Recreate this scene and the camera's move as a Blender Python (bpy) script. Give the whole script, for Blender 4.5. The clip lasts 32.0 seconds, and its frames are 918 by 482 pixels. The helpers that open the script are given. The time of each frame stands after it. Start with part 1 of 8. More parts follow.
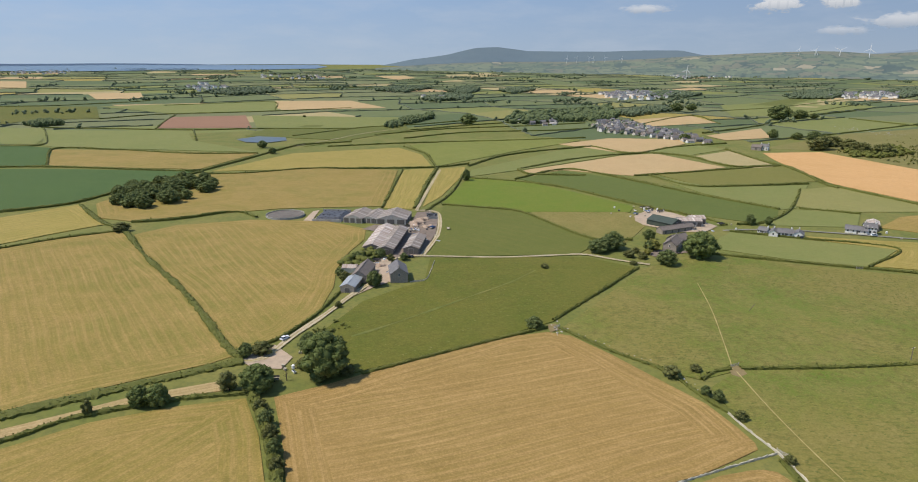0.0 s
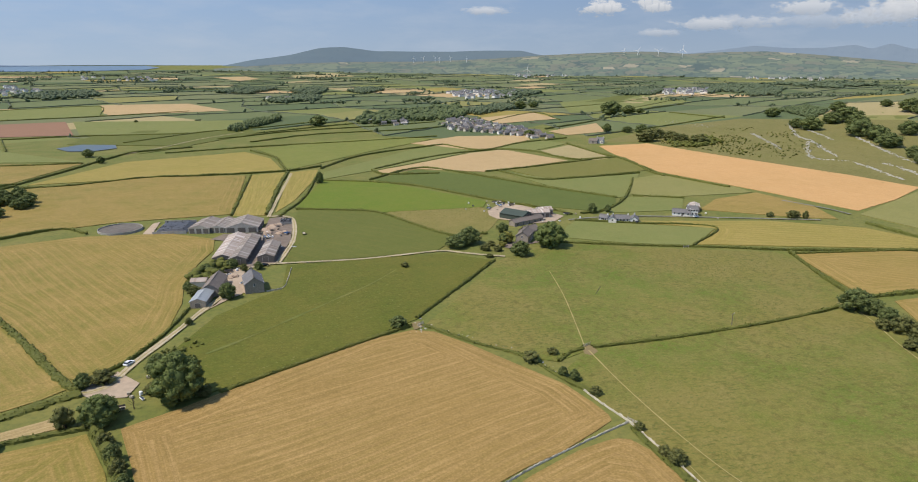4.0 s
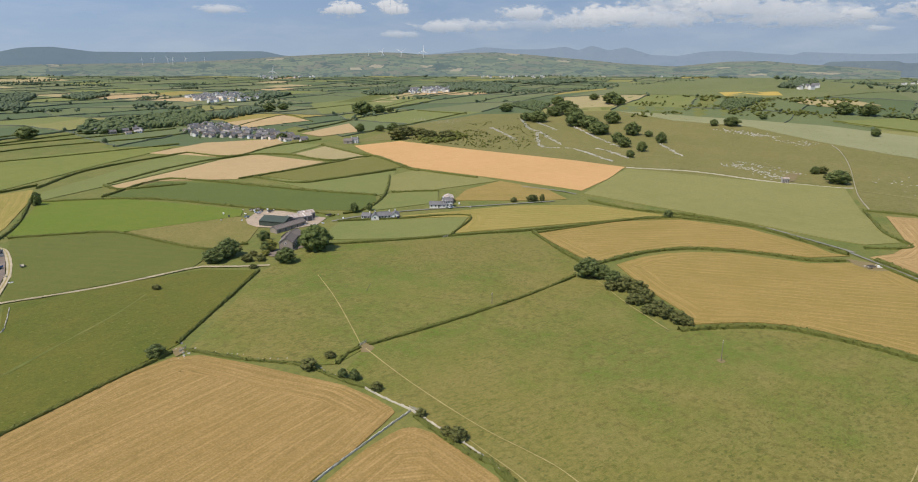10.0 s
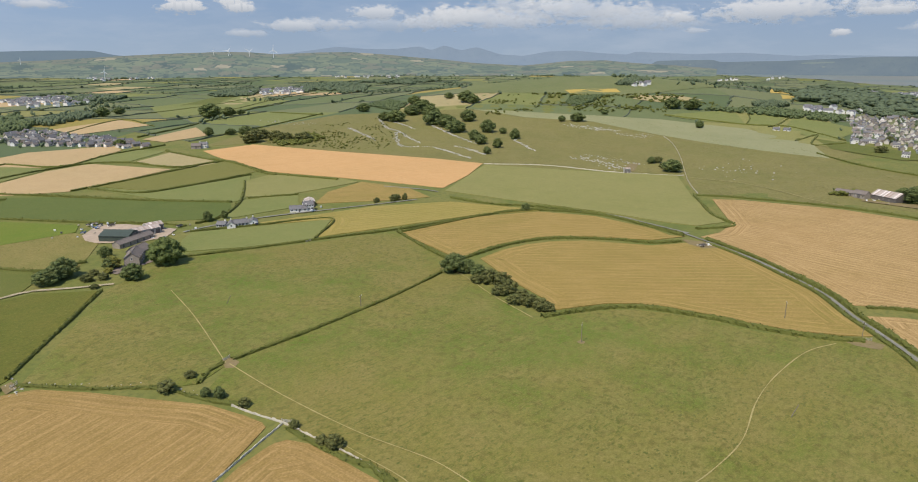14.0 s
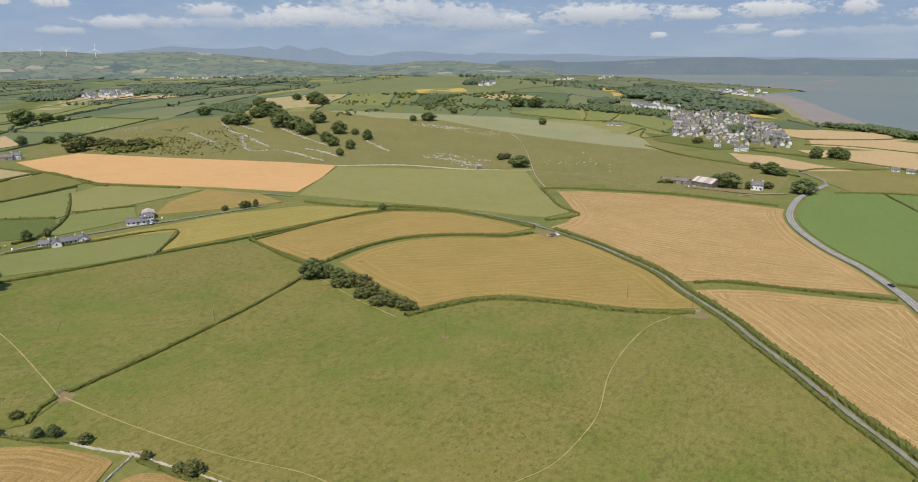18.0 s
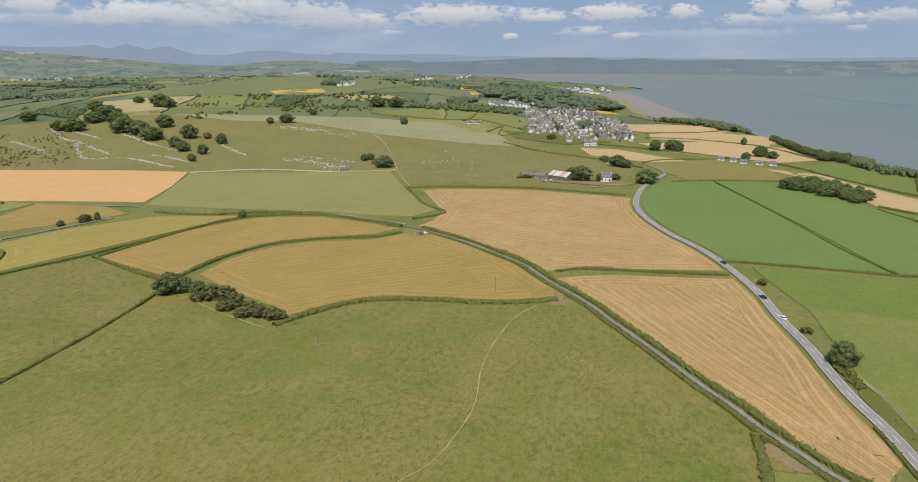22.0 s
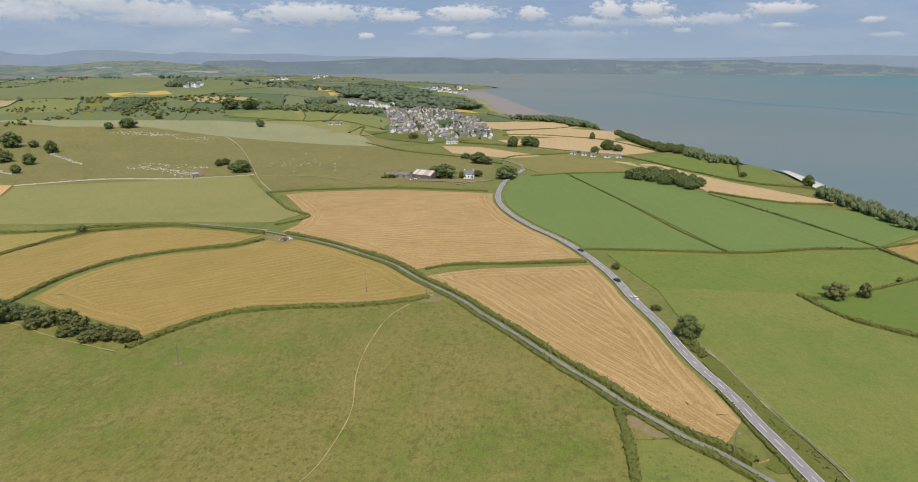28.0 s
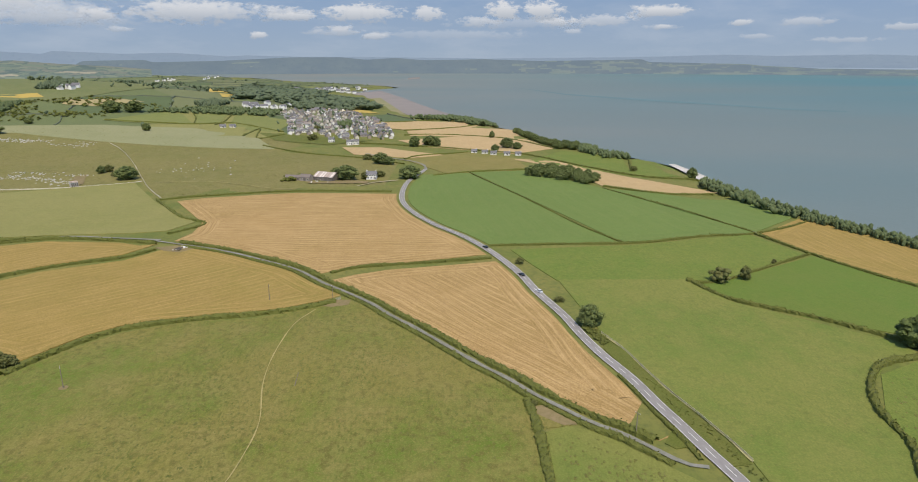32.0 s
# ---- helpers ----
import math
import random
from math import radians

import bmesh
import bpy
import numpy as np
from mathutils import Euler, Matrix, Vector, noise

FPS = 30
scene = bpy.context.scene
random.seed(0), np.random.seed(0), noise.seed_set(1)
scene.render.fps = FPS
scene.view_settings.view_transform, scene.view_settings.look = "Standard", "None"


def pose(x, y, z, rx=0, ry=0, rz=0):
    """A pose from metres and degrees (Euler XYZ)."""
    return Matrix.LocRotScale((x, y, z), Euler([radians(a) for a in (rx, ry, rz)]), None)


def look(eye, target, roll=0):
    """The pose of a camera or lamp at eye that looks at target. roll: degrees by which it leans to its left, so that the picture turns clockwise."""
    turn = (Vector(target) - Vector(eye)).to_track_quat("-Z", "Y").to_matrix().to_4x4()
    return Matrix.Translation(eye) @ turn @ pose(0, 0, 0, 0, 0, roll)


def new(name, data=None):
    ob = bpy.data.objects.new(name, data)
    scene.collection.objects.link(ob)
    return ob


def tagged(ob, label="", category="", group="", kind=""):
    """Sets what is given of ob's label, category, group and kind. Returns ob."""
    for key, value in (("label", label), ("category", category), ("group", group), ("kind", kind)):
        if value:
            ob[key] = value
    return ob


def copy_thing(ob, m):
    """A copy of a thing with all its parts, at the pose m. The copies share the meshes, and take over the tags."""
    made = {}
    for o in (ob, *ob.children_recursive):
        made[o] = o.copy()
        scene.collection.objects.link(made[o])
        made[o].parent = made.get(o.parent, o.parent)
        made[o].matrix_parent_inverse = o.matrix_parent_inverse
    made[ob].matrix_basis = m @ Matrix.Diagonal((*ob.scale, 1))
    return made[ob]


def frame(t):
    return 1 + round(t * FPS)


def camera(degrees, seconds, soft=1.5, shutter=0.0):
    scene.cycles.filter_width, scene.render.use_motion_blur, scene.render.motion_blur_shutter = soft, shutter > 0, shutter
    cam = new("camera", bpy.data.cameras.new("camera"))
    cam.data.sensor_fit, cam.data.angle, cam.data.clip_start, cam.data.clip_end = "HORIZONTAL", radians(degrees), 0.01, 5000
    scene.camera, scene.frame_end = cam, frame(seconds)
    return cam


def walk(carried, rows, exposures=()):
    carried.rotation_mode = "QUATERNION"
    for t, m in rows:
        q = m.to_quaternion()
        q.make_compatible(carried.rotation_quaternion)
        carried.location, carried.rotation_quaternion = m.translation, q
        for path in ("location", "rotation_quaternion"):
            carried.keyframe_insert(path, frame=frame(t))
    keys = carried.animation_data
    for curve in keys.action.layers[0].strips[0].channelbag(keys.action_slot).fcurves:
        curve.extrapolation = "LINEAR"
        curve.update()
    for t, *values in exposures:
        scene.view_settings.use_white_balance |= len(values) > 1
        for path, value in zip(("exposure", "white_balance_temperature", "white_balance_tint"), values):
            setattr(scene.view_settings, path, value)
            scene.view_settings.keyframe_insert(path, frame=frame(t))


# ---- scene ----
FOV = 71.15
EYE = (0.0, 0.0, 112.0)
# seconds and the three turns of the camera, which only pans
PATH = [
    (0.0, 74.08, -0.26, 0.72),
    (0.5, 74.08, -0.26, -0.69),
    (1.0, 74.08, -0.25, -2.30),
    (1.5, 74.09, -0.24, -4.01),
    (2.0, 74.09, -0.22, -5.81),
    (2.5, 74.11, -0.21, -7.55),
    (3.0, 74.12, -0.20, -9.19),
    (3.5, 74.13, -0.20, -10.73),
    (5.5, 74.13, -0.17, -17.67),
    (6.0, 74.15, -0.16, -19.40),
    (6.5, 74.17, -0.15, -21.00),
    (7.0, 74.18, -0.14, -22.63),
    (7.5, 74.20, -0.13, -24.50),
    (8.0, 74.21, -0.12, -26.58),
    (8.5, 74.22, -0.11, -28.90),
    (9.0, 74.22, -0.08, -30.92),
    (9.5, 74.23, -0.06, -32.45),
    (10.0, 74.24, -0.04, -33.91),
    (10.5, 74.24, -0.02, -35.41),
    (11.0, 74.23, 0.00, -37.14),
    (11.5, 74.22, 0.04, -38.95),
    (12.0, 74.21, 0.07, -40.44),
    (12.5, 74.22, 0.08, -41.79),
    (13.0, 74.22, 0.07, -43.15),
    (13.5, 74.22, 0.06, -44.78),
    (14.0, 74.21, 0.06, -46.38),
    (14.5, 74.21, 0.06, -48.02),
    (16.5, 74.21, 0.07, -54.84),
    (17.0, 74.21, 0.07, -56.39),
    (17.5, 74.22, 0.06, -57.93),
    (18.0, 74.22, 0.04, -59.39),
    (18.5, 74.21, 0.01, -60.67),
    (19.0, 74.20, -0.02, -62.29),
    (19.5, 74.20, -0.02, -63.77),
    (20.0, 74.19, -0.02, -65.27),
    (20.5, 74.21, -0.02, -67.10),
    (21.0, 74.23, -0.01, -68.82),
    (21.5, 74.22, -0.00, -70.33),
    (22.0, 74.22, -0.01, -71.54),
    (22.5, 74.22, -0.00, -72.68),
    (23.0, 74.23, -0.01, -73.92),
    (23.5, 74.22, -0.00, -75.02),
    (24.0, 74.22, -0.00, -76.38),
    (24.5, 74.23, -0.00, -77.85),
    (25.0, 74.23, 0.01, -79.32),
    (25.5, 74.23, -0.00, -80.15),
    (27.5, 74.22, -0.00, -82.93),
    (28.0, 74.21, -0.01, -83.72),
    (28.5, 74.22, -0.02, -84.44),
    (29.0, 74.22, -0.02, -85.32),
    (29.5, 74.21, -0.01, -86.26),
    (30.0, 74.21, -0.00, -87.53),
    (30.5, 74.21, 0.00, -88.82),
    (31.0, 74.20, -0.00, -90.05),
    (31.5, 74.20, -0.01, -91.27),
    (32.0, 74.20, -0.01, -92.46),
]
cam = camera(FOV, 32.0, soft=1.0)
walk(cam, [(t, pose(*EYE, a, b, c)) for t, a, b, c in PATH], exposures=[(0.0, 0.2), (32.0, 0.2)])

# ---- light: a clear summer sky with the sun high in the west ----
SUN_FROM, SUN_HIGH = (-1.0, -0.16), 57.0
world = bpy.data.worlds.new("World")
scene.world = world
world.use_nodes = True
wn, wl = world.node_tree.nodes, world.node_tree.links
sky = wn.new("ShaderNodeTexSky")
sky.sky_type, sky.sun_disc = "NISHITA", False
sky.sun_elevation = radians(SUN_HIGH)
sky.sun_rotation = math.atan2(SUN_FROM[0], SUN_FROM[1])
sky.altitude, sky.air_density, sky.dust_density, sky.ozone_density = 100, 1.0, 0.3, 2.0
back = wn["Background"]
back.inputs["Strength"].default_value = 0.15
wl.new(sky.outputs[0], back.inputs["Color"])
sun = new("sun", bpy.data.lights.new("sun", "SUN"))
sun.data.energy, sun.data.angle, sun.data.color = 4.0, radians(0.53), (1.0, 0.90, 0.77)
flat = math.hypot(*SUN_FROM)
sun.matrix_world = look((SUN_FROM[0] / flat * 400, SUN_FROM[1] / flat * 400, 400 * math.tan(radians(SUN_HIGH))), (0, 0, 0))

# the shore, land to its west
COAST = [(300, -3500), (250, -1500), (286, -340), (353, -338), (406, -330), (456, -309), (513, -290), (575, -279), (649, -281), (730, -273), (807, -241), (862, -209), (900, -176), (999, -162), (1121, -136), (1250, -94), (1327, -28), (1428, 46), (1697, 103), (1983, 155), (2197, 216), (2374, 285), (2577, 218), (2713, 129), (2865, 191), (3093, 396), (3345, 690), (3779, 1007), (4300, 2100), (4870, 400), (4870, -400), (4000, -2900), (2600, -4200)]

# ---- relief of the land: heights in metres over the pasture below the camera ----
SEA_LEVEL = -6.0


def smooth(a, b, v):
    k = np.clip((v - a) / (b - a), 0.0, 1.0)
    return k * k * (3 - 2 * k)


def rise(x, y):
    """The far country climbs gently towards the horizon."""
    r = np.hypot(x, y)
    west = 0.5 - 0.5 * np.tanh((x - 700) / 1100)
    return (2.35e-6 + 2.25e-6 * west) * np.maximum(r - 1200, 0) ** 2


def inside(poly, x, y):
    hit = np.zeros(np.shape(x), bool)
    for (ax, ay), (bx, by) in zip(poly, poly[1:] + poly[:1]):
        if ay != by:
            hit ^= ((ay > y) != (by > y)) & (x < (bx - ax) * (y - ay) / (by - ay) + ax)
    return hit


def edge_distance(poly, x, y):
    best = np.full(np.shape(x), 1e9)
    for (ax, ay), (bx, by) in zip(poly, poly[1:] + poly[:1]):
        dx, dy = bx - ax, by - ay
        k = np.clip(((x - ax) * dx + (y - ay) * dy) / (dx * dx + dy * dy), 0, 1)
        best = np.minimum(best, np.hypot(x - ax - k * dx, y - ay - k * dy))
    return best


def bump(x, y, cx, cy, wide, high):
    return high * np.exp(-((x - cx) ** 2 + (y - cy) ** 2) / (2 * wide ** 2))


def height(x, y):
    x, y = np.asarray(x, float), np.asarray(y, float)
    r = np.hypot(x, y)
    far = smooth(260, 900, r)
    z = far * (2.2 * np.sin(x / 190 + 0.7) * np.cos(y / 230) + 1.6 * np.sin((x + y) / 310 + 2))
    z = z + bump(x, y, 1500, 760, 330, 30) + bump(x, y, 1450, 980, 340, 44) + bump(x, y, 930, 760, 170, 7) + bump(x, y, -330, 330, 150, 3)
    if COAST:
        d = edge_distance(COAST, x, y)
        wet = inside(COAST, x, y)
        z = z * smooth(0, 220, np.where(wet, 0, d))
        z = z - 12 * smooth(-32, 14, np.where(wet, d, -d))
    return z + rise(x, y)


def z_at(x, y):
    return float(height(x, y))


# ---- materials ----
class Nodes:
    """A node material under construction."""

    def __init__(self, name, rough=0.9):
        self.mat = bpy.data.materials.new(name)
        self.mat.use_nodes = True
        self.tree = self.mat.node_tree
        self.bsdf = self.tree.nodes["Principled BSDF"]
        self.bsdf.inputs["Roughness"].default_value = rough
        self.bsdf.inputs["Specular IOR Level"].default_value = 0.2
        self.place = self.add("ShaderNodeTexCoord").outputs["Object"]

    def add(self, kind, **inputs):
        node = self.tree.nodes.new(kind)
        for key, value in inputs.items():
            self.set(node, key, value)
        return node

    def set(self, node, key, value):
        slot = node.inputs[int(key[1:])] if key[0] == "i" and key[1:].isdigit() else node.inputs[key]
        if isinstance(value, bpy.types.NodeSocket):
            self.tree.links.new(value, slot)
        else:
            slot.default_value = value

    def noise(self, scale, detail=3.0, rough=0.55, where=None, squeeze=None):
        where = where or self.place
        if squeeze:
            m = self.add("ShaderNodeMapping", Vector=where, Scale=squeeze)
            where = m.outputs[0]
        return self.add("ShaderNodeTexNoise", Vector=where, Scale=scale, Detail=detail, Roughness=rough).outputs[0]

    def ramp(self, fac, a, b):
        n = self.add("ShaderNodeMapRange", Value=fac)
        n.inputs["From Min"].default_value, n.inputs["From Max"].default_value = a, b
        return n.outputs[0]

    def mix(self, fac, a, b, how="MIX"):
        n = self.tree.nodes.new("ShaderNodeMix")
        n.data_type, n.blend_type = "RGBA", how
        for slot, v in ((0, fac), (6, a), (7, b)):
            if isinstance(v, bpy.types.NodeSocket):
                self.tree.links.new(v, n.inputs[slot])
            else:
                n.inputs[slot].default_value = (*v, 1) if isinstance(v, tuple) and len(v) == 3 else v
        return n.outputs[2]

    def math(self, how, a, b=0.0):
        n = self.tree.nodes.new("ShaderNodeMath")
        n.operation = how
        self.set(n, "i0", a)
        self.set(n, "i1", b)
        return n.outputs[0]

    def chance(self):
        return self.add("ShaderNodeObjectInfo").outputs["Random"]

    def finish(self, colour, bump=None, strength=0.4, depth=0.1):
        self.set(self.bsdf, "Base Color", colour if isinstance(colour, bpy.types.NodeSocket) else (*colour, 1))
        if bump is not None:
            b = self.add("ShaderNodeBump", Height=bump, Strength=strength, Distance=depth)
            self.tree.links.new(b.outputs[0], self.bsdf.inputs["Normal"])
        return self.mat


def shade(c, k):
    return tuple(min(1.0, v * k) for v in c)


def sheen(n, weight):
    """Bloom of fine blades and hairs at flat angles, tinted to paint in haze."""
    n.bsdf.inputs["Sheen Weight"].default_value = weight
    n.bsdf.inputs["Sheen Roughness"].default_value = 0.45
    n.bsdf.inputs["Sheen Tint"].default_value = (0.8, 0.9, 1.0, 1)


def crop(name, main, other, third, lines=0.0, period=7.0, patch=0.5, tuft=0.3, clump=0.15):
    """Grass or crop: broad patches, streaks along the rows, mowing lines and a fine grain. UV is in metres, u along the rows."""
    n = Nodes(name)
    uv = n.add("ShaderNodeUVMap").outputs[0]
    broad = n.ramp(n.noise(0.0105, 5, 0.62), 0.43, 0.57)
    mid = n.ramp(n.noise(0.055, 4, 0.65), 0.35, 0.68)
    fine = n.noise(0.55, 3, 0.7)
    c = n.mix(n.math("MULTIPLY", broad, patch), main, other)
    c = n.mix(n.math("MULTIPLY", mid, 0.5 * patch + 0.15), c, third)
    if lines:
        bend = n.add("ShaderNodeVectorMath", i0=uv)
        bend.operation = "ADD"
        wob = n.noise(0.011, 1, 0.5)
        comb = n.add("ShaderNodeCombineXYZ", Y=n.math("MULTIPLY", n.math("SUBTRACT", wob, 0.5), 9.0))
        n.tree.links.new(comb.outputs[0], bend.inputs[1])
        rows = bend.outputs[0]
        for wide, amount in ((period, lines), (period * 0.37, lines * 0.6)):
            wave = n.add("ShaderNodeTexWave", Vector=rows, Scale=0.314 / wide, Distortion=0.7, Detail=2.0)
            wave.bands_direction = "Y"
            wave.inputs["Detail Scale"].default_value = 0.4
            seen = n.math("MULTIPLY", n.ramp(wave.outputs[1], 0.55, 0.95), n.ramp(n.noise(0.02, 3, 0.6), 0.25, 0.55))
            c = n.mix(n.math("MULTIPLY", seen, amount), c, third)
        streak = n.noise(0.9, 3, 0.7, rows, (0.035, 1.0, 1.0))
        c = n.mix(n.math("MULTIPLY", n.ramp(streak, 0.4, 0.7), lines), c, shade(main, 0.74))
    spots = n.math("MULTIPLY", n.ramp(n.noise(0.30, 3, 0.65), 0.50, 0.64), n.ramp(n.noise(0.02, 3, 0.6), 0.30, 0.55))
    c = n.mix(n.math("MULTIPLY", spots, clump * 0.85), c, shade(main, 0.48))
    tufts = n.math("MULTIPLY", n.ramp(n.noise(0.6, 3, 0.62, None, (0.55, 1.3, 1.0)), 0.5, 0.66), n.ramp(n.noise(0.03, 3, 0.6), 0.34, 0.62))
    c = n.mix(n.math("MULTIPLY", tufts, clump * 0.8), c, shade(other, 0.5))
    pale = n.ramp(n.noise(0.16, 5, 0.75), 0.54, 0.70)
    c = n.mix(n.math("MULTIPLY", pale, 0.2 + 0.3 * clump), c, shade(third, 1.15))
    grain = n.ramp(fine, 0.3, 0.72)
    c = n.mix(n.math("MULTIPLY", grain, min(1.0, tuft * 1.5)), c, shade(main, 0.62))
    blade = n.noise(1.5, 2, 0.7)
    c = n.mix(n.math("MULTIPLY", n.ramp(blade, 0.5, 0.72), 0.34), c, shade(third, 1.15))
    c = n.mix(n.math("MULTIPLY", n.ramp(blade, 0.48, 0.3), 0.4), c, shade(main, 0.6))
    own = n.ramp(n.chance(), 0.0, 1.0)
    c = n.mix(n.math("MULTIPLY", own, 0.10), c, shade(main, 0.7))
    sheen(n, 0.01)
    return n.finish(c, fine, 0.5, 0.35)


CROPS = {
    # colours by cover, strength and width of the rows, patchiness, tufts; then words
    "cut": (((0.236, 0.186, 0.04), (0.163, 0.162, 0.026), (0.378, 0.253, 0.092), 0.6, 4.6, 1.0, 0.25, 0.2), "mown hay meadow, yellow green with pale cutting lines"),
    "cut2": (((0.277, 0.229, 0.05), (0.207, 0.2, 0.035), (0.377, 0.281, 0.088), 0.8, 6.0, 0.7, 0.2), "pale yellow-green mown meadow"),
    "cut3": (((0.279, 0.201, 0.05), (0.203, 0.176, 0.033), (0.391, 0.262, 0.09), 0.8, 5.0, 0.8, 0.2), "dry straw-coloured mown meadow with faint rows"),
    "stubble": (((0.281, 0.186, 0.056), (0.226, 0.168, 0.042), (0.4, 0.265, 0.104), 0.85, 3.8, 0.8, 0.22, 0.2), "tan stubble field with pale baling rows"),
    "bale": (((0.34, 0.218, 0.077), (0.28, 0.193, 0.06), (0.52, 0.353, 0.16), 0.95, 4.5, 0.8, 0.25, 0.2), "harvested straw stubble with swath rows"),
    "strip": (((0.38, 0.27, 0.12), (0.20, 0.19, 0.05), (0.50, 0.38, 0.2), 0.7, 2.2, 0.6, 0.3), "rutted dry strip of a green lane"),
    "strip2": (((0.16, 0.185, 0.035), (0.13, 0.16, 0.03), (0.24, 0.22, 0.06), 0.2, 9.0, 0.6, 0.2), "green meadow in narrow strips"),
    "past": (((0.11, 0.123, 0.017), (0.083, 0.111, 0.012), (0.17, 0.14, 0.028), 0.10, 14.0, 0.8, 0.3, 0.35), "close-grazed green pasture"),
    "past2": (((0.172, 0.19, 0.053), (0.143, 0.176, 0.044), (0.225, 0.212, 0.069), 0.08, 12.0, 0.6, 0.2), "even green pasture"),
    "past3": (((0.223, 0.215, 0.067), (0.19, 0.195, 0.052), (0.275, 0.245, 0.085), 0.2, 9.0, 0.6, 0.25), "dry olive pasture"),
    "past4": (((0.122, 0.178, 0.028), (0.155, 0.188, 0.035), (0.202, 0.205, 0.048), 0.1, 12.0, 0.8, 0.3, 0.4), "green pasture with dry patches"),
    "past5": (((0.173, 0.192, 0.041), (0.116, 0.174, 0.028), (0.223, 0.211, 0.057), 0.08, 14.0, 1.0, 0.3, 0.4), "brownish green grazing land"),
    "mown": (((0.107, 0.126, 0.022), (0.095, 0.115, 0.019), (0.163, 0.149, 0.038), 0.25, 9.0, 0.4, 0.15), "fresh green meadow with cutting lines"),
    "lush": (((0.11, 0.165, 0.014), (0.13, 0.165, 0.019), (0.175, 0.18, 0.03), 0.12, 9.0, 0.6, 0.15), "bright green young grass"),
    "lush2": (((0.105, 0.17, 0.024), (0.125, 0.165, 0.028), (0.16, 0.175, 0.04), 0.08, 12.0, 0.6, 0.2), "bright green grazing"),
    "silage": (((0.132, 0.189, 0.044), (0.116, 0.173, 0.037), (0.164, 0.202, 0.055), 0.3, 12.0, 0.5, 0.15), "deep green silage grass"),
    "dark": (((0.099, 0.128, 0.026), (0.085, 0.115, 0.023), (0.14, 0.15, 0.033), 0.12, 10.0, 0.5, 0.2), "dark green standing crop"),
    "darker": (((0.062, 0.108, 0.026), (0.054, 0.096, 0.023), (0.084, 0.122, 0.03), 0.08, 10.0, 0.5, 0.2), "blue-green standing crop"),
    "rough": (((0.195, 0.178, 0.04), (0.089, 0.162, 0.013), (0.258, 0.204, 0.072), 0.0, 8.0, 1.0, 0.45, 0.9), "rough tussocky pasture with brown patches"),
    "olive": (((0.206, 0.175, 0.048), (0.154, 0.155, 0.033), (0.278, 0.225, 0.075), 0.0, 8.0, 0.9, 0.35), "dry olive paddock with worn patches"),
    "moss": (((0.161, 0.158, 0.034), (0.146, 0.152, 0.034), (0.203, 0.178, 0.047), 0.12, 9.0, 0.6, 0.2), "dull olive-green meadow"),
    "wheat": (((0.519, 0.304, 0.119), (0.466, 0.279, 0.104), (0.583, 0.363, 0.162), 0.25, 9.0, 0.6, 0.12), "ripe golden wheat"),
    "gold2": (((0.44, 0.31, 0.07), (0.38, 0.28, 0.065), (0.48, 0.36, 0.10), 0.1, 12.0, 0.5, 0.1), "ripe yellow corn far off"),
    "tan": (((0.42, 0.295, 0.14), (0.37, 0.27, 0.12), (0.49, 0.36, 0.19), 0.2, 9.0, 0.6, 0.12), "pale tan stubble field"),
    "tan2": (((0.34, 0.28, 0.13), (0.29, 0.25, 0.105), (0.40, 0.32, 0.16), 0.15, 9.0, 0.6, 0.12), "bleached dry meadow"),
    "plough": (((0.26, 0.145, 0.085), (0.235, 0.135, 0.08), (0.29, 0.165, 0.10), 0.2, 6.0, 0.5, 0.15), "reddish ploughed soil"),
    "moor": (((0.202, 0.182, 0.052), (0.163, 0.163, 0.04), (0.25, 0.211, 0.081), 0.0, 8.0, 1.0, 0.45, 0.7), "rough moorland grass with outcrops"),
    # far covers: distance haze is mixed into these greyer base colours
    "cool": (((0.13, 0.156, 0.058), (0.114, 0.143, 0.053), (0.152, 0.166, 0.066), 0.1, 12.0, 0.5, 0.15), "far green pasture with distance haze painted in"),
    "cool2": (((0.152, 0.167, 0.07), (0.134, 0.153, 0.063), (0.177, 0.181, 0.08), 0.1, 12.0, 0.5, 0.15), "far meadow greyed by painted haze"),
    "cool3": (((0.096, 0.128, 0.05), (0.085, 0.115, 0.045), (0.112, 0.136, 0.056), 0.1, 12.0, 0.5, 0.15), "far dark green grassland with painted haze"),
    "hill": (((0.158, 0.178, 0.062), (0.126, 0.156, 0.05), (0.19, 0.185, 0.08), 0.0, 12.0, 0.9, 0.25, 0.4), "green hill pasture"),
    "pale": (((0.25, 0.25, 0.12), (0.22, 0.225, 0.10), (0.28, 0.27, 0.14), 0.0, 8.0, 0.8, 0.2), "bleached grey-green hill grass"),
}
CROP_MATS = {k: crop("crop_" + k, *v[0]) for k, v in CROPS.items()}


def country():
    """Rank verge grass, which also fills the gaps between the fields."""
    n = Nodes("verge_grass")
    c = n.mix(n.ramp(n.noise(0.03, 4, 0.6), 0.35, 0.65), (0.125, 0.145, 0.032), (0.185, 0.172, 0.048))
    c = n.mix(n.math("MULTIPLY", n.ramp(n.noise(0.35, 4, 0.7), 0.45, 0.7), 0.6), c, (0.075, 0.09, 0.028))
    return n.finish(c, n.noise(0.4), 0.5, 0.3)


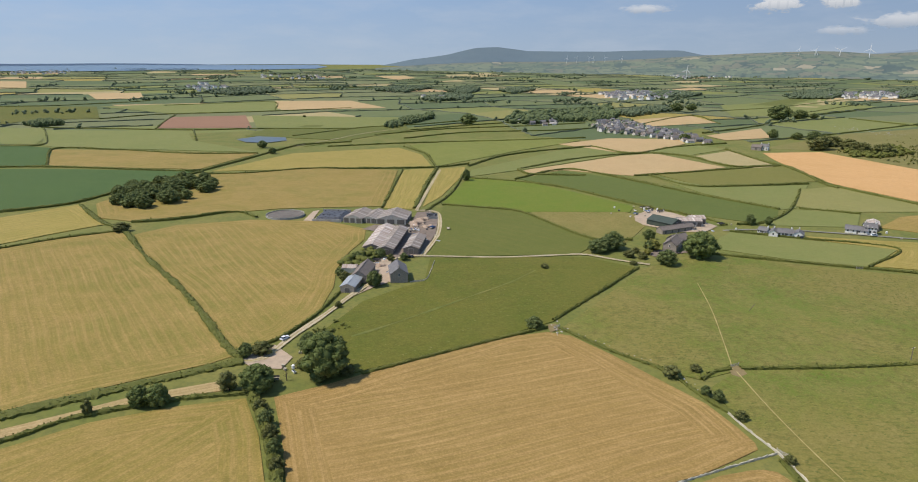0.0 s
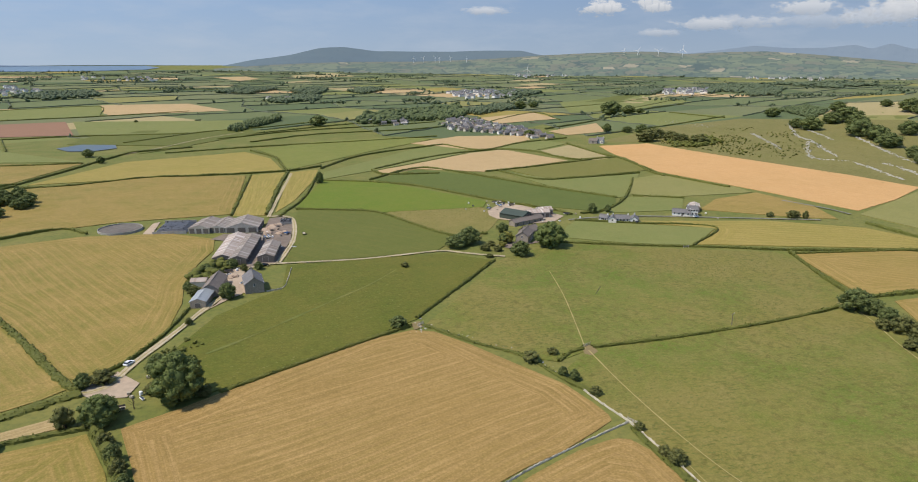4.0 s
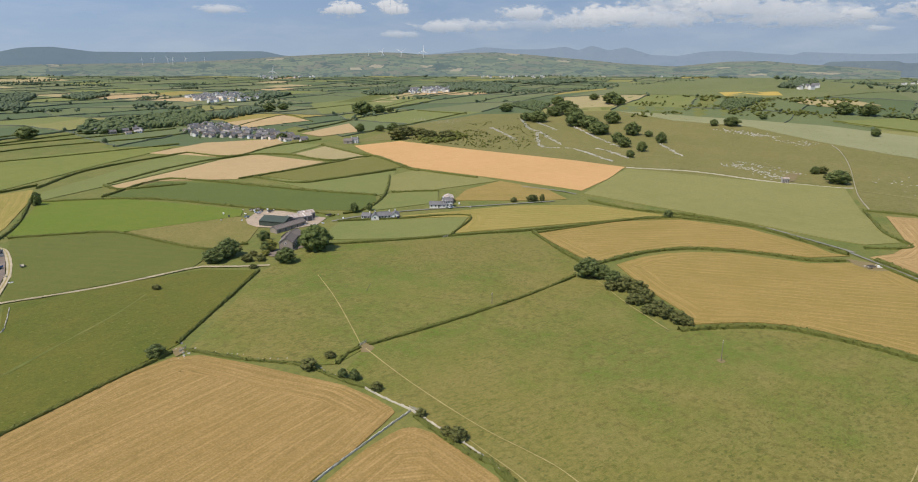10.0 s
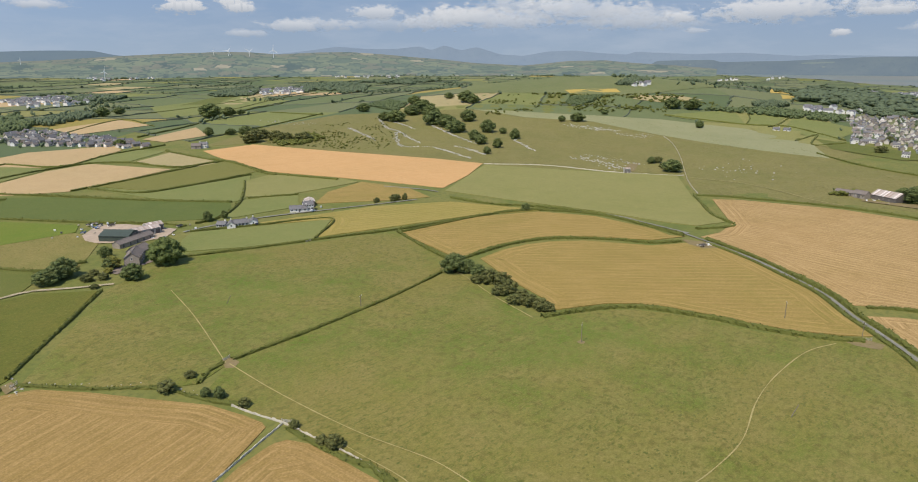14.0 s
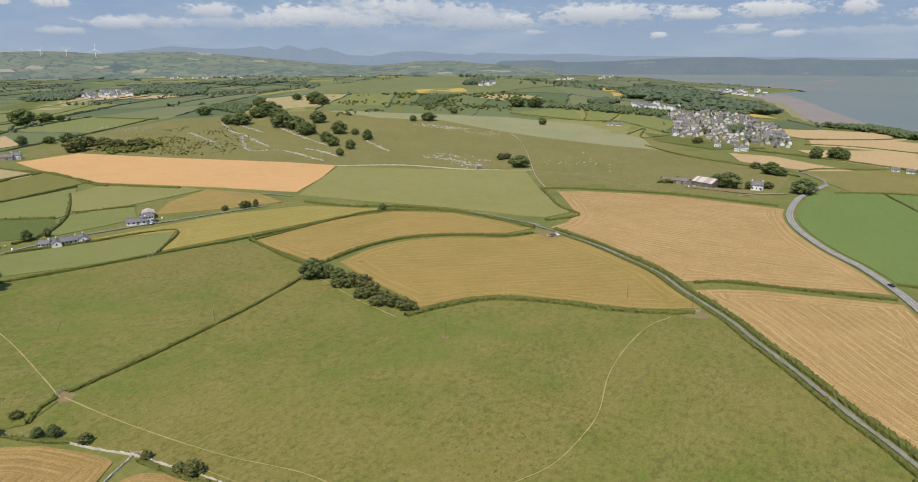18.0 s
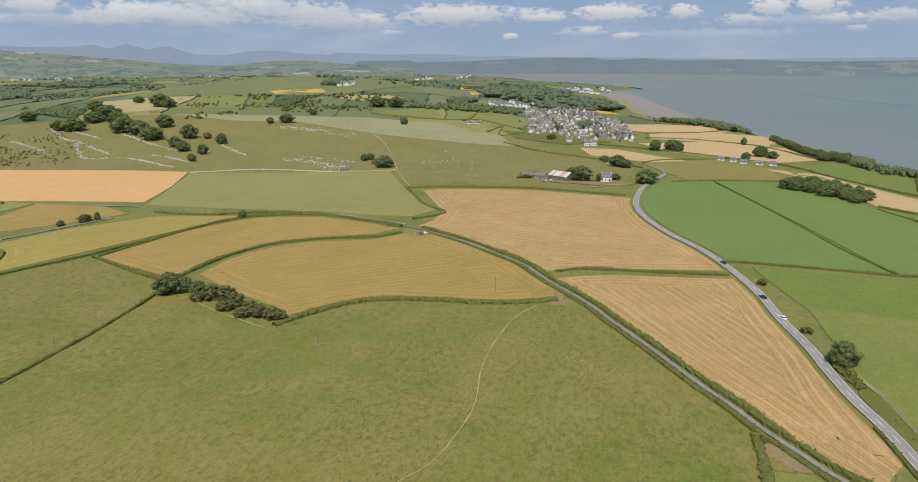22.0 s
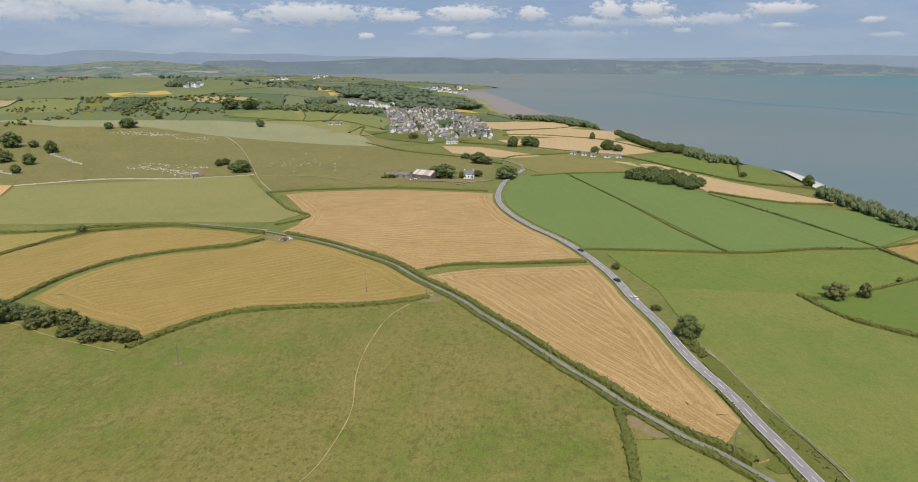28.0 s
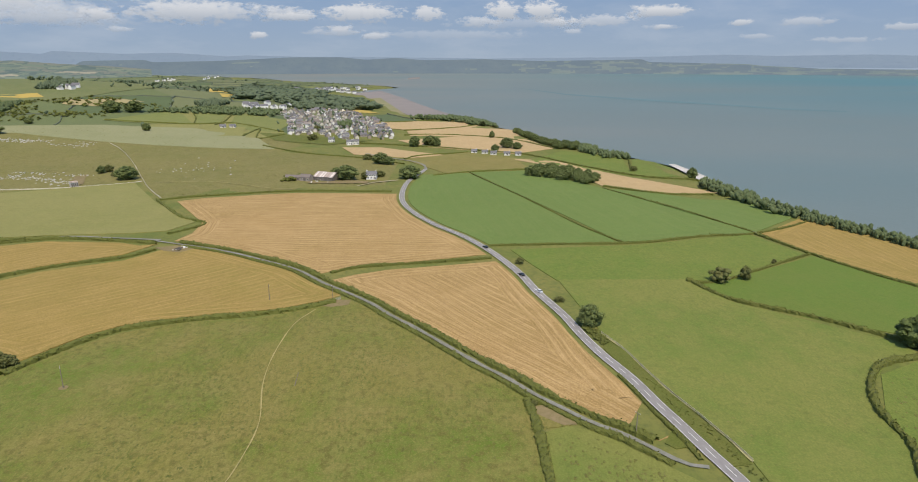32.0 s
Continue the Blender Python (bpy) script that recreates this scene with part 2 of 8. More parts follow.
def leaves(name, main, dark, light, size=1.0):
    """Foliage that lets some light through; size is the scale of the leaf clusters."""
    n = Nodes(name, 0.7)
    isl = n.add("ShaderNodeNewGeometry").outputs["Random Per Island"]
    c = n.mix(n.ramp(isl, 0.0, 1.0), dark, light)
    c = n.mix(n.ramp(n.noise(0.35 * size, 3), 0.35, 0.7), c, main)
    c = n.mix(n.math("MULTIPLY", n.ramp(n.noise(1.6 * size, 3, 0.7), 0.5, 0.7), 0.45), c, shade(light, 1.15))
    c = n.mix(n.math("MULTIPLY", n.chance(), 0.35), c, shade(main, 0.75))
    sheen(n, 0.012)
    n.finish(c, n.noise(2.4 * size, 3, 0.7), 0.7, 0.35 / size)
    thin = n.add("ShaderNodeBsdfTranslucent", Color=c)
    both = n.add("ShaderNodeMixShader", Fac=0.24)
    n.tree.links.new(n.bsdf.outputs[0], both.inputs[1])
    n.tree.links.new(thin.outputs[0], both.inputs[2])
    n.tree.links.new(both.outputs[0], n.tree.nodes["Material Output"].inputs["Surface"])
    return n.mat


def plain(name, colour, other=None, rough=0.8, scale=1.2, metal=0.0, bump=0.2):
    n = Nodes(name, rough)
    n.bsdf.inputs["Metallic"].default_value = metal
    other = other or shade(colour, 0.72)
    a = n.noise(scale, 4, 0.65)
    c = n.mix(n.ramp(a, 0.35, 0.7), colour, other)
    c = n.mix(n.math("MULTIPLY", n.ramp(n.noise(scale * 0.13, 3), 0.4, 0.7), 0.45), c, shade(other, 0.85))
    return n.finish(c, n.noise(scale * 5, 3), bump, 0.05)


M_LAND = country()
M_HEDGE = leaves("hedge_leaves", (0.132, 0.146, 0.03), (0.104, 0.118, 0.025), (0.182, 0.186, 0.044))
M_OAK = leaves("oak_leaves", (0.138, 0.176, 0.052), (0.11, 0.142, 0.045), (0.195, 0.23, 0.068), 12.0)
M_DARK = leaves("dark_leaves", (0.138, 0.17, 0.056), (0.112, 0.142, 0.048), (0.182, 0.21, 0.068), 9.0)
M_BUSH = leaves("bush_leaves", (0.13, 0.138, 0.042), (0.095, 0.106, 0.034), (0.182, 0.182, 0.06), 6.0)
M_SHRUB = leaves("shrub_leaves", (0.235, 0.225, 0.05), (0.18, 0.18, 0.04), (0.30, 0.28, 0.07), 6.0)
M_COPSE = leaves("copse_leaves", (0.122, 0.158, 0.066), (0.1, 0.132, 0.056), (0.155, 0.188, 0.076))
# foliage for far trees, its colour paled and blued as haze
M_HAZED_WOOD = leaves("hazed_wood_leaves", (0.125, 0.16, 0.088), (0.108, 0.142, 0.078), (0.145, 0.178, 0.094))
M_BARK = plain("bark", (0.10, 0.08, 0.055), rough=0.95, scale=3)
M_STONE = plain("field_stone", (0.54, 0.50, 0.40), (0.36, 0.33, 0.25), 0.9, 1.5, bump=0.6)
M_ROCK = plain("limestone", (0.46, 0.44, 0.38), (0.30, 0.29, 0.24), 0.9, 0.8, bump=0.6)
M_TARMAC = plain("tarmac", (0.27, 0.255, 0.24), (0.215, 0.2, 0.188), 0.88, 0.35)
M_LANE = plain("lane_surface", (0.25, 0.24, 0.205), (0.17, 0.168, 0.125), 0.9, 0.35)
M_TRACK = plain("track_earth", (0.47, 0.40, 0.29), (0.34, 0.285, 0.17), 0.95, 0.6)
M_PATH = plain("path_earth", (0.37, 0.305, 0.135), (0.27, 0.235, 0.085), 0.95, 0.3)
M_STRAW = plain("dry_grass", (0.46, 0.41, 0.20), (0.33, 0.31, 0.12), 0.95, 0.8)
M_PAINT = plain("road_paint", (0.72, 0.71, 0.68), (0.55, 0.54, 0.5), 0.7, 2.0)
M_POLE = plain("pole_wood", (0.24, 0.205, 0.155), rough=0.9, scale=4)
M_WOOD = plain("weathered_wood", (0.46, 0.41, 0.31), rough=0.9, scale=4)
M_SAND = plain("shore_sand", (0.245, 0.212, 0.19), (0.205, 0.185, 0.165), 0.8, 0.01)
# hedge leaves for the far country, with haze lightened into the colour
M_HAZED_HEDGE = leaves("hazed_hedge_leaves", (0.15, 0.172, 0.11), (0.136, 0.158, 0.104), (0.165, 0.185, 0.118))
M_SHINGLE = plain("shingle", (0.58, 0.54, 0.48), (0.42, 0.39, 0.34), 0.9, 0.2)
M_SALTMARSH = plain("saltmarsh", (0.19, 0.20, 0.085), (0.26, 0.22, 0.12), 0.9, 0.02)


def water():
    n = Nodes("sea_water", 0.5)
    n.bsdf.inputs["Specular IOR Level"].default_value = 0.15
    a = n.noise(0.0022, 4, 0.5, None, (1.0, 0.45, 1.0))
    south = n.add("ShaderNodeSeparateXYZ", Vector=n.place).outputs[1]
    c = n.mix(n.ramp(south, 200.0, -2000.0), (0.178, 0.184, 0.162), (0.072, 0.165, 0.182))
    c = n.mix(n.math("MULTIPLY", n.ramp(a, 0.4, 0.68), 0.6), c, (0.09, 0.16, 0.168))
    c = n.mix(n.math("MULTIPLY", n.ramp(n.noise(0.0011, 4, 0.6, None, (1.0, 0.5, 1.0)), 0.45, 0.7), 0.45), c, (0.165, 0.172, 0.15))
    return n.finish(c, n.noise(0.12, 4, 0.7), 0.35, 0.6)


M_SEA = water()


# ---- building helpers ----
def mesh_of(name, verts, faces, mats, smooth_faces=False):
    me = bpy.data.meshes.new(name)
    me.from_pydata(verts, [], faces)
    for m in mats if isinstance(mats, (list, tuple)) else [mats]:
        me.materials.append(m)
    if smooth_faces:
        me.shade_smooth()
    me.update()
    return me


def part(name, bm, material, parent=None, label=""):
    me = bpy.data.meshes.new(name)
    bm.to_mesh(me)
    bm.free()
    me.materials.append(material)
    ob = new(name, me)
    ob.parent = parent
    return tagged(ob, label)


def thing(name, x, y, turn=0.0, z=None, label="", category="", group=""):
    ob = new(name)
    ob.empty_display_size = 0.5
    ob.matrix_basis = pose(x, y, z_at(x, y) if z is None else z, 0, 0, turn)
    return tagged(ob, label, category, group)


def along(pts, step):
    """Points spaced evenly along a smooth line through pts, and the ways along it."""
    p = np.array(pts, float)
    if len(p) > 2:
        fine = []
        ext = np.vstack([2 * p[0] - p[1], p, 2 * p[-1] - p[-2]])
        for a, b, c, d in zip(ext, ext[1:], ext[2:], ext[3:]):
            for k in np.linspace(0, 1, 12, endpoint=False):
                fine.append(0.5 * (2 * b + (c - a) * k + (2 * a - 5 * b + 4 * c - d) * k * k + (3 * b - a - 3 * c + d) * k ** 3))
        p = np.vstack([fine, p[-1]])
    run = np.r_[0, np.cumsum(np.hypot(*np.diff(p, axis=0).T))]
    count = max(2, int(run[-1] / step) + 1)
    s = np.linspace(0, run[-1], count)
    q = np.stack([np.interp(s, run, p[:, k]) for k in (0, 1)], 1)
    d = np.gradient(q, axis=0)
    return q, d / np.maximum(np.hypot(d[:, 0], d[:, 1]), 1e-6)[:, None], s


LIFTS = [0.0]


def draped(name, poly, cell, mat, turn=0.0, lift=0.0, rel=None, skirt=0.0):
    """A patch of land within poly, laid over the relief."""
    bm = bmesh.new()
    face = bm.faces.new([bm.verts.new((x, y, 0)) for x, y in poly])
    bmesh.ops.triangulate(bm, faces=[face])
    xs, ys = [p[0] for p in poly], [p[1] for p in poly]
    for lo, hi, axis in ((min(xs), max(xs), 0), (min(ys), max(ys), 1)):
        k = math.ceil(lo / cell + 0.01)
        while k * cell < hi:
            co, no = [0, 0, 0], [0, 0, 0]
            co[axis], no[axis] = k * cell, 1
            bmesh.ops.bisect_plane(bm, geom=bm.verts[:] + bm.edges[:] + bm.faces[:], plane_co=co, plane_no=no)
            k += 1
    rim = [e for e in bm.edges if e.is_boundary]
    uv = bm.loops.layers.uv.new("rows")
    c, s = math.cos(radians(turn)), math.sin(radians(turn))
    co = np.array([v.co[:2] for v in bm.verts])
    z = (rel or height)(co[:, 0], co[:, 1]) + lift
    for v, h in zip(bm.verts, z):
        v.co.z = h
    for f in bm.faces:
        if f.normal.z < 0:
            f.normal_flip()
        f.smooth = True
        for l in f.loops:
            x, y = l.vert.co[:2]
            l[uv].uv = (x * c + y * s, y * c - x * s)
    if skirt:
        for e in rim:
            e.smooth = False
        made = bmesh.ops.extrude_edge_only(bm, edges=rim)["geom"]
        for v in made:
            if isinstance(v, bmesh.types.BMVert):
                v.co.z -= skirt
    return part(name, bm, mat)


def ribbon(name, pts, wide, mat, lift, step=6.0, verge=0.0):
    q, d, s = along(pts, step)
    n = np.stack([-d[:, 1], d[:, 0]], 1)
    wob = np.array([noise.noise((a * 0.11, b * 0.11, 3.3)) for a, b in q]) * verge
    rows = []
    for k in (-0.5, -0.17, 0.17, 0.5):
        e = q + n * (k * (wide + wob * (2 if abs(k) == 0.5 else 0)))[:, None] if verge else q + n * k * wide
        rows.append(np.c_[e, height(e[:, 0], e[:, 1]) + lift])
    v = np.stack(rows, 1).reshape(-1, 3)
    faces = [(4 * i + j, 4 * i + j + 1, 4 * i + j + 5, 4 * i + j + 4)[::-1] for i in range(len(q) - 1) for j in range(3)]
    me = mesh_of(name, v.tolist(), faces, mat, True)
    return new(name, me)


# ---- the ground, the sea and the distance ----
def ground():
    rings = [0.0] + list(np.geomspace(30, 4960, 150))
    turns = 360
    a = np.linspace(0, 2 * math.pi, turns, endpoint=False)
    v = [(0.0, 0.0, -0.4)]
    for r in rings[1:]:
        x, y = r * np.sin(a), r * np.cos(a)
        z = height(x, y) - (0.07 + 0.0005 * r)
        v += np.stack([x, y, z], 1).tolist()
    f = [(0, 1 + (k + 1) % turns, 1 + k) for k in range(turns)]
    for i in range(len(rings) - 2):
        p, q = 1 + i * turns, 1 + (i + 1) * turns
        f += [(p + k, p + (k + 1) % turns, q + (k + 1) % turns, q + k) for k in range(turns)]
    ob = new("ground", mesh_of("ground", v, f, M_LAND, True))
    tagged(ob, "rolling farmland in a patchwork of green fields", "ground", kind="structure")


ground()


def sea_top(x, y):
    return rise(x, y) + SEA_LEVEL


SEA = [(x, y) for x, y in COAST]
tagged(draped("sea", SEA, 260, M_SEA, rel=sea_top), "calm grey-green shallow sea of a wide bay", "sea", kind="structure")


def ridge(name, dist, foot, crest):
    """A far range of hills: a relief that climbs in folds to the crest, given by bearing and height in degrees."""
    near = name == "green_ridge"
    az = np.arange(crest[0][0], crest[-1][0] + 0.01, 0.1 if near else 0.2)
    top = np.interp(az, [c[0] for c in crest], [c[1] for c in crest])
    top = np.convolve(np.pad(top, 2, mode="edge"), [0.1, 0.2, 0.4, 0.2, 0.1], "valid")
    rows, v = 40 if near else 14, []
    for i in range(rows):
        k = i / (rows - 1)
        for a, t in zip(az, top):
            fold = noise.fractal((a * 0.55, k * 2.2, dist * 0.01), 0.9, 2.1, 4)
            deep = 420 if dist < 4500 else 250 if dist < 4800 else 90
            r = dist - deep * (1 - k) + 0.15 * deep * fold * (1 - k)
            e = foot + (t - foot) * (k ** 0.8) + (0.10 if dist < 4500 else 0.03) * fold * k * (1 - k) * 2 + 0.012 * fold
            v.append((r * math.sin(radians(a)), r * math.cos(radians(a)), EYE[2] + r * math.tan(radians(e))))
    m = len(az)
    f = [(i * m + j, i * m + j + 1, (i + 1) * m + j + 1, (i + 1) * m + j) for i in range(rows - 1) for j in range(m - 1)]
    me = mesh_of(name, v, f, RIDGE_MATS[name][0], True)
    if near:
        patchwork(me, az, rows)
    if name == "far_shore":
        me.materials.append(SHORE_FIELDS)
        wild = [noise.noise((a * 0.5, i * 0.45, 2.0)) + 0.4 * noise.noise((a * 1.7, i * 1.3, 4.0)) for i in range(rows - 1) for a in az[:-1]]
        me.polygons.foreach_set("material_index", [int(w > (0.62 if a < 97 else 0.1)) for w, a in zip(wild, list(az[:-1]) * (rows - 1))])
    ob = new(name, me)
    tagged(ob, RIDGE_MATS[name][1], "hills", kind="structure")


def hazed_hill(name, colour, other, glow, amount):
    """Far hills with the haze painted on: the slope itself glows in air colour."""
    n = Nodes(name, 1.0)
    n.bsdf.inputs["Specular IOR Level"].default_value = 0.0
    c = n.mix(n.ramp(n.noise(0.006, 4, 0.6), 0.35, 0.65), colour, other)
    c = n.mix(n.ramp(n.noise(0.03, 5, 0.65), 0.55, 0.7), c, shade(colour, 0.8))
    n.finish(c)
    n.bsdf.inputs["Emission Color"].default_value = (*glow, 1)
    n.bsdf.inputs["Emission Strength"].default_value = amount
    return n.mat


# near ridge: every slope emits this colour as painted haze
HAZE_GLOW = (0.125, 0.16, 0.195)
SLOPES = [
    hazed_hill("slope_pasture", (0.078, 0.096, 0.052), (0.092, 0.108, 0.057), HAZE_GLOW, 0.6),
    hazed_hill("slope_meadow", (0.098, 0.114, 0.06), (0.112, 0.124, 0.066), HAZE_GLOW, 0.6),
    hazed_hill("slope_rough", (0.094, 0.094, 0.056), (0.11, 0.106, 0.064), HAZE_GLOW, 0.6),
    hazed_hill("slope_dark_field", (0.058, 0.078, 0.047), (0.068, 0.088, 0.052), HAZE_GLOW, 0.6),
    hazed_hill("slope_corn", (0.2, 0.17, 0.105), (0.22, 0.19, 0.12), HAZE_GLOW, 0.6),
    hazed_hill("slope_hedge", (0.04, 0.055, 0.036), (0.05, 0.065, 0.04), HAZE_GLOW, 0.6),
    hazed_hill("slope_wood", (0.03, 0.046, 0.034), (0.042, 0.058, 0.04), HAZE_GLOW, 0.6),
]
SHORE_FIELDS = hazed_hill("shore_fields", (0.06, 0.074, 0.052), (0.082, 0.09, 0.06), (0.135, 0.175, 0.22), 0.8)
# farther ranges get a stronger blue glow, so the haze seems to thicken
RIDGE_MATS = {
    "fell": (hazed_hill("fell_slope", (0.045, 0.06, 0.06), (0.052, 0.065, 0.06), (0.155, 0.21, 0.28), 0.66), "broad dark heather fell with painted blue haze"),
    "mountains": (hazed_hill("mountain_slope", (0.06, 0.07, 0.08), (0.068, 0.078, 0.085), (0.225, 0.30, 0.40), 0.64), "jagged mountains on the horizon with painted blue haze"),
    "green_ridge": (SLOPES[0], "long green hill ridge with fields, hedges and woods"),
    "far_shore": (hazed_hill("shore_slope", (0.034, 0.044, 0.045), (0.05, 0.06, 0.052), (0.135, 0.175, 0.225), 0.78), "low wooded hills across the bay with painted haze"),
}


def patchwork(me, az, rows):
    """Fields with hedges round them, and woods, over the slope of the near ridge."""
    rng = np.random.default_rng(23)
    seeds = np.array([(a + rng.uniform(-0.5, 0.5) * 1.3, k + rng.uniform(-0.5, 0.5) * 0.09) for a in np.arange(az[0], az[-1], 1.3) for k in np.arange(0.02, 1.04, 0.085)])
    kinds = rng.choice([0, 0, 0, 1, 1, 2, 2, 3, 3, 4], len(seeds), p=[0.13, 0.13, 0.13, 0.12, 0.11, 0.1, 0.08, 0.08, 0.08, 0.04])
    index, m = [], len(az)
    for i in range(rows - 1):
        k = (i + 0.5) / (rows - 1)
        near = seeds[np.abs(seeds[:, 1] - k) < 0.2], kinds[np.abs(seeds[:, 1] - k) < 0.2]
        for j in range(m - 1):
            d = ((near[0][:, 0] - az[j]) / 1.3) ** 2 + ((near[0][:, 1] - k) / 0.085) ** 2
            o = np.argpartition(d, 1)[:2]
            gap = abs(math.sqrt(d[o[0]]) - math.sqrt(d[o[1]]))
            first = o[0] if d[o[0]] < d[o[1]] else o[1]
            wild = noise.noise((az[j] * 0.42, k * 5.0, 3.0)) + 0.5 * noise.noise((az[j] * 1.6, k * 18.0, 5.0))
            if wild > 0.42 + 0.35 * max(0.0, k - 0.6):
                index.append(6)
            elif gap < 0.12 and noise.noise((az[j] * 1.1, k * 9.0, 8.0)) > -0.2:
                index.append(5)
            else:
                index.append(2 if k > 0.9 and near[1][first] != 4 else int(near[1][first]))
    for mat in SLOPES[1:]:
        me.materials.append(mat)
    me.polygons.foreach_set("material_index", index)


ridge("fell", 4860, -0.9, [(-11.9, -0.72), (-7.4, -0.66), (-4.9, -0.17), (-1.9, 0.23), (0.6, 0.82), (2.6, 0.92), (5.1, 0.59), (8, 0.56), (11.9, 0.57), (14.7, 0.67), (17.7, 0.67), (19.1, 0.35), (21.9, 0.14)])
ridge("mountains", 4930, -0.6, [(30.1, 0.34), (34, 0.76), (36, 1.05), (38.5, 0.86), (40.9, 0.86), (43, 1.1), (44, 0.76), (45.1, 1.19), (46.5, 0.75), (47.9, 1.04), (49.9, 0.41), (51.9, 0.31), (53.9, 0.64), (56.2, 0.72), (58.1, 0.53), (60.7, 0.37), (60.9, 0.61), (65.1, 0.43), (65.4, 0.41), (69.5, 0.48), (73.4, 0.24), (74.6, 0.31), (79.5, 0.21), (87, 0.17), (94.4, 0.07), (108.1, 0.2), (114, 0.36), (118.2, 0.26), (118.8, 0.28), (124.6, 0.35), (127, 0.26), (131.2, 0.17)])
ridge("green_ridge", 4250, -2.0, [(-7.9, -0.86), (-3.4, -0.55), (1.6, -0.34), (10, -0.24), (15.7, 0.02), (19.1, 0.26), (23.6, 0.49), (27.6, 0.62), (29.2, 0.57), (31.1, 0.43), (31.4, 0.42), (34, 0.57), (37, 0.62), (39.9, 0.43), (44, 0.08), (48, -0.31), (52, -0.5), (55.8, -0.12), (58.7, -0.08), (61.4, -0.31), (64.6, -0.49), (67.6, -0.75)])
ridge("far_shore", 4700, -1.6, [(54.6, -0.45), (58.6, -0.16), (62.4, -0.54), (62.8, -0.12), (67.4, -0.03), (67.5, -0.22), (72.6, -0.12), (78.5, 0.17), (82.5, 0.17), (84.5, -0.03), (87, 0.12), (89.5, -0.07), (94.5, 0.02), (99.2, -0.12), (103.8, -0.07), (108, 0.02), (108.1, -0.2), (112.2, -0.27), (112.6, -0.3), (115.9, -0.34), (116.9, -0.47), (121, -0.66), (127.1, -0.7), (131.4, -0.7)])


def cloud_cover():
    """Soft white cloud: dense in the middle of each bank, breaking up towards its rim."""
    n = Nodes("cloud")
    uv = n.add("ShaderNodeUVMap").outputs[0]
    rim = n.add("ShaderNodeVectorMath", i0=uv)
    rim.operation = "LENGTH"
    lumps = n.noise(0.013, 8, 0.66, None, (1.0, 1.0, 2.2))
    body = n.math("SUBTRACT", n.math("MULTIPLY", lumps, 1.9), n.math("MULTIPLY", rim.outputs["Value"], 1.0))
    dense = n.ramp(body, 0.2, 0.52)
    # the bank glows by itself; its shaded grey underside is painted into the tint
    glow = n.add("ShaderNodeEmission", Strength=1.0)
    low = n.add("ShaderNodeSeparateXYZ", Vector=uv).outputs[1]
    tint = n.mix(n.ramp(low, -0.6, 0.3), (0.35, 0.39, 0.45), (0.59, 0.605, 0.635))
    n.tree.links.new(tint, glow.inputs["Color"])
    clear = n.add("ShaderNodeBsdfTransparent")
    mixed = n.add("ShaderNodeMixShader", Fac=dense)
    strength = n.add("ShaderNodeAttribute")
    strength.attribute_name = "thick"
    n.set(mixed, "i0", n.math("MULTIPLY", dense, strength.outputs["Fac"]))
    n.tree.links.new(clear.outputs[0], mixed.inputs[1])
    n.tree.links.new(glow.outputs[0], mixed.inputs[2])
    n.tree.links.new(mixed.outputs[0], n.tree.nodes["Material Output"].inputs["Surface"])
    return n.mat


CLOUDS = []


def cloud(bearing, up, wide, high, thick=1.0):
    CLOUDS.append((bearing, up, wide, high, thick))


cloud(24.58, 4.12, 2.09, 0.84, 1.0)
cloud(28.16, 4.33, 1.78, 0.94, 1.0)
cloud(14.43, 3.83, 1.78, 0.42, 0.5)
cloud(39.54, 3.75, 3.14, 0.84, 0.8)
cloud(46.14, 3.67, 3.66, 1.05, 0.8)
cloud(34.19, 2.85, 5.75, 0.73, 0.5)
cloud(50.69, 3.06, 4.70, 0.84, 0.5)
cloud(56.05, 3.96, 7.84, 1.36, 0.7)
cloud(29.23, 2.09, 2.61, 0.42, 0.3)
cloud(64.33, 3.28, 1.88, 0.84, 0.7)
cloud(64.45, 3.25, 1.25, 0.63, 0.8)
cloud(70.53, 3.61, 5.75, 1.36, 0.8)
cloud(78.4, 3.43, 2.61, 0.63, 0.8)
cloud(84.26, 3.65, 4.70, 1.05, 0.8)
cloud(82.16, 2.24, 3.14, 0.52, 0.5)
cloud(51.7, 4.32, 5.75, 0.94, 0.6)
cloud(46.79, 3.56, 5.75, 1.05, 0.6)
cloud(75.81, 1.92, 1.05, 0.42, 0.7)
cloud(65.7, 2.22, 1.25, 0.31, 0.5)
cloud(85.61, 1.92, 2.09, 0.42, 0.4)
cloud(84.03, 3.75, 3.35, 0.94, 0.85)
cloud(89.75, 3.68, 1.88, 0.94, 0.9)
cloud(78.65, 3.41, 2.61, 0.52, 0.7)
cloud(96.28, 3.91, 2.09, 1.15, 1.0)
cloud(99.47, 3.91, 2.61, 1.05, 1.0)
cloud(94.37, 3.07, 2.61, 0.63, 0.6)
cloud(100.81, 3.02, 2.30, 0.52, 0.8)
cloud(104.37, 3.1, 3.66, 0.73, 0.6)
cloud(108.67, 3.75, 3.14, 0.73, 0.8)
cloud(82.37, 2.46, 1.78, 0.42, 0.6)
cloud(85.08, 1.89, 1.57, 0.42, 0.5)
cloud(75.68, 1.91, 0.94, 0.42, 0.7)
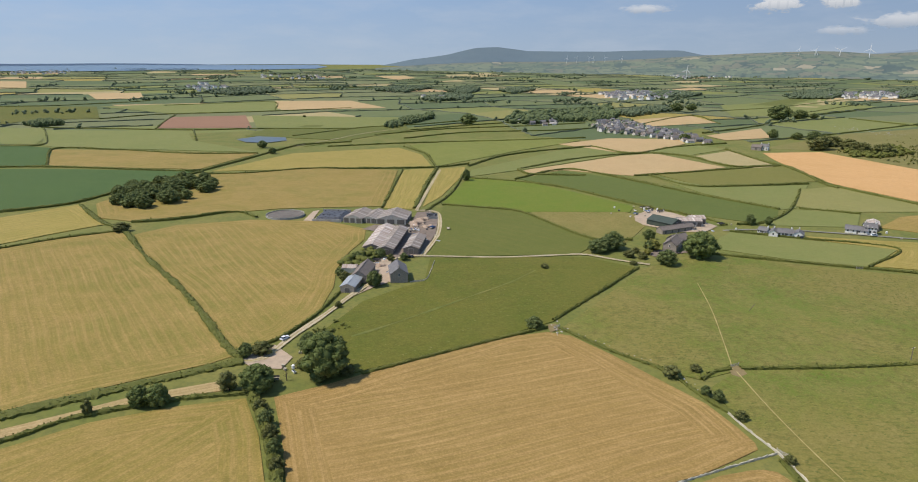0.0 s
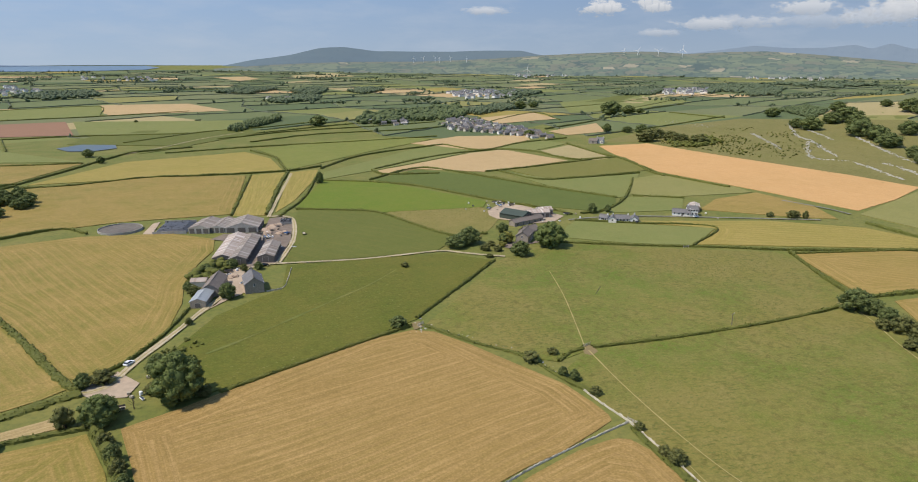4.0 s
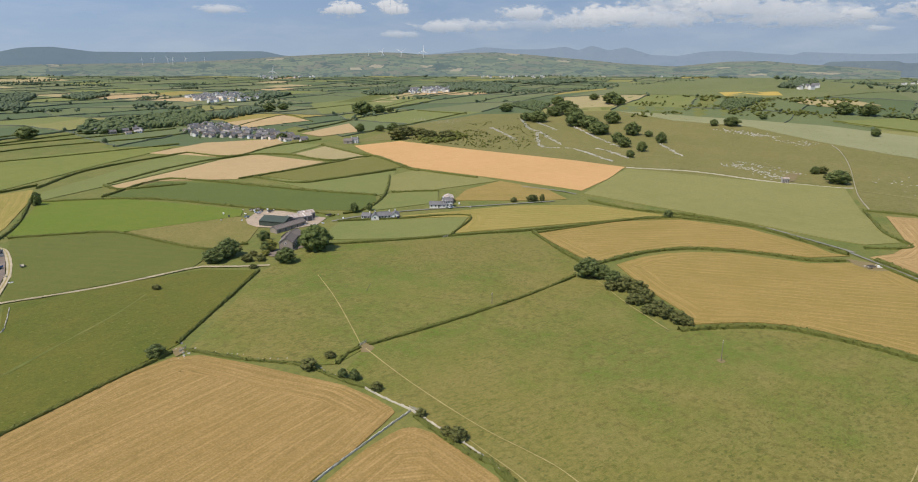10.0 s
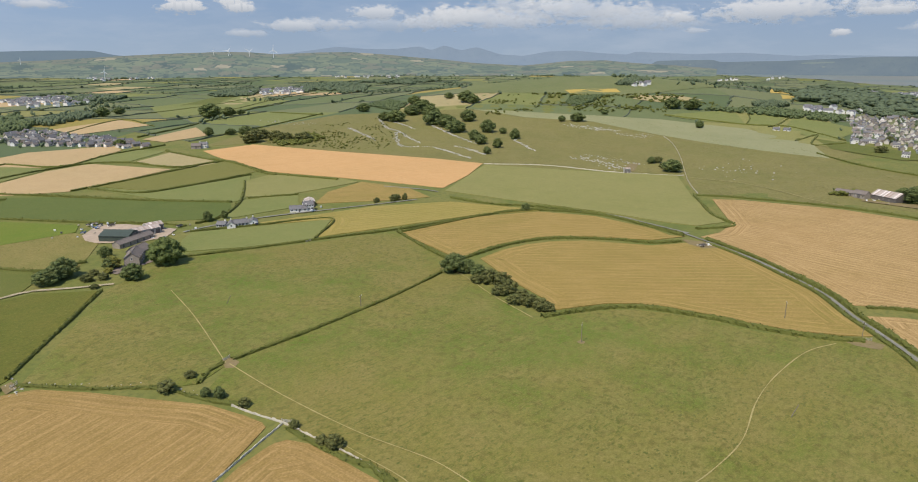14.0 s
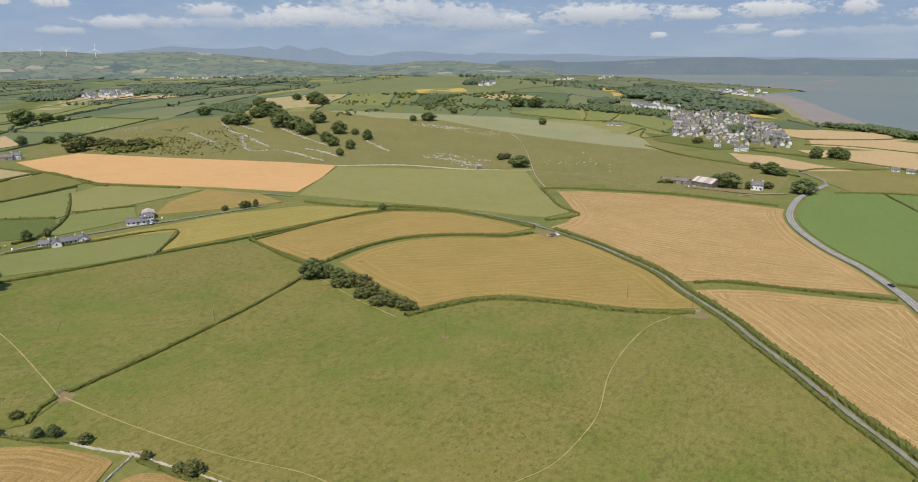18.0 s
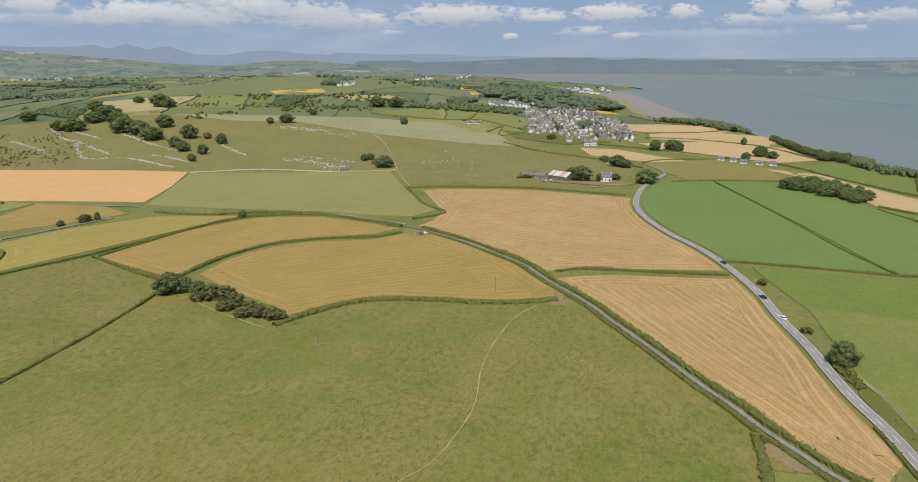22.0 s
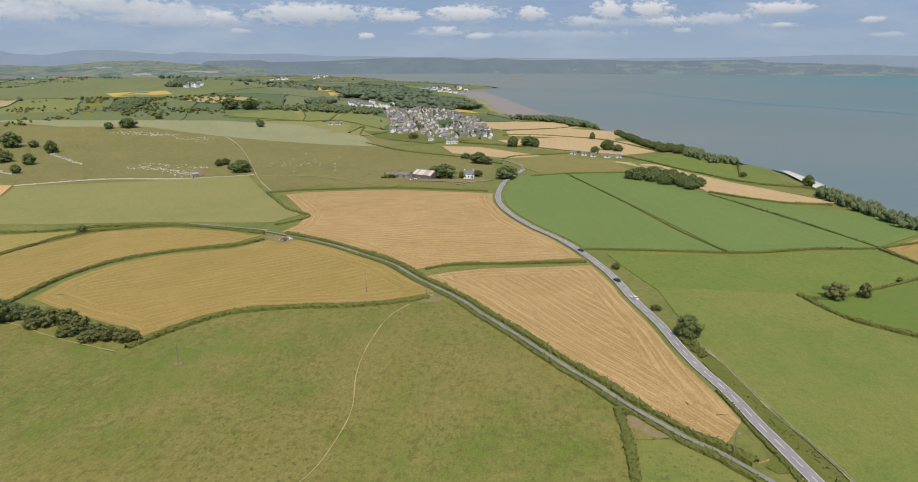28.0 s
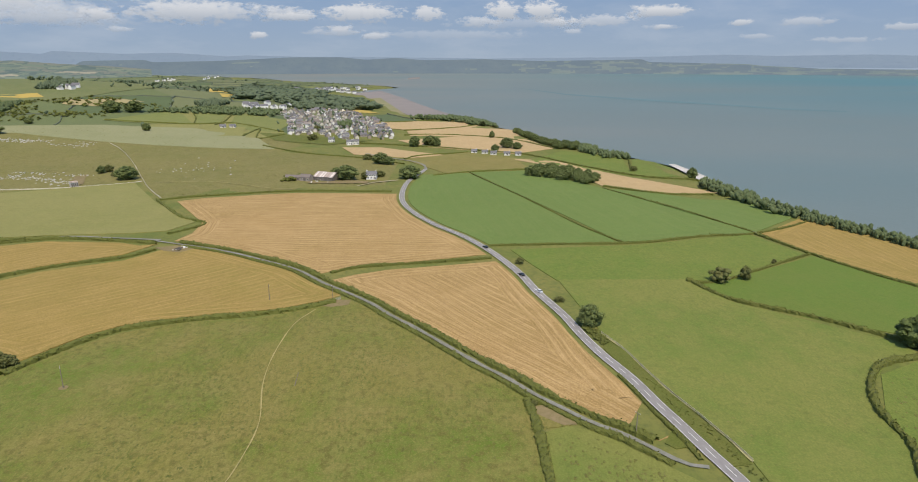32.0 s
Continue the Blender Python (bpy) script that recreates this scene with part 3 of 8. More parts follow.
cloud(102.12, 2.23, 1.36, 0.31, 0.5)
cloud(109.21, 2.56, 1.05, 0.31, 0.6)
cloud(109.27, 3.78, 3.14, 0.63, 0.9)
cloud(115.05, 2.79, 1.25, 0.42, 0.8)
cloud(119.72, 2.77, 2.61, 0.47, 0.5)
cloud(125.85, 2.29, 1.78, 0.42, 0.6)
cloud(116.21, 1.73, 1.57, 0.31, 0.4)
cloud(122.2, 1.39, 3.14, 0.31, 0.35)
cloud(109.15, 2.53, 2.09, 0.31, 0.4)
cloud(14.47, 3.9, 3.14, 0.52, 0.5)
cloud(24.38, 3.99, 2.61, 0.73, 1.0)
cloud(28.63, 4.03, 1.88, 0.73, 1.0)
cloud(32.42, 2.68, 3.14, 0.73, 0.6)
cloud(28.54, 2.08, 2.61, 0.42, 0.35)
cloud(60.56, 3.38, 8.36, 1.36, 0.4)
cloud(41.04, 2.86, 8.36, 0.73, 0.35)
cloud(62.57, 2.86, 9.41, 0.73, 0.3)
cloud(72.24, 3.68, 6.80, 1.15, 0.7)
cloud(49.67, 3.38, 8.36, 1.25, 0.55)
cloud(44.41, 3.13, 4.70, 1.05, 0.6)
cloud(91.73, 2.02, 10.45, 0.52, 0.25)
cloud(60.52, 3.27, 4.70, 1.15, 0.5)
cloud(77.79, 3.73, 3.14, 0.63, 0.7)
cloud(98.19, 2.91, 9.41, 0.63, 0.3)
M_CLOUD = cloud_cover()


def build_cloud(k, b, e, wide, high, t):
    """A bank of cloud bowed round the viewer, far behind the hills."""
    v, f, uv, r = [], [], [], 4940 + (k % 7) * 4
    for j in range(5):
        for i in range(9):
            s, h = i / 4 - 1, j / 2 - 1
            a, el = radians(b + s * wide), radians(e + h * high)
            v.append((r * math.sin(a), r * math.cos(a), EYE[2] + r * math.tan(el)))
            uv.append((s, h))
    f = [(j * 9 + i, j * 9 + i + 1, j * 9 + i + 10, j * 9 + i + 9) for j in range(4) for i in range(8)]
    me = mesh_of("cloud", v, f, M_CLOUD, True)
    layer = me.uv_layers.new(name="bank")
    for l in me.loops:
        layer.data[l.index].uv = uv[l.vertex_index]
    me.attributes.new("thick", "FLOAT", "POINT").data.foreach_set("value", [t] * len(v))
    tagged(new("cloud", me), "white summer cloud low over the horizon" if t > 0.6 else "thin veil of white cloud over the horizon", "cloud", "summer clouds", "structure")


for k, c in enumerate(CLOUDS):
    build_cloud(k, *c)


def haze_band():
    """The pale blue air low over the horizon, all the way round."""
    n = Nodes("horizon_air")
    up = n.add("ShaderNodeSeparateXYZ", Vector=n.place).outputs[2]
    west = n.add("ShaderNodeSeparateXYZ", Vector=n.place).outputs[0]
    c = n.mix(n.ramp(up, 90.0, 900.0), (0.297, 0.368, 0.46), (0.17, 0.285, 0.485))
    c = n.mix(n.ramp(west, 2500.0, -3500.0), c, n.mix(n.ramp(up, 90.0, 900.0), (0.37, 0.465, 0.585), (0.24, 0.41, 0.69)))
    veil = n.ramp(n.noise(0.0016, 5, 0.6, None, (1.0, 1.0, 4.0)), 0.45, 0.8)
    c = n.mix(n.math("MULTIPLY", veil, 0.35), c, (0.46, 0.505, 0.575))
    glow = n.add("ShaderNodeEmission", Strength=1.0)
    n.tree.links.new(c, glow.inputs["Color"])
    n.tree.links.new(glow.outputs[0], n.tree.nodes["Material Output"].inputs["Surface"])
    v, f = [], []
    for k in range(120):
        a = 2 * math.pi * k / 120
        v += [(4985 * math.sin(a), 4985 * math.cos(a), z) for z in (-60, 1150)]
        f.append((2 * k, (2 * k + 2) % 240, (2 * k + 3) % 240, 2 * k + 1))
    ob = new("horizon_backdrop", mesh_of("horizon_backdrop", v, f, n.mat, True))
    tagged(ob, "pale blue summer sky low over the horizon", "sky", kind="structure")


haze_band()

# ---- fields ----


FIELDS, COVERS = [], []
# the main road and the lane, which the fields reach up to
ROAD = [(141.7, -85.7), (154.1, -83.1), (161.9, -81.2), (167.6, -80.1), (173.2, -78.9), (178.6, -77.9), (185.7, -76.2), (192.5, -74.8), (200.1, -73.5), (206.6, -72.3), (213.1, -70.6), (219.6, -68.8), (229.8, -65.9), (247.8, -62.4), (269.7, -59.1), (299.5, -52.1), (323.8, -48.2), (346.9, -42.6), (377.3, -32.8), (407.4, -19.8), (436.8, -2.7), (474, 13), (512, 23), (554, 26), (611, 23), (664, 12), (692, 6)]
LANE = [(404.4, 178.3), (389.5, 146.5), (376.2, 121.7), (358.5, 97.4), (341.2, 75.4), (319, 57.6), (303.1, 42.7), (287.5, 29.2), (273.2, 19.6), (255.4, 5.9), (223.9, -16.3), (211.6, -26.2), (198.8, -34.9), (188.9, -43), (180.1, -50.4), (173.9, -57.8), (166.5, -64.3), (159.3, -70.1), (155.9, -74.4), (155.3, -78.2)]
# the hedge bank between the two mown fields
BANK = [(-295, 476), (-253, 427), (-223.5, 402.5), (-182.5, 347.5), (-135, 289.8), (-96.2, 235.2), (-85.7, 223.2)]


def beside(pts, off):
    """A line that keeps its distance from another, to the left of its way when off is positive."""
    q, d, s = along(pts, 9.0)
    return (q + np.stack([-d[:, 1], d[:, 0]], 1) * off).tolist()


def worked(corners):
    """The outline of a field, ploughed or mown right up to the verge of the road, lane or bank along it."""
    v = np.array(corners, float)
    p, way = [], []
    for a, b in zip(v, np.roll(v, -1, axis=0)):
        step = np.linspace(a, b, max(2, int(np.linalg.norm(b - a) / 7) + 1), endpoint=False)
        p.append(step)
        way.append(np.repeat([(b - a) / max(np.linalg.norm(b - a), 1e-6)], len(step), axis=0))
    p, way = np.vstack(p), np.vstack(way)
    before = np.roll(way, 1, axis=0)
    for line, reach, left, right in ((ROAD, 22, 4.6, 5.4), (LANE, 20, 5.0, 4.4), (BANK, 12, 2.4, 2.2)):
        q, d, s = along(line, 2.0)
        for k, c in enumerate(p):
            i = int(np.argmin(np.hypot(*(q - c).T)))
            w = c - q[i]
            far, side = np.hypot(*w), d[i, 0] * w[1] - d[i, 1] * w[0]
            if not 2 < i < len(q) - 3 or far > reach or far < 0.5 or (line is ROAD and side < 0 and q[i][0] < 385):
                continue
            if max(abs(np.dot(way[k], d[i])), abs(np.dot(before[k], d[i]))) > 0.75:
                p[k] = q[i] + w / far * (left if side > 0 else right)
    return [tuple(c) for c in p]


def field(cover, turn, corners):
    near = min(math.hypot(*p) for p in corners)
    if near < 480 and np.ptp([p[0] for p in corners]) > 60:
        corners = worked(corners)
    LIFTS[0] = (LIFTS[0] + 0.013) % 0.12
    low = {"moor": -0.22, "pale": -0.02}.get(cover, 0.0) * (1 + near / 700)
    FIELDS.append(corners)
    COVERS.append(cover)
    ob = draped("field", corners, 24 if near < 500 else 60 if near < 1500 else 150, CROP_MATS[cover], turn, LIFTS[0] + low, None, 0.5 if near < 900 else 0.0)
    tagged(ob, CROPS[cover][1], "field", kind="structure")
    if near < 520 and cover in ("cut", "stubble", "bale", "cut3", "cut2", "silage"):
        headland(corners, cover, LIFTS[0] + 0.05, ob)


def headland(corners, cover, lift, parent):
    """The rim of a field, worked round the edge: its rows follow the hedge."""
    p = np.array(corners, float)
    if sum(a[0] * b[1] - b[0] * a[1] for a, b in zip(p, np.roll(p, -1, axis=0))) < 0:
        p = p[::-1]
    q = np.vstack([np.linspace(a, b, max(2, int(np.linalg.norm(b - a) / 6)), endpoint=False) for a, b in zip(p, np.roll(p, -1, axis=0))])
    d = np.roll(q, -2, axis=0) - np.roll(q, 2, axis=0)
    n = np.stack([-d[:, 1], d[:, 0]], 1) / np.maximum(np.hypot(d[:, 0], d[:, 1]), 1e-6)[:, None]
    wide = 13 + 2.5 * np.array([noise.noise((a * 0.03, b * 0.03, 6.0)) for a, b in q])
    run = np.r_[0, np.cumsum(np.hypot(*np.diff(np.vstack([q, q[:1]]), axis=0).T))]
    v, f, uv, m = [], [], [], len(q)
    for i in range(m + 1):
        for k in (0.0, 0.5, 1.0):
            x, y = q[i % m] + n[i % m] * wide[i % m] * k
            v.append((x, y))
            uv.append((run[i], wide[i % m] * k))
    f = [(3 * i + j, 3 * i + 3 + j, 3 * i + 4 + j, 3 * i + 1 + j) for i in range(m) for j in range(2)]
    a = np.array(v)
    ok = inside([tuple(c) for c in p], a[:, 0], a[:, 1]) | (np.arange(len(a)) % 3 == 0)
    ok &= edge_distance([tuple(c) for c in p], a[:, 0], a[:, 1]) > 0.93 * np.array([w[1] for w in uv]) - 0.3
    f = [t for t in f if all(ok[i] for i in t)]
    me = mesh_of("headland", np.c_[a, height(a[:, 0], a[:, 1]) + lift].tolist(), f, CROP_MATS[cover], True)
    layer = me.uv_layers.new(name="rows")
    for l in me.loops:
        layer.data[l.index].uv = uv[l.vertex_index]
    ob = tagged(new("headland", me), "rim of the field cut along the hedge")
    ob.parent = parent


field("cut", -53, [(-274, 358), (-254, 382), (-230, 399), (-213.5, 385.3), (-179.5, 347.1), (-133, 291.4), (-94.2, 236.6), (-88.1, 227.2), (-96, 219.2), (-114.8, 207.4), (-134.4, 194.1), (-148.8, 180.4), (-162.7, 169.5), (-297.3, 324)])
field("cut", -56, [(-214.3, 391.9), (-197, 419), (-152, 439), (-97.7, 438.6), (-67.8, 419.1), (-64.7, 391.3), (-69.3, 365.1), (-70.7, 332.7), (-66.6, 304.5), (-66.6, 274.8), (-72.7, 248.6), (-82.2, 235.3), (-85.5, 230.5), (-127.3, 292.8), (-179.2, 358.8)])
field("strip", 28, [(-155.8, 165.2), (-143.7, 173), (-126.7, 184.4), (-112.6, 194.5), (-86.8, 206), (-81.9, 199.5), (-98.6, 194.7), (-122.3, 183.4), (-140.4, 168.4), (-152.3, 160.8)])
field("cut", 62, [(-152.7, 151.1), (-136.5, 162.9), (-118.9, 177.5), (-97.4, 187.5), (-74.4, 194), (-63.2, 172.3), (-54.6, 150.1), (-43.5, 121.6), (-126.5, 119.8)])
field("stubble", 22, [(-65, 195), (-48.6, 204.4), (-31.5, 216.7), (-7.9, 231.1), (15.9, 246.2), (34.9, 252), (44.3, 248.4), (56.8, 232.2), (69.6, 212.2), (81.5, 194.2), (86.2, 180), (88.2, 171.4), (87.6, 168.2), (80.6, 163.8), (66.8, 155.9), (53.3, 150.4), (44.1, 145.6), (28.8, 136.6), (22.2, 128.4), (-40.8, 126.9), (-56.6, 173.5)])
field("stubble", -27, [(80.9, 157.8), (85, 158.3), (88.4, 157.2), (91.8, 150.4), (93.6, 136.8), (95, 121.5), (88.1, 99.4), (23.9, 121.5), (40.7, 138.4), (52.9, 146.2), (61.9, 150.7), (71.6, 155.2)])
field("past", 42, [(-20.6, 354.2), (22, 358.2), (70.2, 360.5), (94.6, 341.8), (38.9, 263.6), (18.6, 249.3), (-8, 233.5), (-33.8, 217.5), (-41.7, 212.7), (-63.4, 230.7), (-59.1, 254.3), (-48.8, 285.1), (-31.2, 305.8), (-21.4, 315.1)])
field("mown", -43, [(-21.5, 358.4), (-17, 408.6), (-20, 461), (-17, 498), (33, 482), (46, 469), (81.7, 403.8), (75, 377.6), (65.9, 365.5), (22.2, 361.4)])
field("lush", -32, [(-19, 504), (2, 624), (58, 606), (107, 540), (133, 499), (125, 479), (46, 476)])
field("olive", 0, [(47, 471), (73, 508), (124, 477), (131, 447), (111.9, 410.5), (96.3, 384.6), (81.8, 400.6)])
field("dark", -59, [(51, 622), (102, 679), (148, 634), (246, 496), (233, 469), (207, 448), (170, 474), (135, 513), (88, 586)])
field("rough", 0, [(103.6, 343.7), (124.4, 356.6), (154.7, 363.9), (222, 337.2), (273.7, 320.3), (252.7, 253.4), (232.3, 236.5), (172.1, 226.8), (103.2, 219.3), (85.4, 211.3), (71.9, 219.8), (59.2, 234.9), (42.1, 257.5), (58.4, 280.9), (97.2, 337.9)])
field("rough", 0, [(101.6, 218.7), (156.1, 222.4), (233, 234.4), (238.5, 224.2), (226.9, 185.9), (215.4, 160.1), (226.1, 154.6), (235.4, 148.5), (248.3, 141.5), (258.1, 132.4), (263.6, 121), (269.1, 102.3), (271, 83.7), (276.5, 67.7), (282, 76.5), (291.5, 48.1), (280.8, 31.1), (261.4, 18.5), (234.5, -1.8), (212.4, -19.9), (195.1, -30), (171.3, -30.9), (151.8, -29.9), (109.5, -26.8), (84.6, 69.6), (98.4, 114.3), (96.6, 138.8), (93.5, 163), (88.5, 182.6), (87.4, 205.6)])
field("past2", 0, [(165.3, 405.4), (179, 421), (266, 382), (226.6, 345.3), (186.2, 360.5), (153.1, 380.2)])
field("cut2", -22, [(221, 413), (265, 403), (315, 394), (369, 362), (390, 305), (393, 288), (347, 315), (285.9, 331.6), (230.4, 347.8), (266, 381), (226, 404)])
field("cut3", -39, [(274.9, 317.9), (346, 309), (389, 287), (406, 247), (400.6, 198.6), (390.5, 176.5), (374.1, 184.6), (363.3, 203.1), (352.1, 221.9), (335.4, 237.5), (319.9, 244.6), (301.8, 248.9), (280.7, 249.6), (263.7, 248.2), (260.1, 253.4)])
field("cut3", -49, [(268.2, 238.4), (291.5, 240.2), (310.1, 236.9), (325.3, 230.2), (342.5, 215.6), (352.5, 196.7), (362.2, 178.4), (381.8, 165.5), (375.7, 144.9), (360.6, 122.5), (345.9, 99.7), (331.1, 81.8), (318.4, 66.2), (301.8, 51.3), (294.4, 50.6), (283.8, 69.9), (279.1, 86.7), (276.1, 105.4), (271.2, 124.9), (265.6, 136.6), (256.6, 146.5), (243.4, 153.9), (231.5, 160.1), (240.4, 171.7), (250.8, 202)])
field("past3", -83, [(399, 398), (531, 467), (569, 372), (616, 283), (525, 226), (454, 170), (430, 180), (425, 202), (422, 253), (410, 322)])
field("wheat", -72, [(373, 812), (445, 814), (482, 671), (523, 542), (537, 475), (471, 437), (408, 409), (389, 486), (348, 614), (362, 753)])
field("cut3", -34, [(289, 438), (325, 471), (377, 489), (386, 431), (371, 388), (337, 405)])
field("bale", -93, [(528, 210), (541, 191), (560, 120), (552, 34), (485, 26), (433.6, 11.1), (394.3, -8), (364.1, -27.6), (348.4, 26.6), (339.9, 54.3), (363.9, 84.2), (399.7, 133.4), (416.4, 160), (452, 164)])
field("bale", -148, [(328.1, 47.2), (338, 25.7), (350.1, -32.3), (341.1, -38.1), (310.3, -45.6), (217.2, -65.4), (205.5, -68.5), (195.5, -69.6), (187.8, -71), (181, -72.5), (174.4, -73.4), (171.2, -71.9), (169, -68.4), (171.8, -64.2), (174.2, -61.4), (184.6, -51.4), (193.5, -43.8), (204.4, -35.7), (216.1, -26.6), (229.5, -16.6), (267.3, 6.5), (287.1, 20.9), (313.4, 38.3)])
field("silage", -172, [(653.3, 1.3), (665, -38), (387.4, -117.6), (387.4, -37.4), (434.6, -13), (474, 4), (512, 14), (554, 17), (611, 14)])
field("silage", -171, [(668, -40), (675, -105), (566, -155), (408, -216), (389.5, -131.4), (388.8, -119.9)])
field("silage", -157, [(565, -157), (541, -195), (513, -224), (496, -323), (408, -217)])
field("past4", 0, [(374.7, -47.7), (380.7, -124.9), (402, -210), (357.5, -221.2), (333.3, -186.6), (312.8, -150.9), (313.2, -132.3), (316.4, -65.4), (347.1, -55.4)])
field("past5", 0, [(318.4, -66.1), (315.2, -133.1), (282.5, -143.2), (233.4, -191.5), (223.8, -191.2), (214.2, -170.7), (199.5, -156.1), (183.7, -147.7), (164.1, -144.8), (145, -135.5), (117.8, -121.4), (119.4, -91.8), (157.3, -92), (185.1, -86.2), (213.6, -79.6), (248.6, -71.6)])
field("lush2", 0, [(307.8, -139.4), (328.2, -180.7), (353, -224.3), (298, -247.1), (274.3, -267.2), (220.4, -219.9), (239.1, -202.8), (259.3, -172.6), (284.5, -144.1)])
field("cut3", 0, [(405, -220), (487, -320), (419, -341), (369, -353), (277.5, -269.9), (302.1, -250.2), (359.7, -225.4)])
field("past4", 0, [(207.7, -165), (217.8, -186.7), (215, -226.8), (116.8, -143), (118, -124.4), (145, -137.1), (183.4, -149.6)])
field("past5", 0, [(175.3, -34.7), (178.4, -41.9), (175.3, -49.3), (168.3, -56.3), (161, -62.5), (149.8, -72.8), (119.5, -79.3), (121.6, -34.6), (151, -33.3)])
field("cut", -20, [(-506, 779), (-251, 768), (-274, 649), (-433, 652)])
field("cut", 23, [(-286, 481), (-278, 603), (-216, 637), (-164, 665), (-72, 668), (-65, 490), (-107, 483), (-141, 476), (-172, 461), (-207, 443), (-232, 428), (-259, 436)])
field("cut2", 21, [(-257, 639), (-211, 774), (-90, 846), (-55, 785), (-38, 696), (-110, 675)])
field("cut2", 51, [(-356, 394), (-326, 432), (-297, 477), (-244, 419), (-262, 395), (-280, 367), (-305, 333)])
field("cut2", -89, [(-66, 668), (-34, 680), (-41, 481), (-64, 484)])
field("cut2", -94, [(-29, 680), (-1, 695), (-4, 638), (-21, 533), (-34, 490)])
field("darker", 0, [(-550, 624), (-423, 637), (-274, 634), (-282, 600), (-297, 532), (-306, 489), (-338, 449), (-375, 417)])
field("darker", 0, [(-701, 804), (-601, 822), (-511, 790), (-433, 651), (-550, 624)])
field("past2", 0, [(-659, 1008), (-438, 1009), (-377, 884), (-254, 778), (-509, 796), (-545, 818)])
field("past2", 0, [(-857, 1047), (-681, 1035), (-607, 926), (-559, 829), (-682, 827)])
field("plough", 0, [(-584, 1272), (-454, 1332), (-359, 1077), (-505, 1053)])
field("past2", 0, [(-442, 1333), (-136, 1283), (-111, 1149), (-194, 1088), (-351, 1078)])
field("strip2", 43, [(-77, 871), (2, 942), (125, 968), (164, 937), (63, 829), (2, 743), (-33, 696), (-45, 786)])
field("past2", 0, [(5, 675), (116, 832), (170, 877), (193, 804), (58, 680), (2, 631)])
field("tan", 2, [(129, 900), (211, 963), (311, 948), (304, 899), (210, 815), (184, 834)])
field("tan", 9, [(59, 676), (190, 794), (239, 814), (286, 706), (169, 650), (102, 683), (68, 655)])
field("past2", 0, [(213, 815), (312, 899), (340, 847), (278, 799)])
field("tan2", 0, [(279, 789), (338, 832), (345, 717), (327, 698), (295, 714)])
field("moss", 0, [(194, 666), (280, 691), (353, 713), (344, 621), (221, 593)])
field("past2", 0, [(187, 651), (229, 588), (323, 602), (261, 499), (247, 493), (208, 559)])
field("past3", 0, [(300, 576), (347, 596), (375, 526), (374, 490), (273, 486), (265, 507)])
field("past2", 0, [(208, 441), (254, 494), (303, 484), (274, 438)])
field("tan", 0, [(309, 1219), (450, 1316), (450, 1175), (313, 1113)])
field("tan", 0, [(363, 987), (487, 1079), (448, 955), (373, 933)])
field("past2", 0, [(637, 1654), (1040, 1948), (989, 1585), (714, 1373), (527, 1301)])
field("tan2", 0, [(805, 1639), (1013, 1898), (1166, 1960), (827, 1568)])
field("mown", 0, [(714, 1665), (909, 1890), (1030, 1947), (781, 1618)])
field("mown", 0, [(-330, 1229), (-111, 1149), (-93, 1057), (-166, 925), (-213, 841), (-164, 913), (-327, 951)])
field("past2", 0, [(-843, 1490), (-742, 1593), (-505, 1718), (-426, 1468), (-602, 1340), (-637, 1363)])
field("past", 0, [(-1038, 1441), (-848, 1487), (-695, 1223), (-783, 1170), (-792, 1092)])
field("tan", 0, [(-1152, 1982), (-1032, 2067), (-888, 1790), (-979, 1721)])
field("tan", 0, [(-1940, 2559), (-1745, 2595), (-1473, 2185), (-1557, 2047)])
field("tan", 0, [(-510, 1735), (-308, 1740), (-187, 1517), (-420, 1470)])
field("tan", 0, [(-472, 3371), (-329, 3442), (-253, 3247), (-323, 3093)])
field("tan2", 0, [(-120, 3552), (110, 3895), (222, 3499), (-82, 3319)])
field("moor", 0, [(392, 856), (578, 992), (750, 1040.3), (786.7, 977.4), (884.1, 823), (904, 654.1), (982.8, 485.7), (1014.2, 364.4), (958.4, 248.3), (891, 176), (827, 193), (796, 83), (752, 38), (595, 44), (541, 203), (539, 230), (624, 283), (575, 376), (526, 465), (492, 627), (485, 676), (451, 825)])
field("pale", 0, [(882, 806.8), (918.2, 664.7), (1003.4, 496.5), (1020.1, 366), (952.4, 253.2), (849, 204), (849.3, 267.9), (858.9, 357.4), (876, 448.3), (903.7, 563), (861.2, 669.1)])
field("hill", 0, [(2366.1, 2167.1), (2968.3, 2159.2), (3531.1, 2183), (3297.3, 1654.2), (1487, 607.9), (1191.5, 655.1), (1118.5, 811.6), (1090, 1016.2)])
field("tan2", 0, [(1208.7, 658.2), (1266.3, 583.3), (1260.8, 539.7), (1167.1, 580.9), (1161.4, 637.8)])
field("gold2", 0, [(1177.9, 810.3), (1253.5, 730.4), (1218.5, 698.6), (1141.3, 770.3)])
field("gold2", 0, [(2541.7, 862.5), (2619.2, 838.4), (1610.3, 490.5), (1546.1, 511.4)])
field("gold2", 0, [(1520.1, 473.8), (1591.8, 438.5), (1608.6, 392.8), (1429.1, 423)])
field("past2", 0, [(1044.6, 518), (1194.9, 453.5), (1062.8, 382.9), (1040.9, 436.9)])
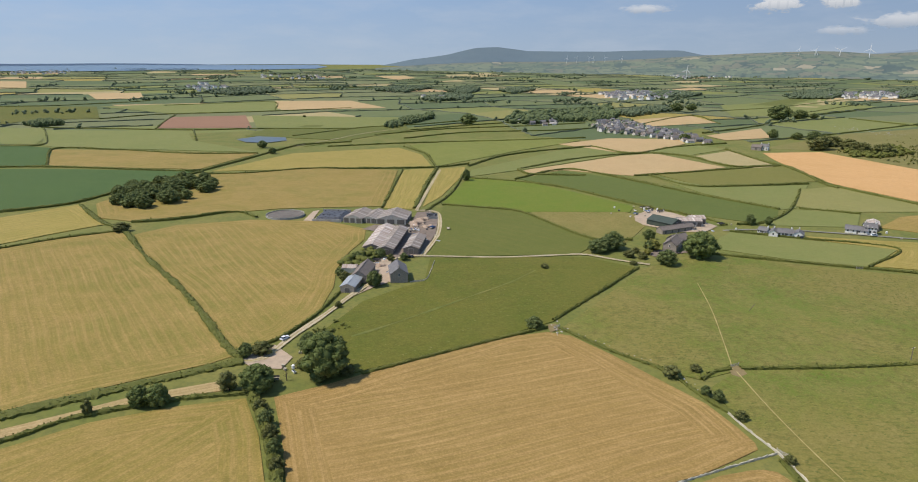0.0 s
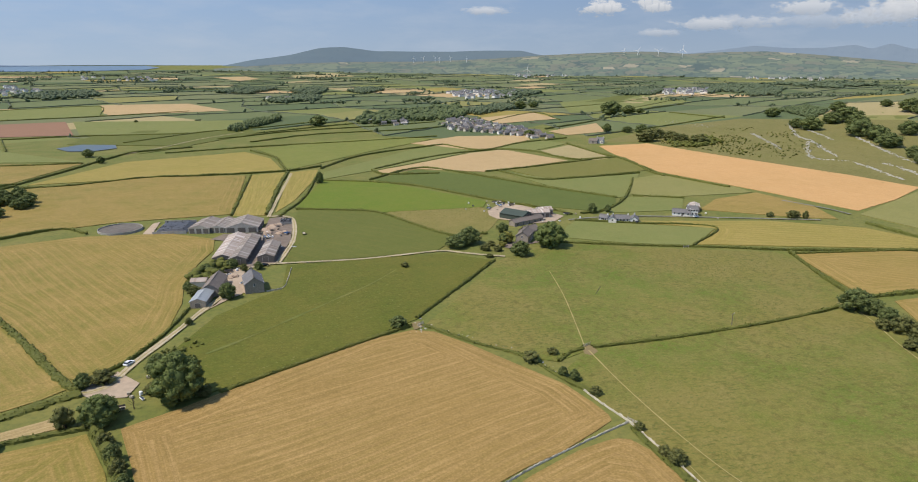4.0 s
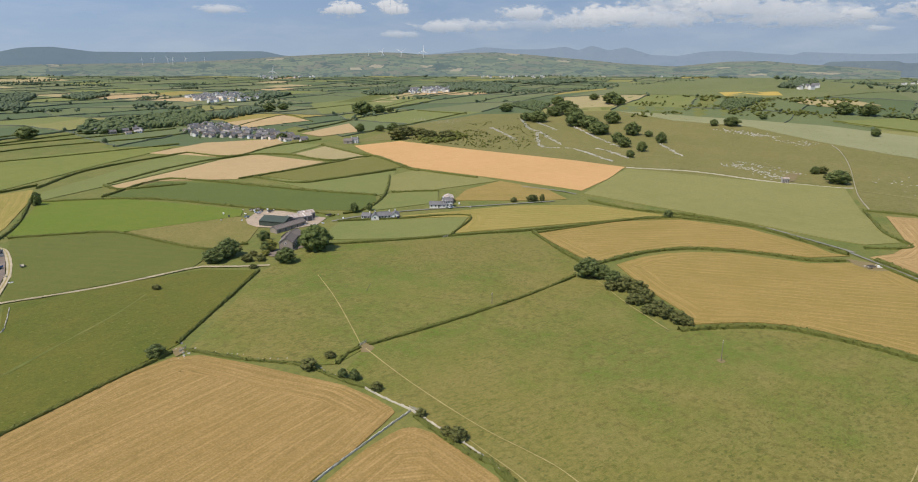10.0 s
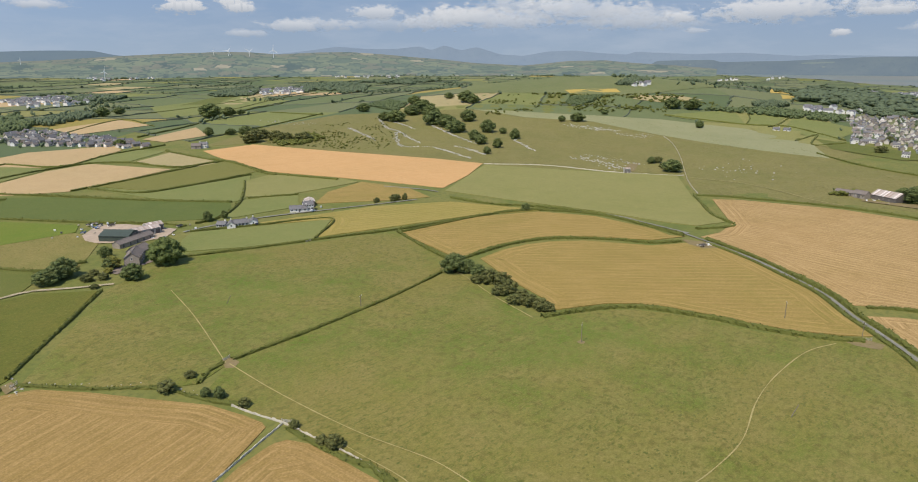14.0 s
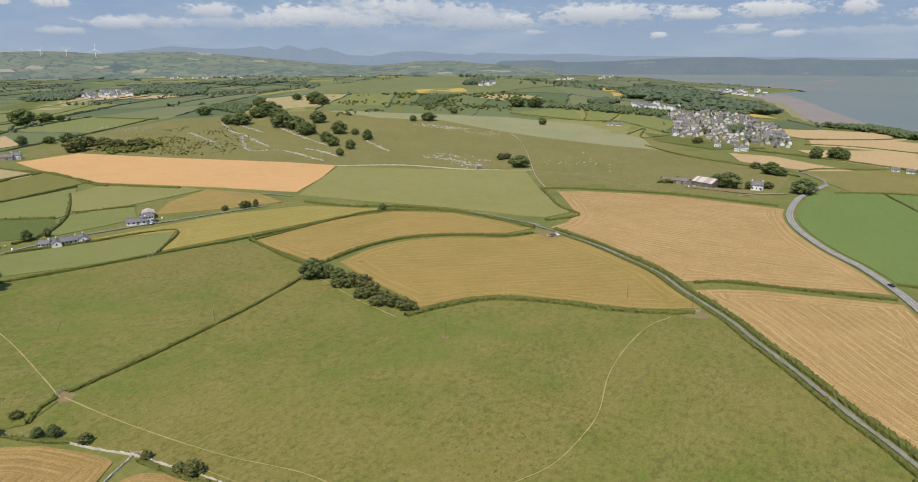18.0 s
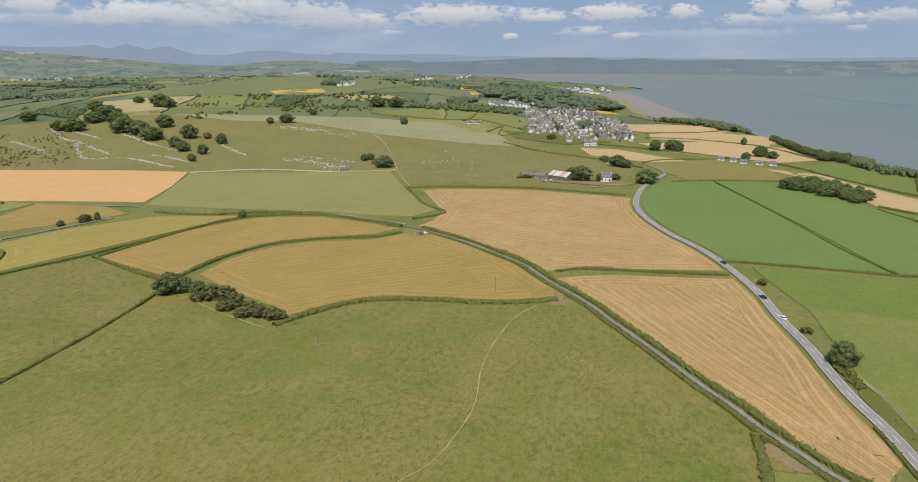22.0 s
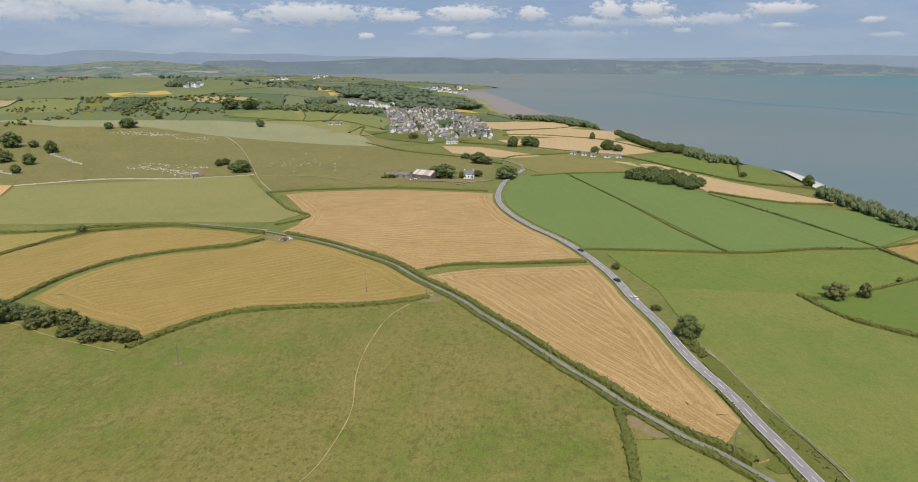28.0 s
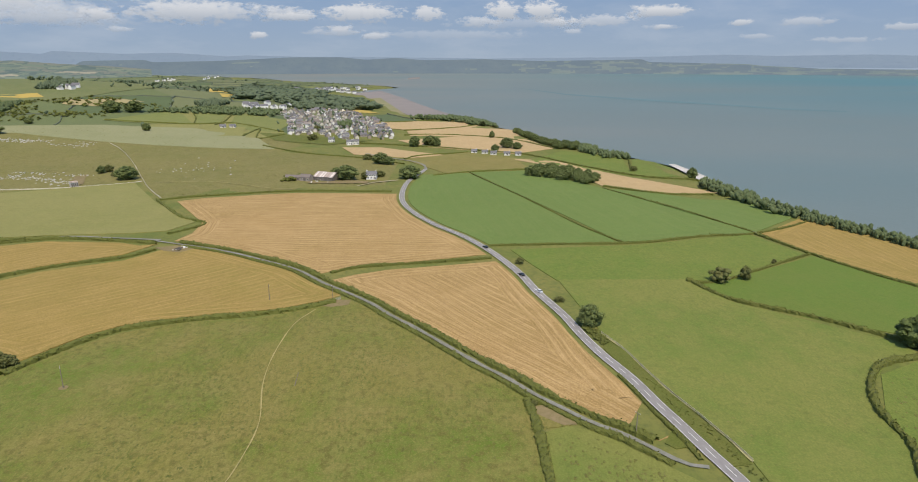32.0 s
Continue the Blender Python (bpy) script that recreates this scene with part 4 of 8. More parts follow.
field("past2", 0, [(1207.7, 428.6), (1234.7, 371), (1081.4, 346.6), (1070.1, 383.4)])
field("past2", 0, [(1223.2, 358.4), (1145.7, 239.3), (969.4, 237.4), (1072, 327.4)])
field("past3", 0, [(1032.4, 362.9), (1057.3, 298.6), (961.3, 276.3), (956.7, 312)])
field("past3", 0, [(1020.4, 286.1), (1007, 234.2), (940.6, 229.9), (948.7, 268.8)])
field("tan", 0, [(1153, 100), (1203, 50), (1209, -69), (1274, -166), (1238, -212), (1079, -260), (991, -276), (1176, -175), (1104, -43), (1068, 45), (1088, 80)])
field("tan", 0, [(1053, 39), (1105, -34), (1198, -156), (1117, -197), (980, -200), (857, -160), (962, -99), (995, -3), (996, 33)])
field("tan", 0, [(944, 48), (990, -57), (935, -139), (835, -159), (802, -105), (883, 13)])
field("tan", 0, [(1216, -214), (1096, -264), (990, -294), (924, -249), (856, -175), (1082, -191)])
field("tan", 0, [(871, 120), (873, 69), (801, -17), (778, 26), (809, 97)])
field("olive", 0, [(769, 33), (822, -47), (765, -100), (687, -106), (647, -22), (696, 1)])
field("tan", 0, [(768, -88), (735, -144), (631, -190), (539, -251), (541, -210), (576, -158), (695, -137)])
field("past4", 0, [(741, -111), (813, -167), (756, -226), (665, -209), (626, -260), (619, -210), (678, -165)])
field("past4", 0, [(738, -234), (766, -294), (692, -293), (618, -257), (658, -209)])
field("gold2", 0, [(2523.1, 850.3), (2344.9, 689.9), (1657.8, 402.1), (1440.7, 450.5)])
field("gold2", 0, [(1401, 286.7), (1511.6, 235.7), (1434, 136), (1381, 106), (1325.7, 207.5)])
field("mown", 0, [(1001.5, 265.2), (979.2, 181.6), (943, 82), (893, 142), (925.5, 221.2)])
field("mown", 0, [(247.7, -70.9), (231.2, -75.8), (213.6, -79.2), (195.1, -83), (184.2, -85.4), (166.7, -89.5), (156.4, -91.3), (155.3, -83.6), (167, -81.3), (180.9, -78.7), (198.4, -75.3), (212.6, -72.6), (233.5, -68.5)])
field("rough", 0, [(190.8, -34.3), (188.6, -39.1), (181, -46.1), (178.3, -42.4), (177.5, -35.4), (182.7, -34)])



def far_fields():
    """The patchwork of the far country: small irregular fields with a hedge along most of their sides and trees in the hedges."""
    rng = np.random.default_rng(17)
    # mostly the covers with haze painted into their colour
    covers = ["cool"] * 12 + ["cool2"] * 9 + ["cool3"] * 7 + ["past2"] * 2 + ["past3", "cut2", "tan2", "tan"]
    big = [p for p in FIELDS if max(math.hypot(*q) for q in p) > 1000]
    c, s = math.cos(0.5), math.sin(0.5)
    knots = {}

    def knot(i, j):
        if (i, j) not in knots:
            u = i * 205 + rng.normal() * 34 + 70 * noise.noise((i * 0.31, j * 0.31, 4.0))
            v = j * 150 + rng.normal() * 26 + 60 * noise.noise((i * 0.31, j * 0.31, 9.0))
            knots[i, j] = np.array([u * c - v * s, u * s + v * c])
        return knots[i, j]

    verts, faces, kinds, lines = [], [], [], []
    for i in range(-24, 25):
        for j in range(-32, 33):
            quad = [knot(i, j), knot(i + 1, j), knot(i + 1, j + 1), knot(i, j + 1)]
            x, y = sum(quad) / 4
            r, az = math.hypot(x, y), math.degrees(math.atan2(x, y))
            if not (1080 < r < 4300 and -48 < az < 86) or inside(COAST, np.array(x), np.array(y)) or edge_distance(COAST, np.array(x), np.array(y)) < 130:
                continue
            base, k = len(verts), np.linspace(0, 1, 5)
            for b in k:
                for a in k:
                    verts.append((quad[0] * (1 - a) + quad[1] * a) * (1 - b) + (quad[3] * (1 - a) + quad[2] * a) * b)
            pick = covers[int(rng.integers(len(covers)))]
            for b in range(4):
                for a in range(4):
                    q = base + 5 * b + a
                    faces.append((q, q + 1, q + 6, q + 5))
                    kinds.append(pick)
            for a, b in ((0, 1), (0, 3)):
                if rng.random() < 0.74:
                    lines.append((quad[a], quad[b]))
    v = np.array(verts)
    z = height(v[:, 0], v[:, 1]) - 0.25 - 0.0003 * np.hypot(v[:, 0], v[:, 1])
    names = sorted(set(kinds))
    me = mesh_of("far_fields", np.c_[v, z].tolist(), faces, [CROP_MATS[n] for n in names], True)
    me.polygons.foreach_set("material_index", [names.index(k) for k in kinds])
    layer = me.uv_layers.new(name="rows")
    at = np.array([v[l.vertex_index] for l in me.loops])
    layer.data.foreach_set("uv", at.ravel())
    tagged(new("far_fields", me), "far patchwork of small green and tan fields", "fields", kind="stuff")
    hv, hf, trees = [], [], []
    for a, b in lines:
        long = np.linalg.norm(b - a)
        m = max(2, int(long / 14))
        d = (b - a) / long
        n = np.array([-d[1], d[0]])
        k = np.linspace(0, 1, m + 1)
        q = a + (b - a) * k[:, None] + n * (rng.normal(size=m + 1) * 2.0)[:, None]
        w, h = rng.uniform(0.7, 1.3, m + 1), rng.uniform(0.5, 2.0, m + 1)
        zz, base = height(q[:, 0], q[:, 1]) - 1.0, len(hv)
        for i in range(m + 1):
            hv += [(*(q[i] - n * w[i]), zz[i]), (*(q[i] - n * w[i] * 0.6), zz[i] + h[i] + 1), (*(q[i] + n * w[i] * 0.6), zz[i] + h[i] * 0.9 + 1), (*(q[i] + n * w[i]), zz[i])]
        taken = np.zeros(m + 1, bool)
        for p in big:
            taken |= inside(p, q[:, 0], q[:, 1])
        hf += [(base + 4 * i + j, base + 4 * i + j + 1, base + 4 * i + j + 5, base + 4 * i + j + 4) for i in range(m) for j in range(3) if not (taken[i] or taken[i + 1])]
        for _ in range(int(rng.choice([0, 0, 0, 1, 1, 2, 5]))):
            at = rng.random()
            p = a + (b - a) * at + rng.normal(size=2) * 3
            h = rng.uniform(3.5, 8)
            if taken[int(at * m)]:
                continue
            trees.append((p[0], p[1], h * rng.uniform(0.9, 1.5), h))
    tagged(new("far_hedges", mesh_of("far_hedges", hv, hf, M_HAZED_HEDGE)), "dark hedges between the far fields", "hedges", kind="stuff")
    return trees


HEDGE_TREES = far_fields()

# ---- roads ----


def dashes(pts, off, wide, long, gap, parent, first=0.0):
    q, d, s = along(pts, 1.0)
    at, n = first, 0
    while at + long < s[-1] and n < 160:
        i, j = int(np.searchsorted(s, at)), int(np.searchsorted(s, at + long))
        a, b = q[i], q[min(j, len(q) - 1)]
        side = np.array([-d[i, 1], d[i, 0]])
        bm = bmesh.new()
        vs = []
        for p, k in ((a, -1), (b, -1), (b, 1), (a, 1)):
            x, y = p + side * (off + k * wide / 2)
            vs.append(bm.verts.new((x, y, z_at(x, y) + 0.36)))
        fc = bm.faces.new(vs)
        if fc.normal.z < 0:
            fc.normal_flip()
        part("road_marking", bm, M_PAINT, parent)
        at, n = at + long + gap, n + 1


def road(wide, pts):
    ob = tagged(ribbon("road", pts, wide, M_TARMAC, 0.26, 5.0), "grey tarmac main road with white markings", "road", kind="structure")
    if len(pts) > 8:
        dashes(pts, 0.0, 0.2, 5.0, 4.0, ob)
    for k in (-1, 1):
        q, d, s = along(pts, 5.0)
        e = q + np.stack([-d[:, 1], d[:, 0]], 1) * k * (wide / 2 - 0.25)
        line = ribbon("edge_line", e.tolist(), 0.16, M_PAINT, 0.31, 5.0)
        line.parent = ob


def lane(wide, pts):
    tagged(ribbon("lane", pts, wide, M_LANE, 0.22, 5.0, 0.4), "narrow grey country lane between hedges", "lane", kind="structure")


def track(wide, pts):
    """A farm track: two pale wheel ruts with a strip of dry grass between."""
    ob = tagged(ribbon("track", pts, wide, M_PATH, 0.2, 4.0, 0.5), "pale worn farm track with two wheel ruts", "track", kind="structure")
    q, d, s = along(pts, 4.0)
    for k in (-1, 1):
        e = q + np.stack([-d[:, 1], d[:, 0]], 1) * k * wide * 0.28
        rut = ribbon("wheel_rut", e.tolist(), wide * 0.36, M_TRACK, 0.26, 4.0, 0.25)
        rut.parent = ob


def path(wide, pts):
    tagged(ribbon("path", pts, wide, M_PATH, 0.24, 4.0, 0.15), "thin cattle path worn through the pasture", "path", kind="structure")


path(0.4, [(239.3, 243), (238.9, 225.3), (226.9, 194.1), (217.3, 161.4)])
road(4.5, ROAD)
lane(3.0, [(692, 6), (726, 10), (754, 25), (789, 62), (819, 83)])
lane(1.9, LANE)
lane(2.2, [(406, 174.8), (412, 205), (417, 244), (398, 289)])
track(2.8, [(-85.2, 221.2), (-77.5, 224.1), (-71.6, 244.4), (-62.4, 270.2), (-55.6, 292.5), (-47.3, 314.4)])
track(2.4, [(-41.7, 352.4), (-32.7, 357.6), (-19.1, 358.5), (22, 358.2), (65.9, 365.5), (70.9, 364.6)])
track(3.0, [(-25.4, 360.2), (-18.5, 408.5), (-20, 461), (-27, 476), (-38, 476)])
track(2.6, [(-38, 476), (-33, 577), (-28, 672)])
track(2.4, [(71.1, 365.6), (89.3, 354.1), (104.1, 346.8)])
path(0.42, [(120.2, 315), (114, 278.2), (105.1, 238.8), (100.4, 219.4)])
path(0.38, [(101.1, 217.6), (101.7, 189.9), (103.7, 163.2), (106.5, 141.5), (110, 126.3), (112, 115.7), (111.9, 104), (111, 92.6)])
path(0.35, [(98.7, 143.1), (99.3, 132.3), (100.3, 117.7), (98.6, 104.1)])
path(0.38, [(280.9, 54.7), (263.8, 61.1), (234.6, 63), (210.2, 61.3), (185, 56.2), (165.6, 56.3), (150, 58.6), (138.3, 64.2), (127.1, 68.9)])
tagged(ribbon("ditch", [(-47.3, 244.9), (-36.4, 254.3), (-22.3, 267.8), (1.4, 292.1), (22.6, 313.8), (38.4, 334.5)], 1.1, M_LAND, 0.2, 4.0, 0.6), "shallow grassy ditch across the pasture", "ditch", kind="structure")
path(0.9, [(615.6, 272.8), (617.8, 248.7), (620.9, 218.1), (607, 183.4), (585, 149.1), (577.3, 123.7)])
path(0.8, [(687, 406.5), (660.4, 373.1), (649.5, 351.4), (648.5, 344.7)])
track(2.4, [(-228, 838), (-196, 908), (-161, 1002), (-114, 1073)])
lane(2.6, [(392, 399), (391, 411), (388, 424), (376, 455)])
lane(2.4, [(356, 388), (295, 407), (234, 425), (196, 428), (175, 425)])
track(2.4, [(591, 69), (609, 55), (622, 33)])

# ---- hedges, walls and fences ----


def leaf_cards(rng, centres, size, spread):
    """Small bent leaf sprays at the given places: vertices and faces."""
    m = len(centres)
    a = rng.normal(size=(m, 3))
    a /= np.linalg.norm(a, axis=1)[:, None]
    b = np.cross(a, rng.normal(size=(m, 3)))
    b /= np.linalg.norm(b, axis=1)[:, None]
    s = size * rng.uniform(0.6, 1.3, (m, 1))
    c = centres + rng.normal(size=(m, 3)) * spread
    quad = np.stack([c - a * s, c + b * s * 0.6, c + a * s, c - b * s * 0.6], 1).reshape(-1, 3)
    return quad, [(4 * i, 4 * i + 1, 4 * i + 2, 4 * i + 3) for i in range(m)]


def hedge(wide, high, pts):
    near = min(math.hypot(*p) for p in pts)
    step = 1.1 if near < 420 else 2.4 if near < 900 else 7.0
    q, d, s = along(pts, step)
    rng = np.random.default_rng(int(abs(pts[0][0] * 7 + pts[0][1])) + 5)
    n = np.stack([-d[:, 1], d[:, 0]], 1)
    size = 0.42 + 0.75 * np.array([0.5 + 0.5 * noise.noise((a * 0.05, b * 0.05, 1.0)) + 0.35 * noise.noise((a * 0.3, b * 0.3, 2.0)) for a, b in q])
    ring = []
    for ang in np.linspace(0, math.pi, 7):
        w = size * wide * 0.68 * math.cos(ang) + rng.normal(size=len(q)) * 0.09 * wide
        h = size * high * 0.9 * (0.15 + 0.95 * math.sin(ang) ** 0.7) * (1 if 0 < ang < math.pi else 0.0) + rng.normal(size=len(q)) * 0.09 * high
        e = q + n * w[:, None]
        ring.append(np.c_[e, height(e[:, 0], e[:, 1]) + h - (0.5 if ang in (0.0, math.pi) else 0)])
    v = np.stack(ring, 1).reshape(-1, 3)
    f = [(7 * i + j, 7 * i + j + 1, 7 * i + j + 8, 7 * i + j + 7) for i in range(len(q) - 1) for j in range(6)]
    per = 5 if near < 420 else 3 if near < 900 else 1
    pick = rng.integers(0, len(v), len(q) * per)
    lv, lf = leaf_cards(rng, v[pick], 0.42 if near < 420 else 0.7 if near < 900 else 1.1, 0.22)
    f += [tuple(k + len(v) for k in face) for face in lf]
    me = mesh_of("hedge", np.vstack([v, lv]).tolist(), f, M_HEDGE)
    words = "tall bushy hedge along a field edge" if high > 1.9 else "low dark-green hedge between fields"
    tagged(new("hedge", me), words, "hedge", "field hedges")


hedge(3.0, 1.2, BANK)
hedge(1.6, 1.5, [(-301.3, 328.7), (-274, 358), (-253, 381), (-227, 401)])
hedge(4.5, 1.0, [(-166.4, 167.4), (-148.8, 180.4), (-132.7, 191.2), (-112.9, 203.6), (-91, 217.6), (-84.6, 221.4)])
hedge(2.2, 1.2, [(-156.3, 155.3), (-139.1, 166.6), (-124.4, 180.5), (-97.6, 192.5), (-75.5, 197.4)])
hedge(3.0, 3.0, [(-72.2, 194.8), (-64.3, 180.6), (-57.2, 164.5), (-52, 152.3), (-45.4, 133.2)])
hedge(1.2, 1.2, [(-85.9, 231.5), (-76.1, 242.9), (-67.2, 268), (-62.1, 296.6)])
hedge(1.6, 1.3, [(-37.8, 212.4), (-7.9, 231.3), (18.4, 247.1), (35.6, 257.3)])
hedge(1.4, 1.3, [(39, 264.6), (61.4, 294.4), (95.9, 340.4)])
hedge(1.8, 0.9, [(40.9, 256.6), (58.9, 233.9), (74, 219), (82.8, 197.9), (89.2, 186.1)])
hedge(2.6, 1.0, [(92, 162.8), (94.6, 137.3), (97.7, 127.4), (96.8, 115.6)])
hedge(1.6, 1.4, [(103.6, 220.3), (135.8, 221.5), (170.9, 225.1), (203.8, 229.9), (234.7, 237.1)])
hedge(1.6, 1.4, [(85.8, 211.2), (93.4, 217.6), (99.5, 219.8)])
hedge(2.2, 2.0, [(275.7, 320), (262, 280.7), (254.8, 252.7)])
hedge(1.6, 1.4, [(145, 370.1), (190.9, 353.3), (238.2, 338.7), (280.9, 323.6), (337, 312), (362, 307), (414, 279)])
hedge(1.4, 1.4, [(179, 423), (219, 406), (267, 384), (226.6, 345.3)])
hedge(2.4, 1.8, [(260.6, 245.3), (276.8, 246.1), (297.8, 245.6), (315.8, 241.3), (331.2, 234.5), (346.9, 218.5), (358.8, 200.4), (367.7, 181.3), (383.6, 169.3)])
hedge(2.8, 2.0, [(220.6, 158.6), (227.9, 155.9), (238.9, 150.8), (251.1, 143.2), (261, 134), (266.5, 122.5), (272, 103.6), (275, 85.2), (279.6, 68.7), (284.4, 57.3), (290.7, 46.8)])
hedge(1.8, 1.6, [(273, 316.8), (346, 309), (386, 297), (411, 250), (405, 201), (396.1, 174.1)])
hedge(2.4, 2.0, [(381, 373), (385, 331), (406, 289), (413, 242), (407, 211), (398.9, 175.4)])
hedge(2.6, 1.9, beside(LANE, 3.4)[2:-2])
hedge(2.0, 1.3, beside(LANE, -3.0)[3:-1])
hedge(2.0, 1.6, [(334.4, 55.6), (344, 39.2), (350.5, 1.3), (357.3, -34.3)])
hedge(2.0, 1.6, [(533, 228), (472, 187), (449, 161), (421, 176)])
hedge(1.6, 1.5, [(534, 226), (550, 194), (568, 121), (562, 36)])
hedge(1.6, 1.3, [(383.4, -35.2), (384.9, -81.5), (385.5, -130.2), (399.3, -177.4), (405, -215), (434, -266), (498, -332)])
hedge(1.2, 1.0, [(668, -39), (523, -79), (431.9, -103.2), (387.6, -120.3)])
hedge(1.2, 1.0, [(566, -155), (478, -192), (407, -216)])
hedge(1.8, 1.4, [(404, -215), (358, -226.1), (323.1, -236.9), (299.6, -248.3), (270.5, -269.5)])
hedge(1.4, 1.2, [(358, -226.1), (330.9, -182.1), (310.9, -150.1), (311.1, -134.6)])
hedge(2.2, 1.8, [(313.6, -134), (285.4, -144.6), (260.2, -173.1), (231.5, -197), (210.8, -211.5)])
hedge(2.6, 2.4, [(225.1, -228.8), (220.4, -188.6), (214.8, -170), (201.5, -157), (183.9, -147.4), (163.8, -143.6), (147.7, -135.9), (125.2, -126)])
hedge(2.6, 1.6, [(194.8, -31.4), (186.5, -32.1), (176.7, -32.6), (164.6, -32.1), (153.8, -31.9), (142.4, -31.8)])
hedge(1.3, 0.9, [(211.5, -68.1), (198.8, -70.5), (186.1, -72.3), (176.4, -74.5), (167, -76.2), (158.6, -77.2)])
hedge(2.2, 1.8, [(-338, 449), (-321, 462), (-303, 484), (-293, 535), (-277, 600), (-265, 635)])
hedge(2.2, 1.8, [(-527, 632), (-430, 648), (-292, 635), (-268, 642)])
hedge(2.2, 1.8, [(-433, 652), (-506, 785), (-427, 779), (-332, 757), (-251, 768)])
hedge(2.2, 1.8, [(-267, 639), (-250, 721), (-228, 838), (-211, 866), (-161, 899)])
hedge(2.2, 1.8, [(-260, 622), (-219, 630), (-164, 665), (-109, 672), (-36, 688), (2, 716)])
hedge(2.0, 1.8, [(-67, 668), (-66, 569), (-65, 484)])
hedge(3.0, 1.6, [(-32, 680), (-37, 595), (-40, 484)])
hedge(2.2, 1.8, [(2, 700), (38, 776), (77, 819), (118, 848), (170, 877)])
hedge(2.2, 1.8, [(-84, 858), (-52, 796), (-40, 734), (-32, 684)])
hedge(2.0, 1.8, [(-150, 446), (-172, 462), (-204, 436), (-230, 425)])
hedge(1.8, 1.6, [(2, 624), (47, 608), (88, 580), (135, 511), (171, 466), (184, 441)])
hedge(2.2, 1.8, [(48, 621), (89, 675), (118, 684), (154, 635), (198, 558), (245, 493)])
hedge(2.2, 1.8, [(55, 680), (68, 651), (121, 647)])
hedge(2.2, 1.8, [(170, 877), (210, 815), (277, 867), (362, 903)])
hedge(2.2, 1.8, [(59, 688), (128, 763), (193, 804), (239, 814), (274, 785), (295, 714), (347, 713)])
hedge(2.2, 1.8, [(172, 650), (222, 667), (288, 694), (353, 713), (341, 615), (341, 584)])
hedge(2.2, 1.8, [(187, 651), (210, 593), (254, 594), (326, 608)])
hedge(2.4, 2.0, [(340, 847), (344, 751), (352, 709), (347, 627), (346, 585), (368, 515)])
hedge(2.0, 1.8, [(192, 442), (216, 450), (248, 485), (280, 536), (302, 576)])
hedge(2.0, 1.8, [(263, 498), (300, 479)])
hedge(1.8, 1.6, [(-19, 498), (33, 482), (46, 469)])
hedge(1.8, 1.6, [(46, 469), (81.1, 400.8), (107.1, 398.9)])
hedge(1.8, 1.6, [(-4, 638), (-13, 545), (-26, 493), (-30, 476)])
hedge(2.0, 1.6, [(-589, 804), (-545, 818), (-592, 903), (-675, 1026)])
hedge(2.0, 1.6, [(-691, 1044), (-563, 1037), (-437, 1029), (-352, 1057), (-191, 1069)])
hedge(2.0, 1.6, [(-504, 1042), (-561, 1208), (-596, 1326)])
hedge(2.0, 1.6, [(-437, 1029), (-373, 885)])
hedge(2.0, 1.6, [(-1038, 1441), (-944, 1500), (-836, 1698), (-873, 1844)])
hedge(2.0, 1.6, [(-689, 1211), (-624, 1335), (-437, 1437), (-271, 1526)])
hedge(2.0, 1.6, [(-259, 959), (-175, 1089), (-80, 1149), (3, 1218)])
hedge(2.0, 1.6, [(-183, 845), (-79, 896), (53, 932), (178, 969)])
hedge(2.0, 1.6, [(-92, 948), (2, 1029), (156, 1063), (265, 1121)])
hedge(2.0, 1.6, [(-141, 988), (-36, 1075), (104, 1121), (212, 1166)])
hedge(2.0, 1.6, [(-93, 1057), (3, 1129), (110, 1195)])
hedge(2.0, 1.6, [(255, 1079), (450, 1316), (448, 1154)])
hedge(2.2, 2.0, [(369, 1016), (508, 1127), (731, 1360), (909, 1497)])
hedge(2.0, 1.6, [(562, 1457), (781, 1618), (1166, 1960)])
hedge(2.0, 1.6, [(717, 1404), (1043, 1722), (1289.4, 1892)])
hedge(2.0, 1.6, [(732, 1256), (737.1, 1069)])
hedge(2.0, 1.6, [(452, 941), (564, 991), (756.5, 1098.8)])
hedge(2.0, 1.6, [(-726, 1558), (-515, 1699), (-433, 1469)])
hedge(2.0, 1.6, [(-1540, 2153), (-1274, 2196), (-1156, 2361)])
hedge(2.0, 1.6, [(-652, 2301), (-368, 2324), (-103, 2419)])
hedge(2.4, 2.0, [(1048.6, 514.4), (1051.5, 441.5), (1060.9, 377.5), (1081.4, 346.6), (1084.6, 315), (1013, 228.3)])
hedge(2.0, 1.6, [(1214.4, 438.2), (1126.3, 400), (1064.7, 382)])
hedge(2.0, 1.6, [(1194.3, 358.5), (1105.4, 345.9), (1062.9, 348.1)])
hedge(2.2, 1.8, [(961.3, 276.3), (1036.6, 270.5), (943.2, 250.4), (986, 221.8)])
hedge(2.0, 1.6, [(1162, 100), (1194, 39), (1313, -99), (1238, -218), (1115, -268)])
hedge(2.0, 1.6, [(1060, 44), (1104, -43), (1208, -146), (1117, -197), (972, -203)])
hedge(2.0, 1.6, [(1003, 42), (1007, -21), (953, -107), (846, -158)])
hedge(2.2, 1.8, [(917, 121), (883, 13), (827, -70), (791, -118), (690, -168), (619, -216), (601, -291)])
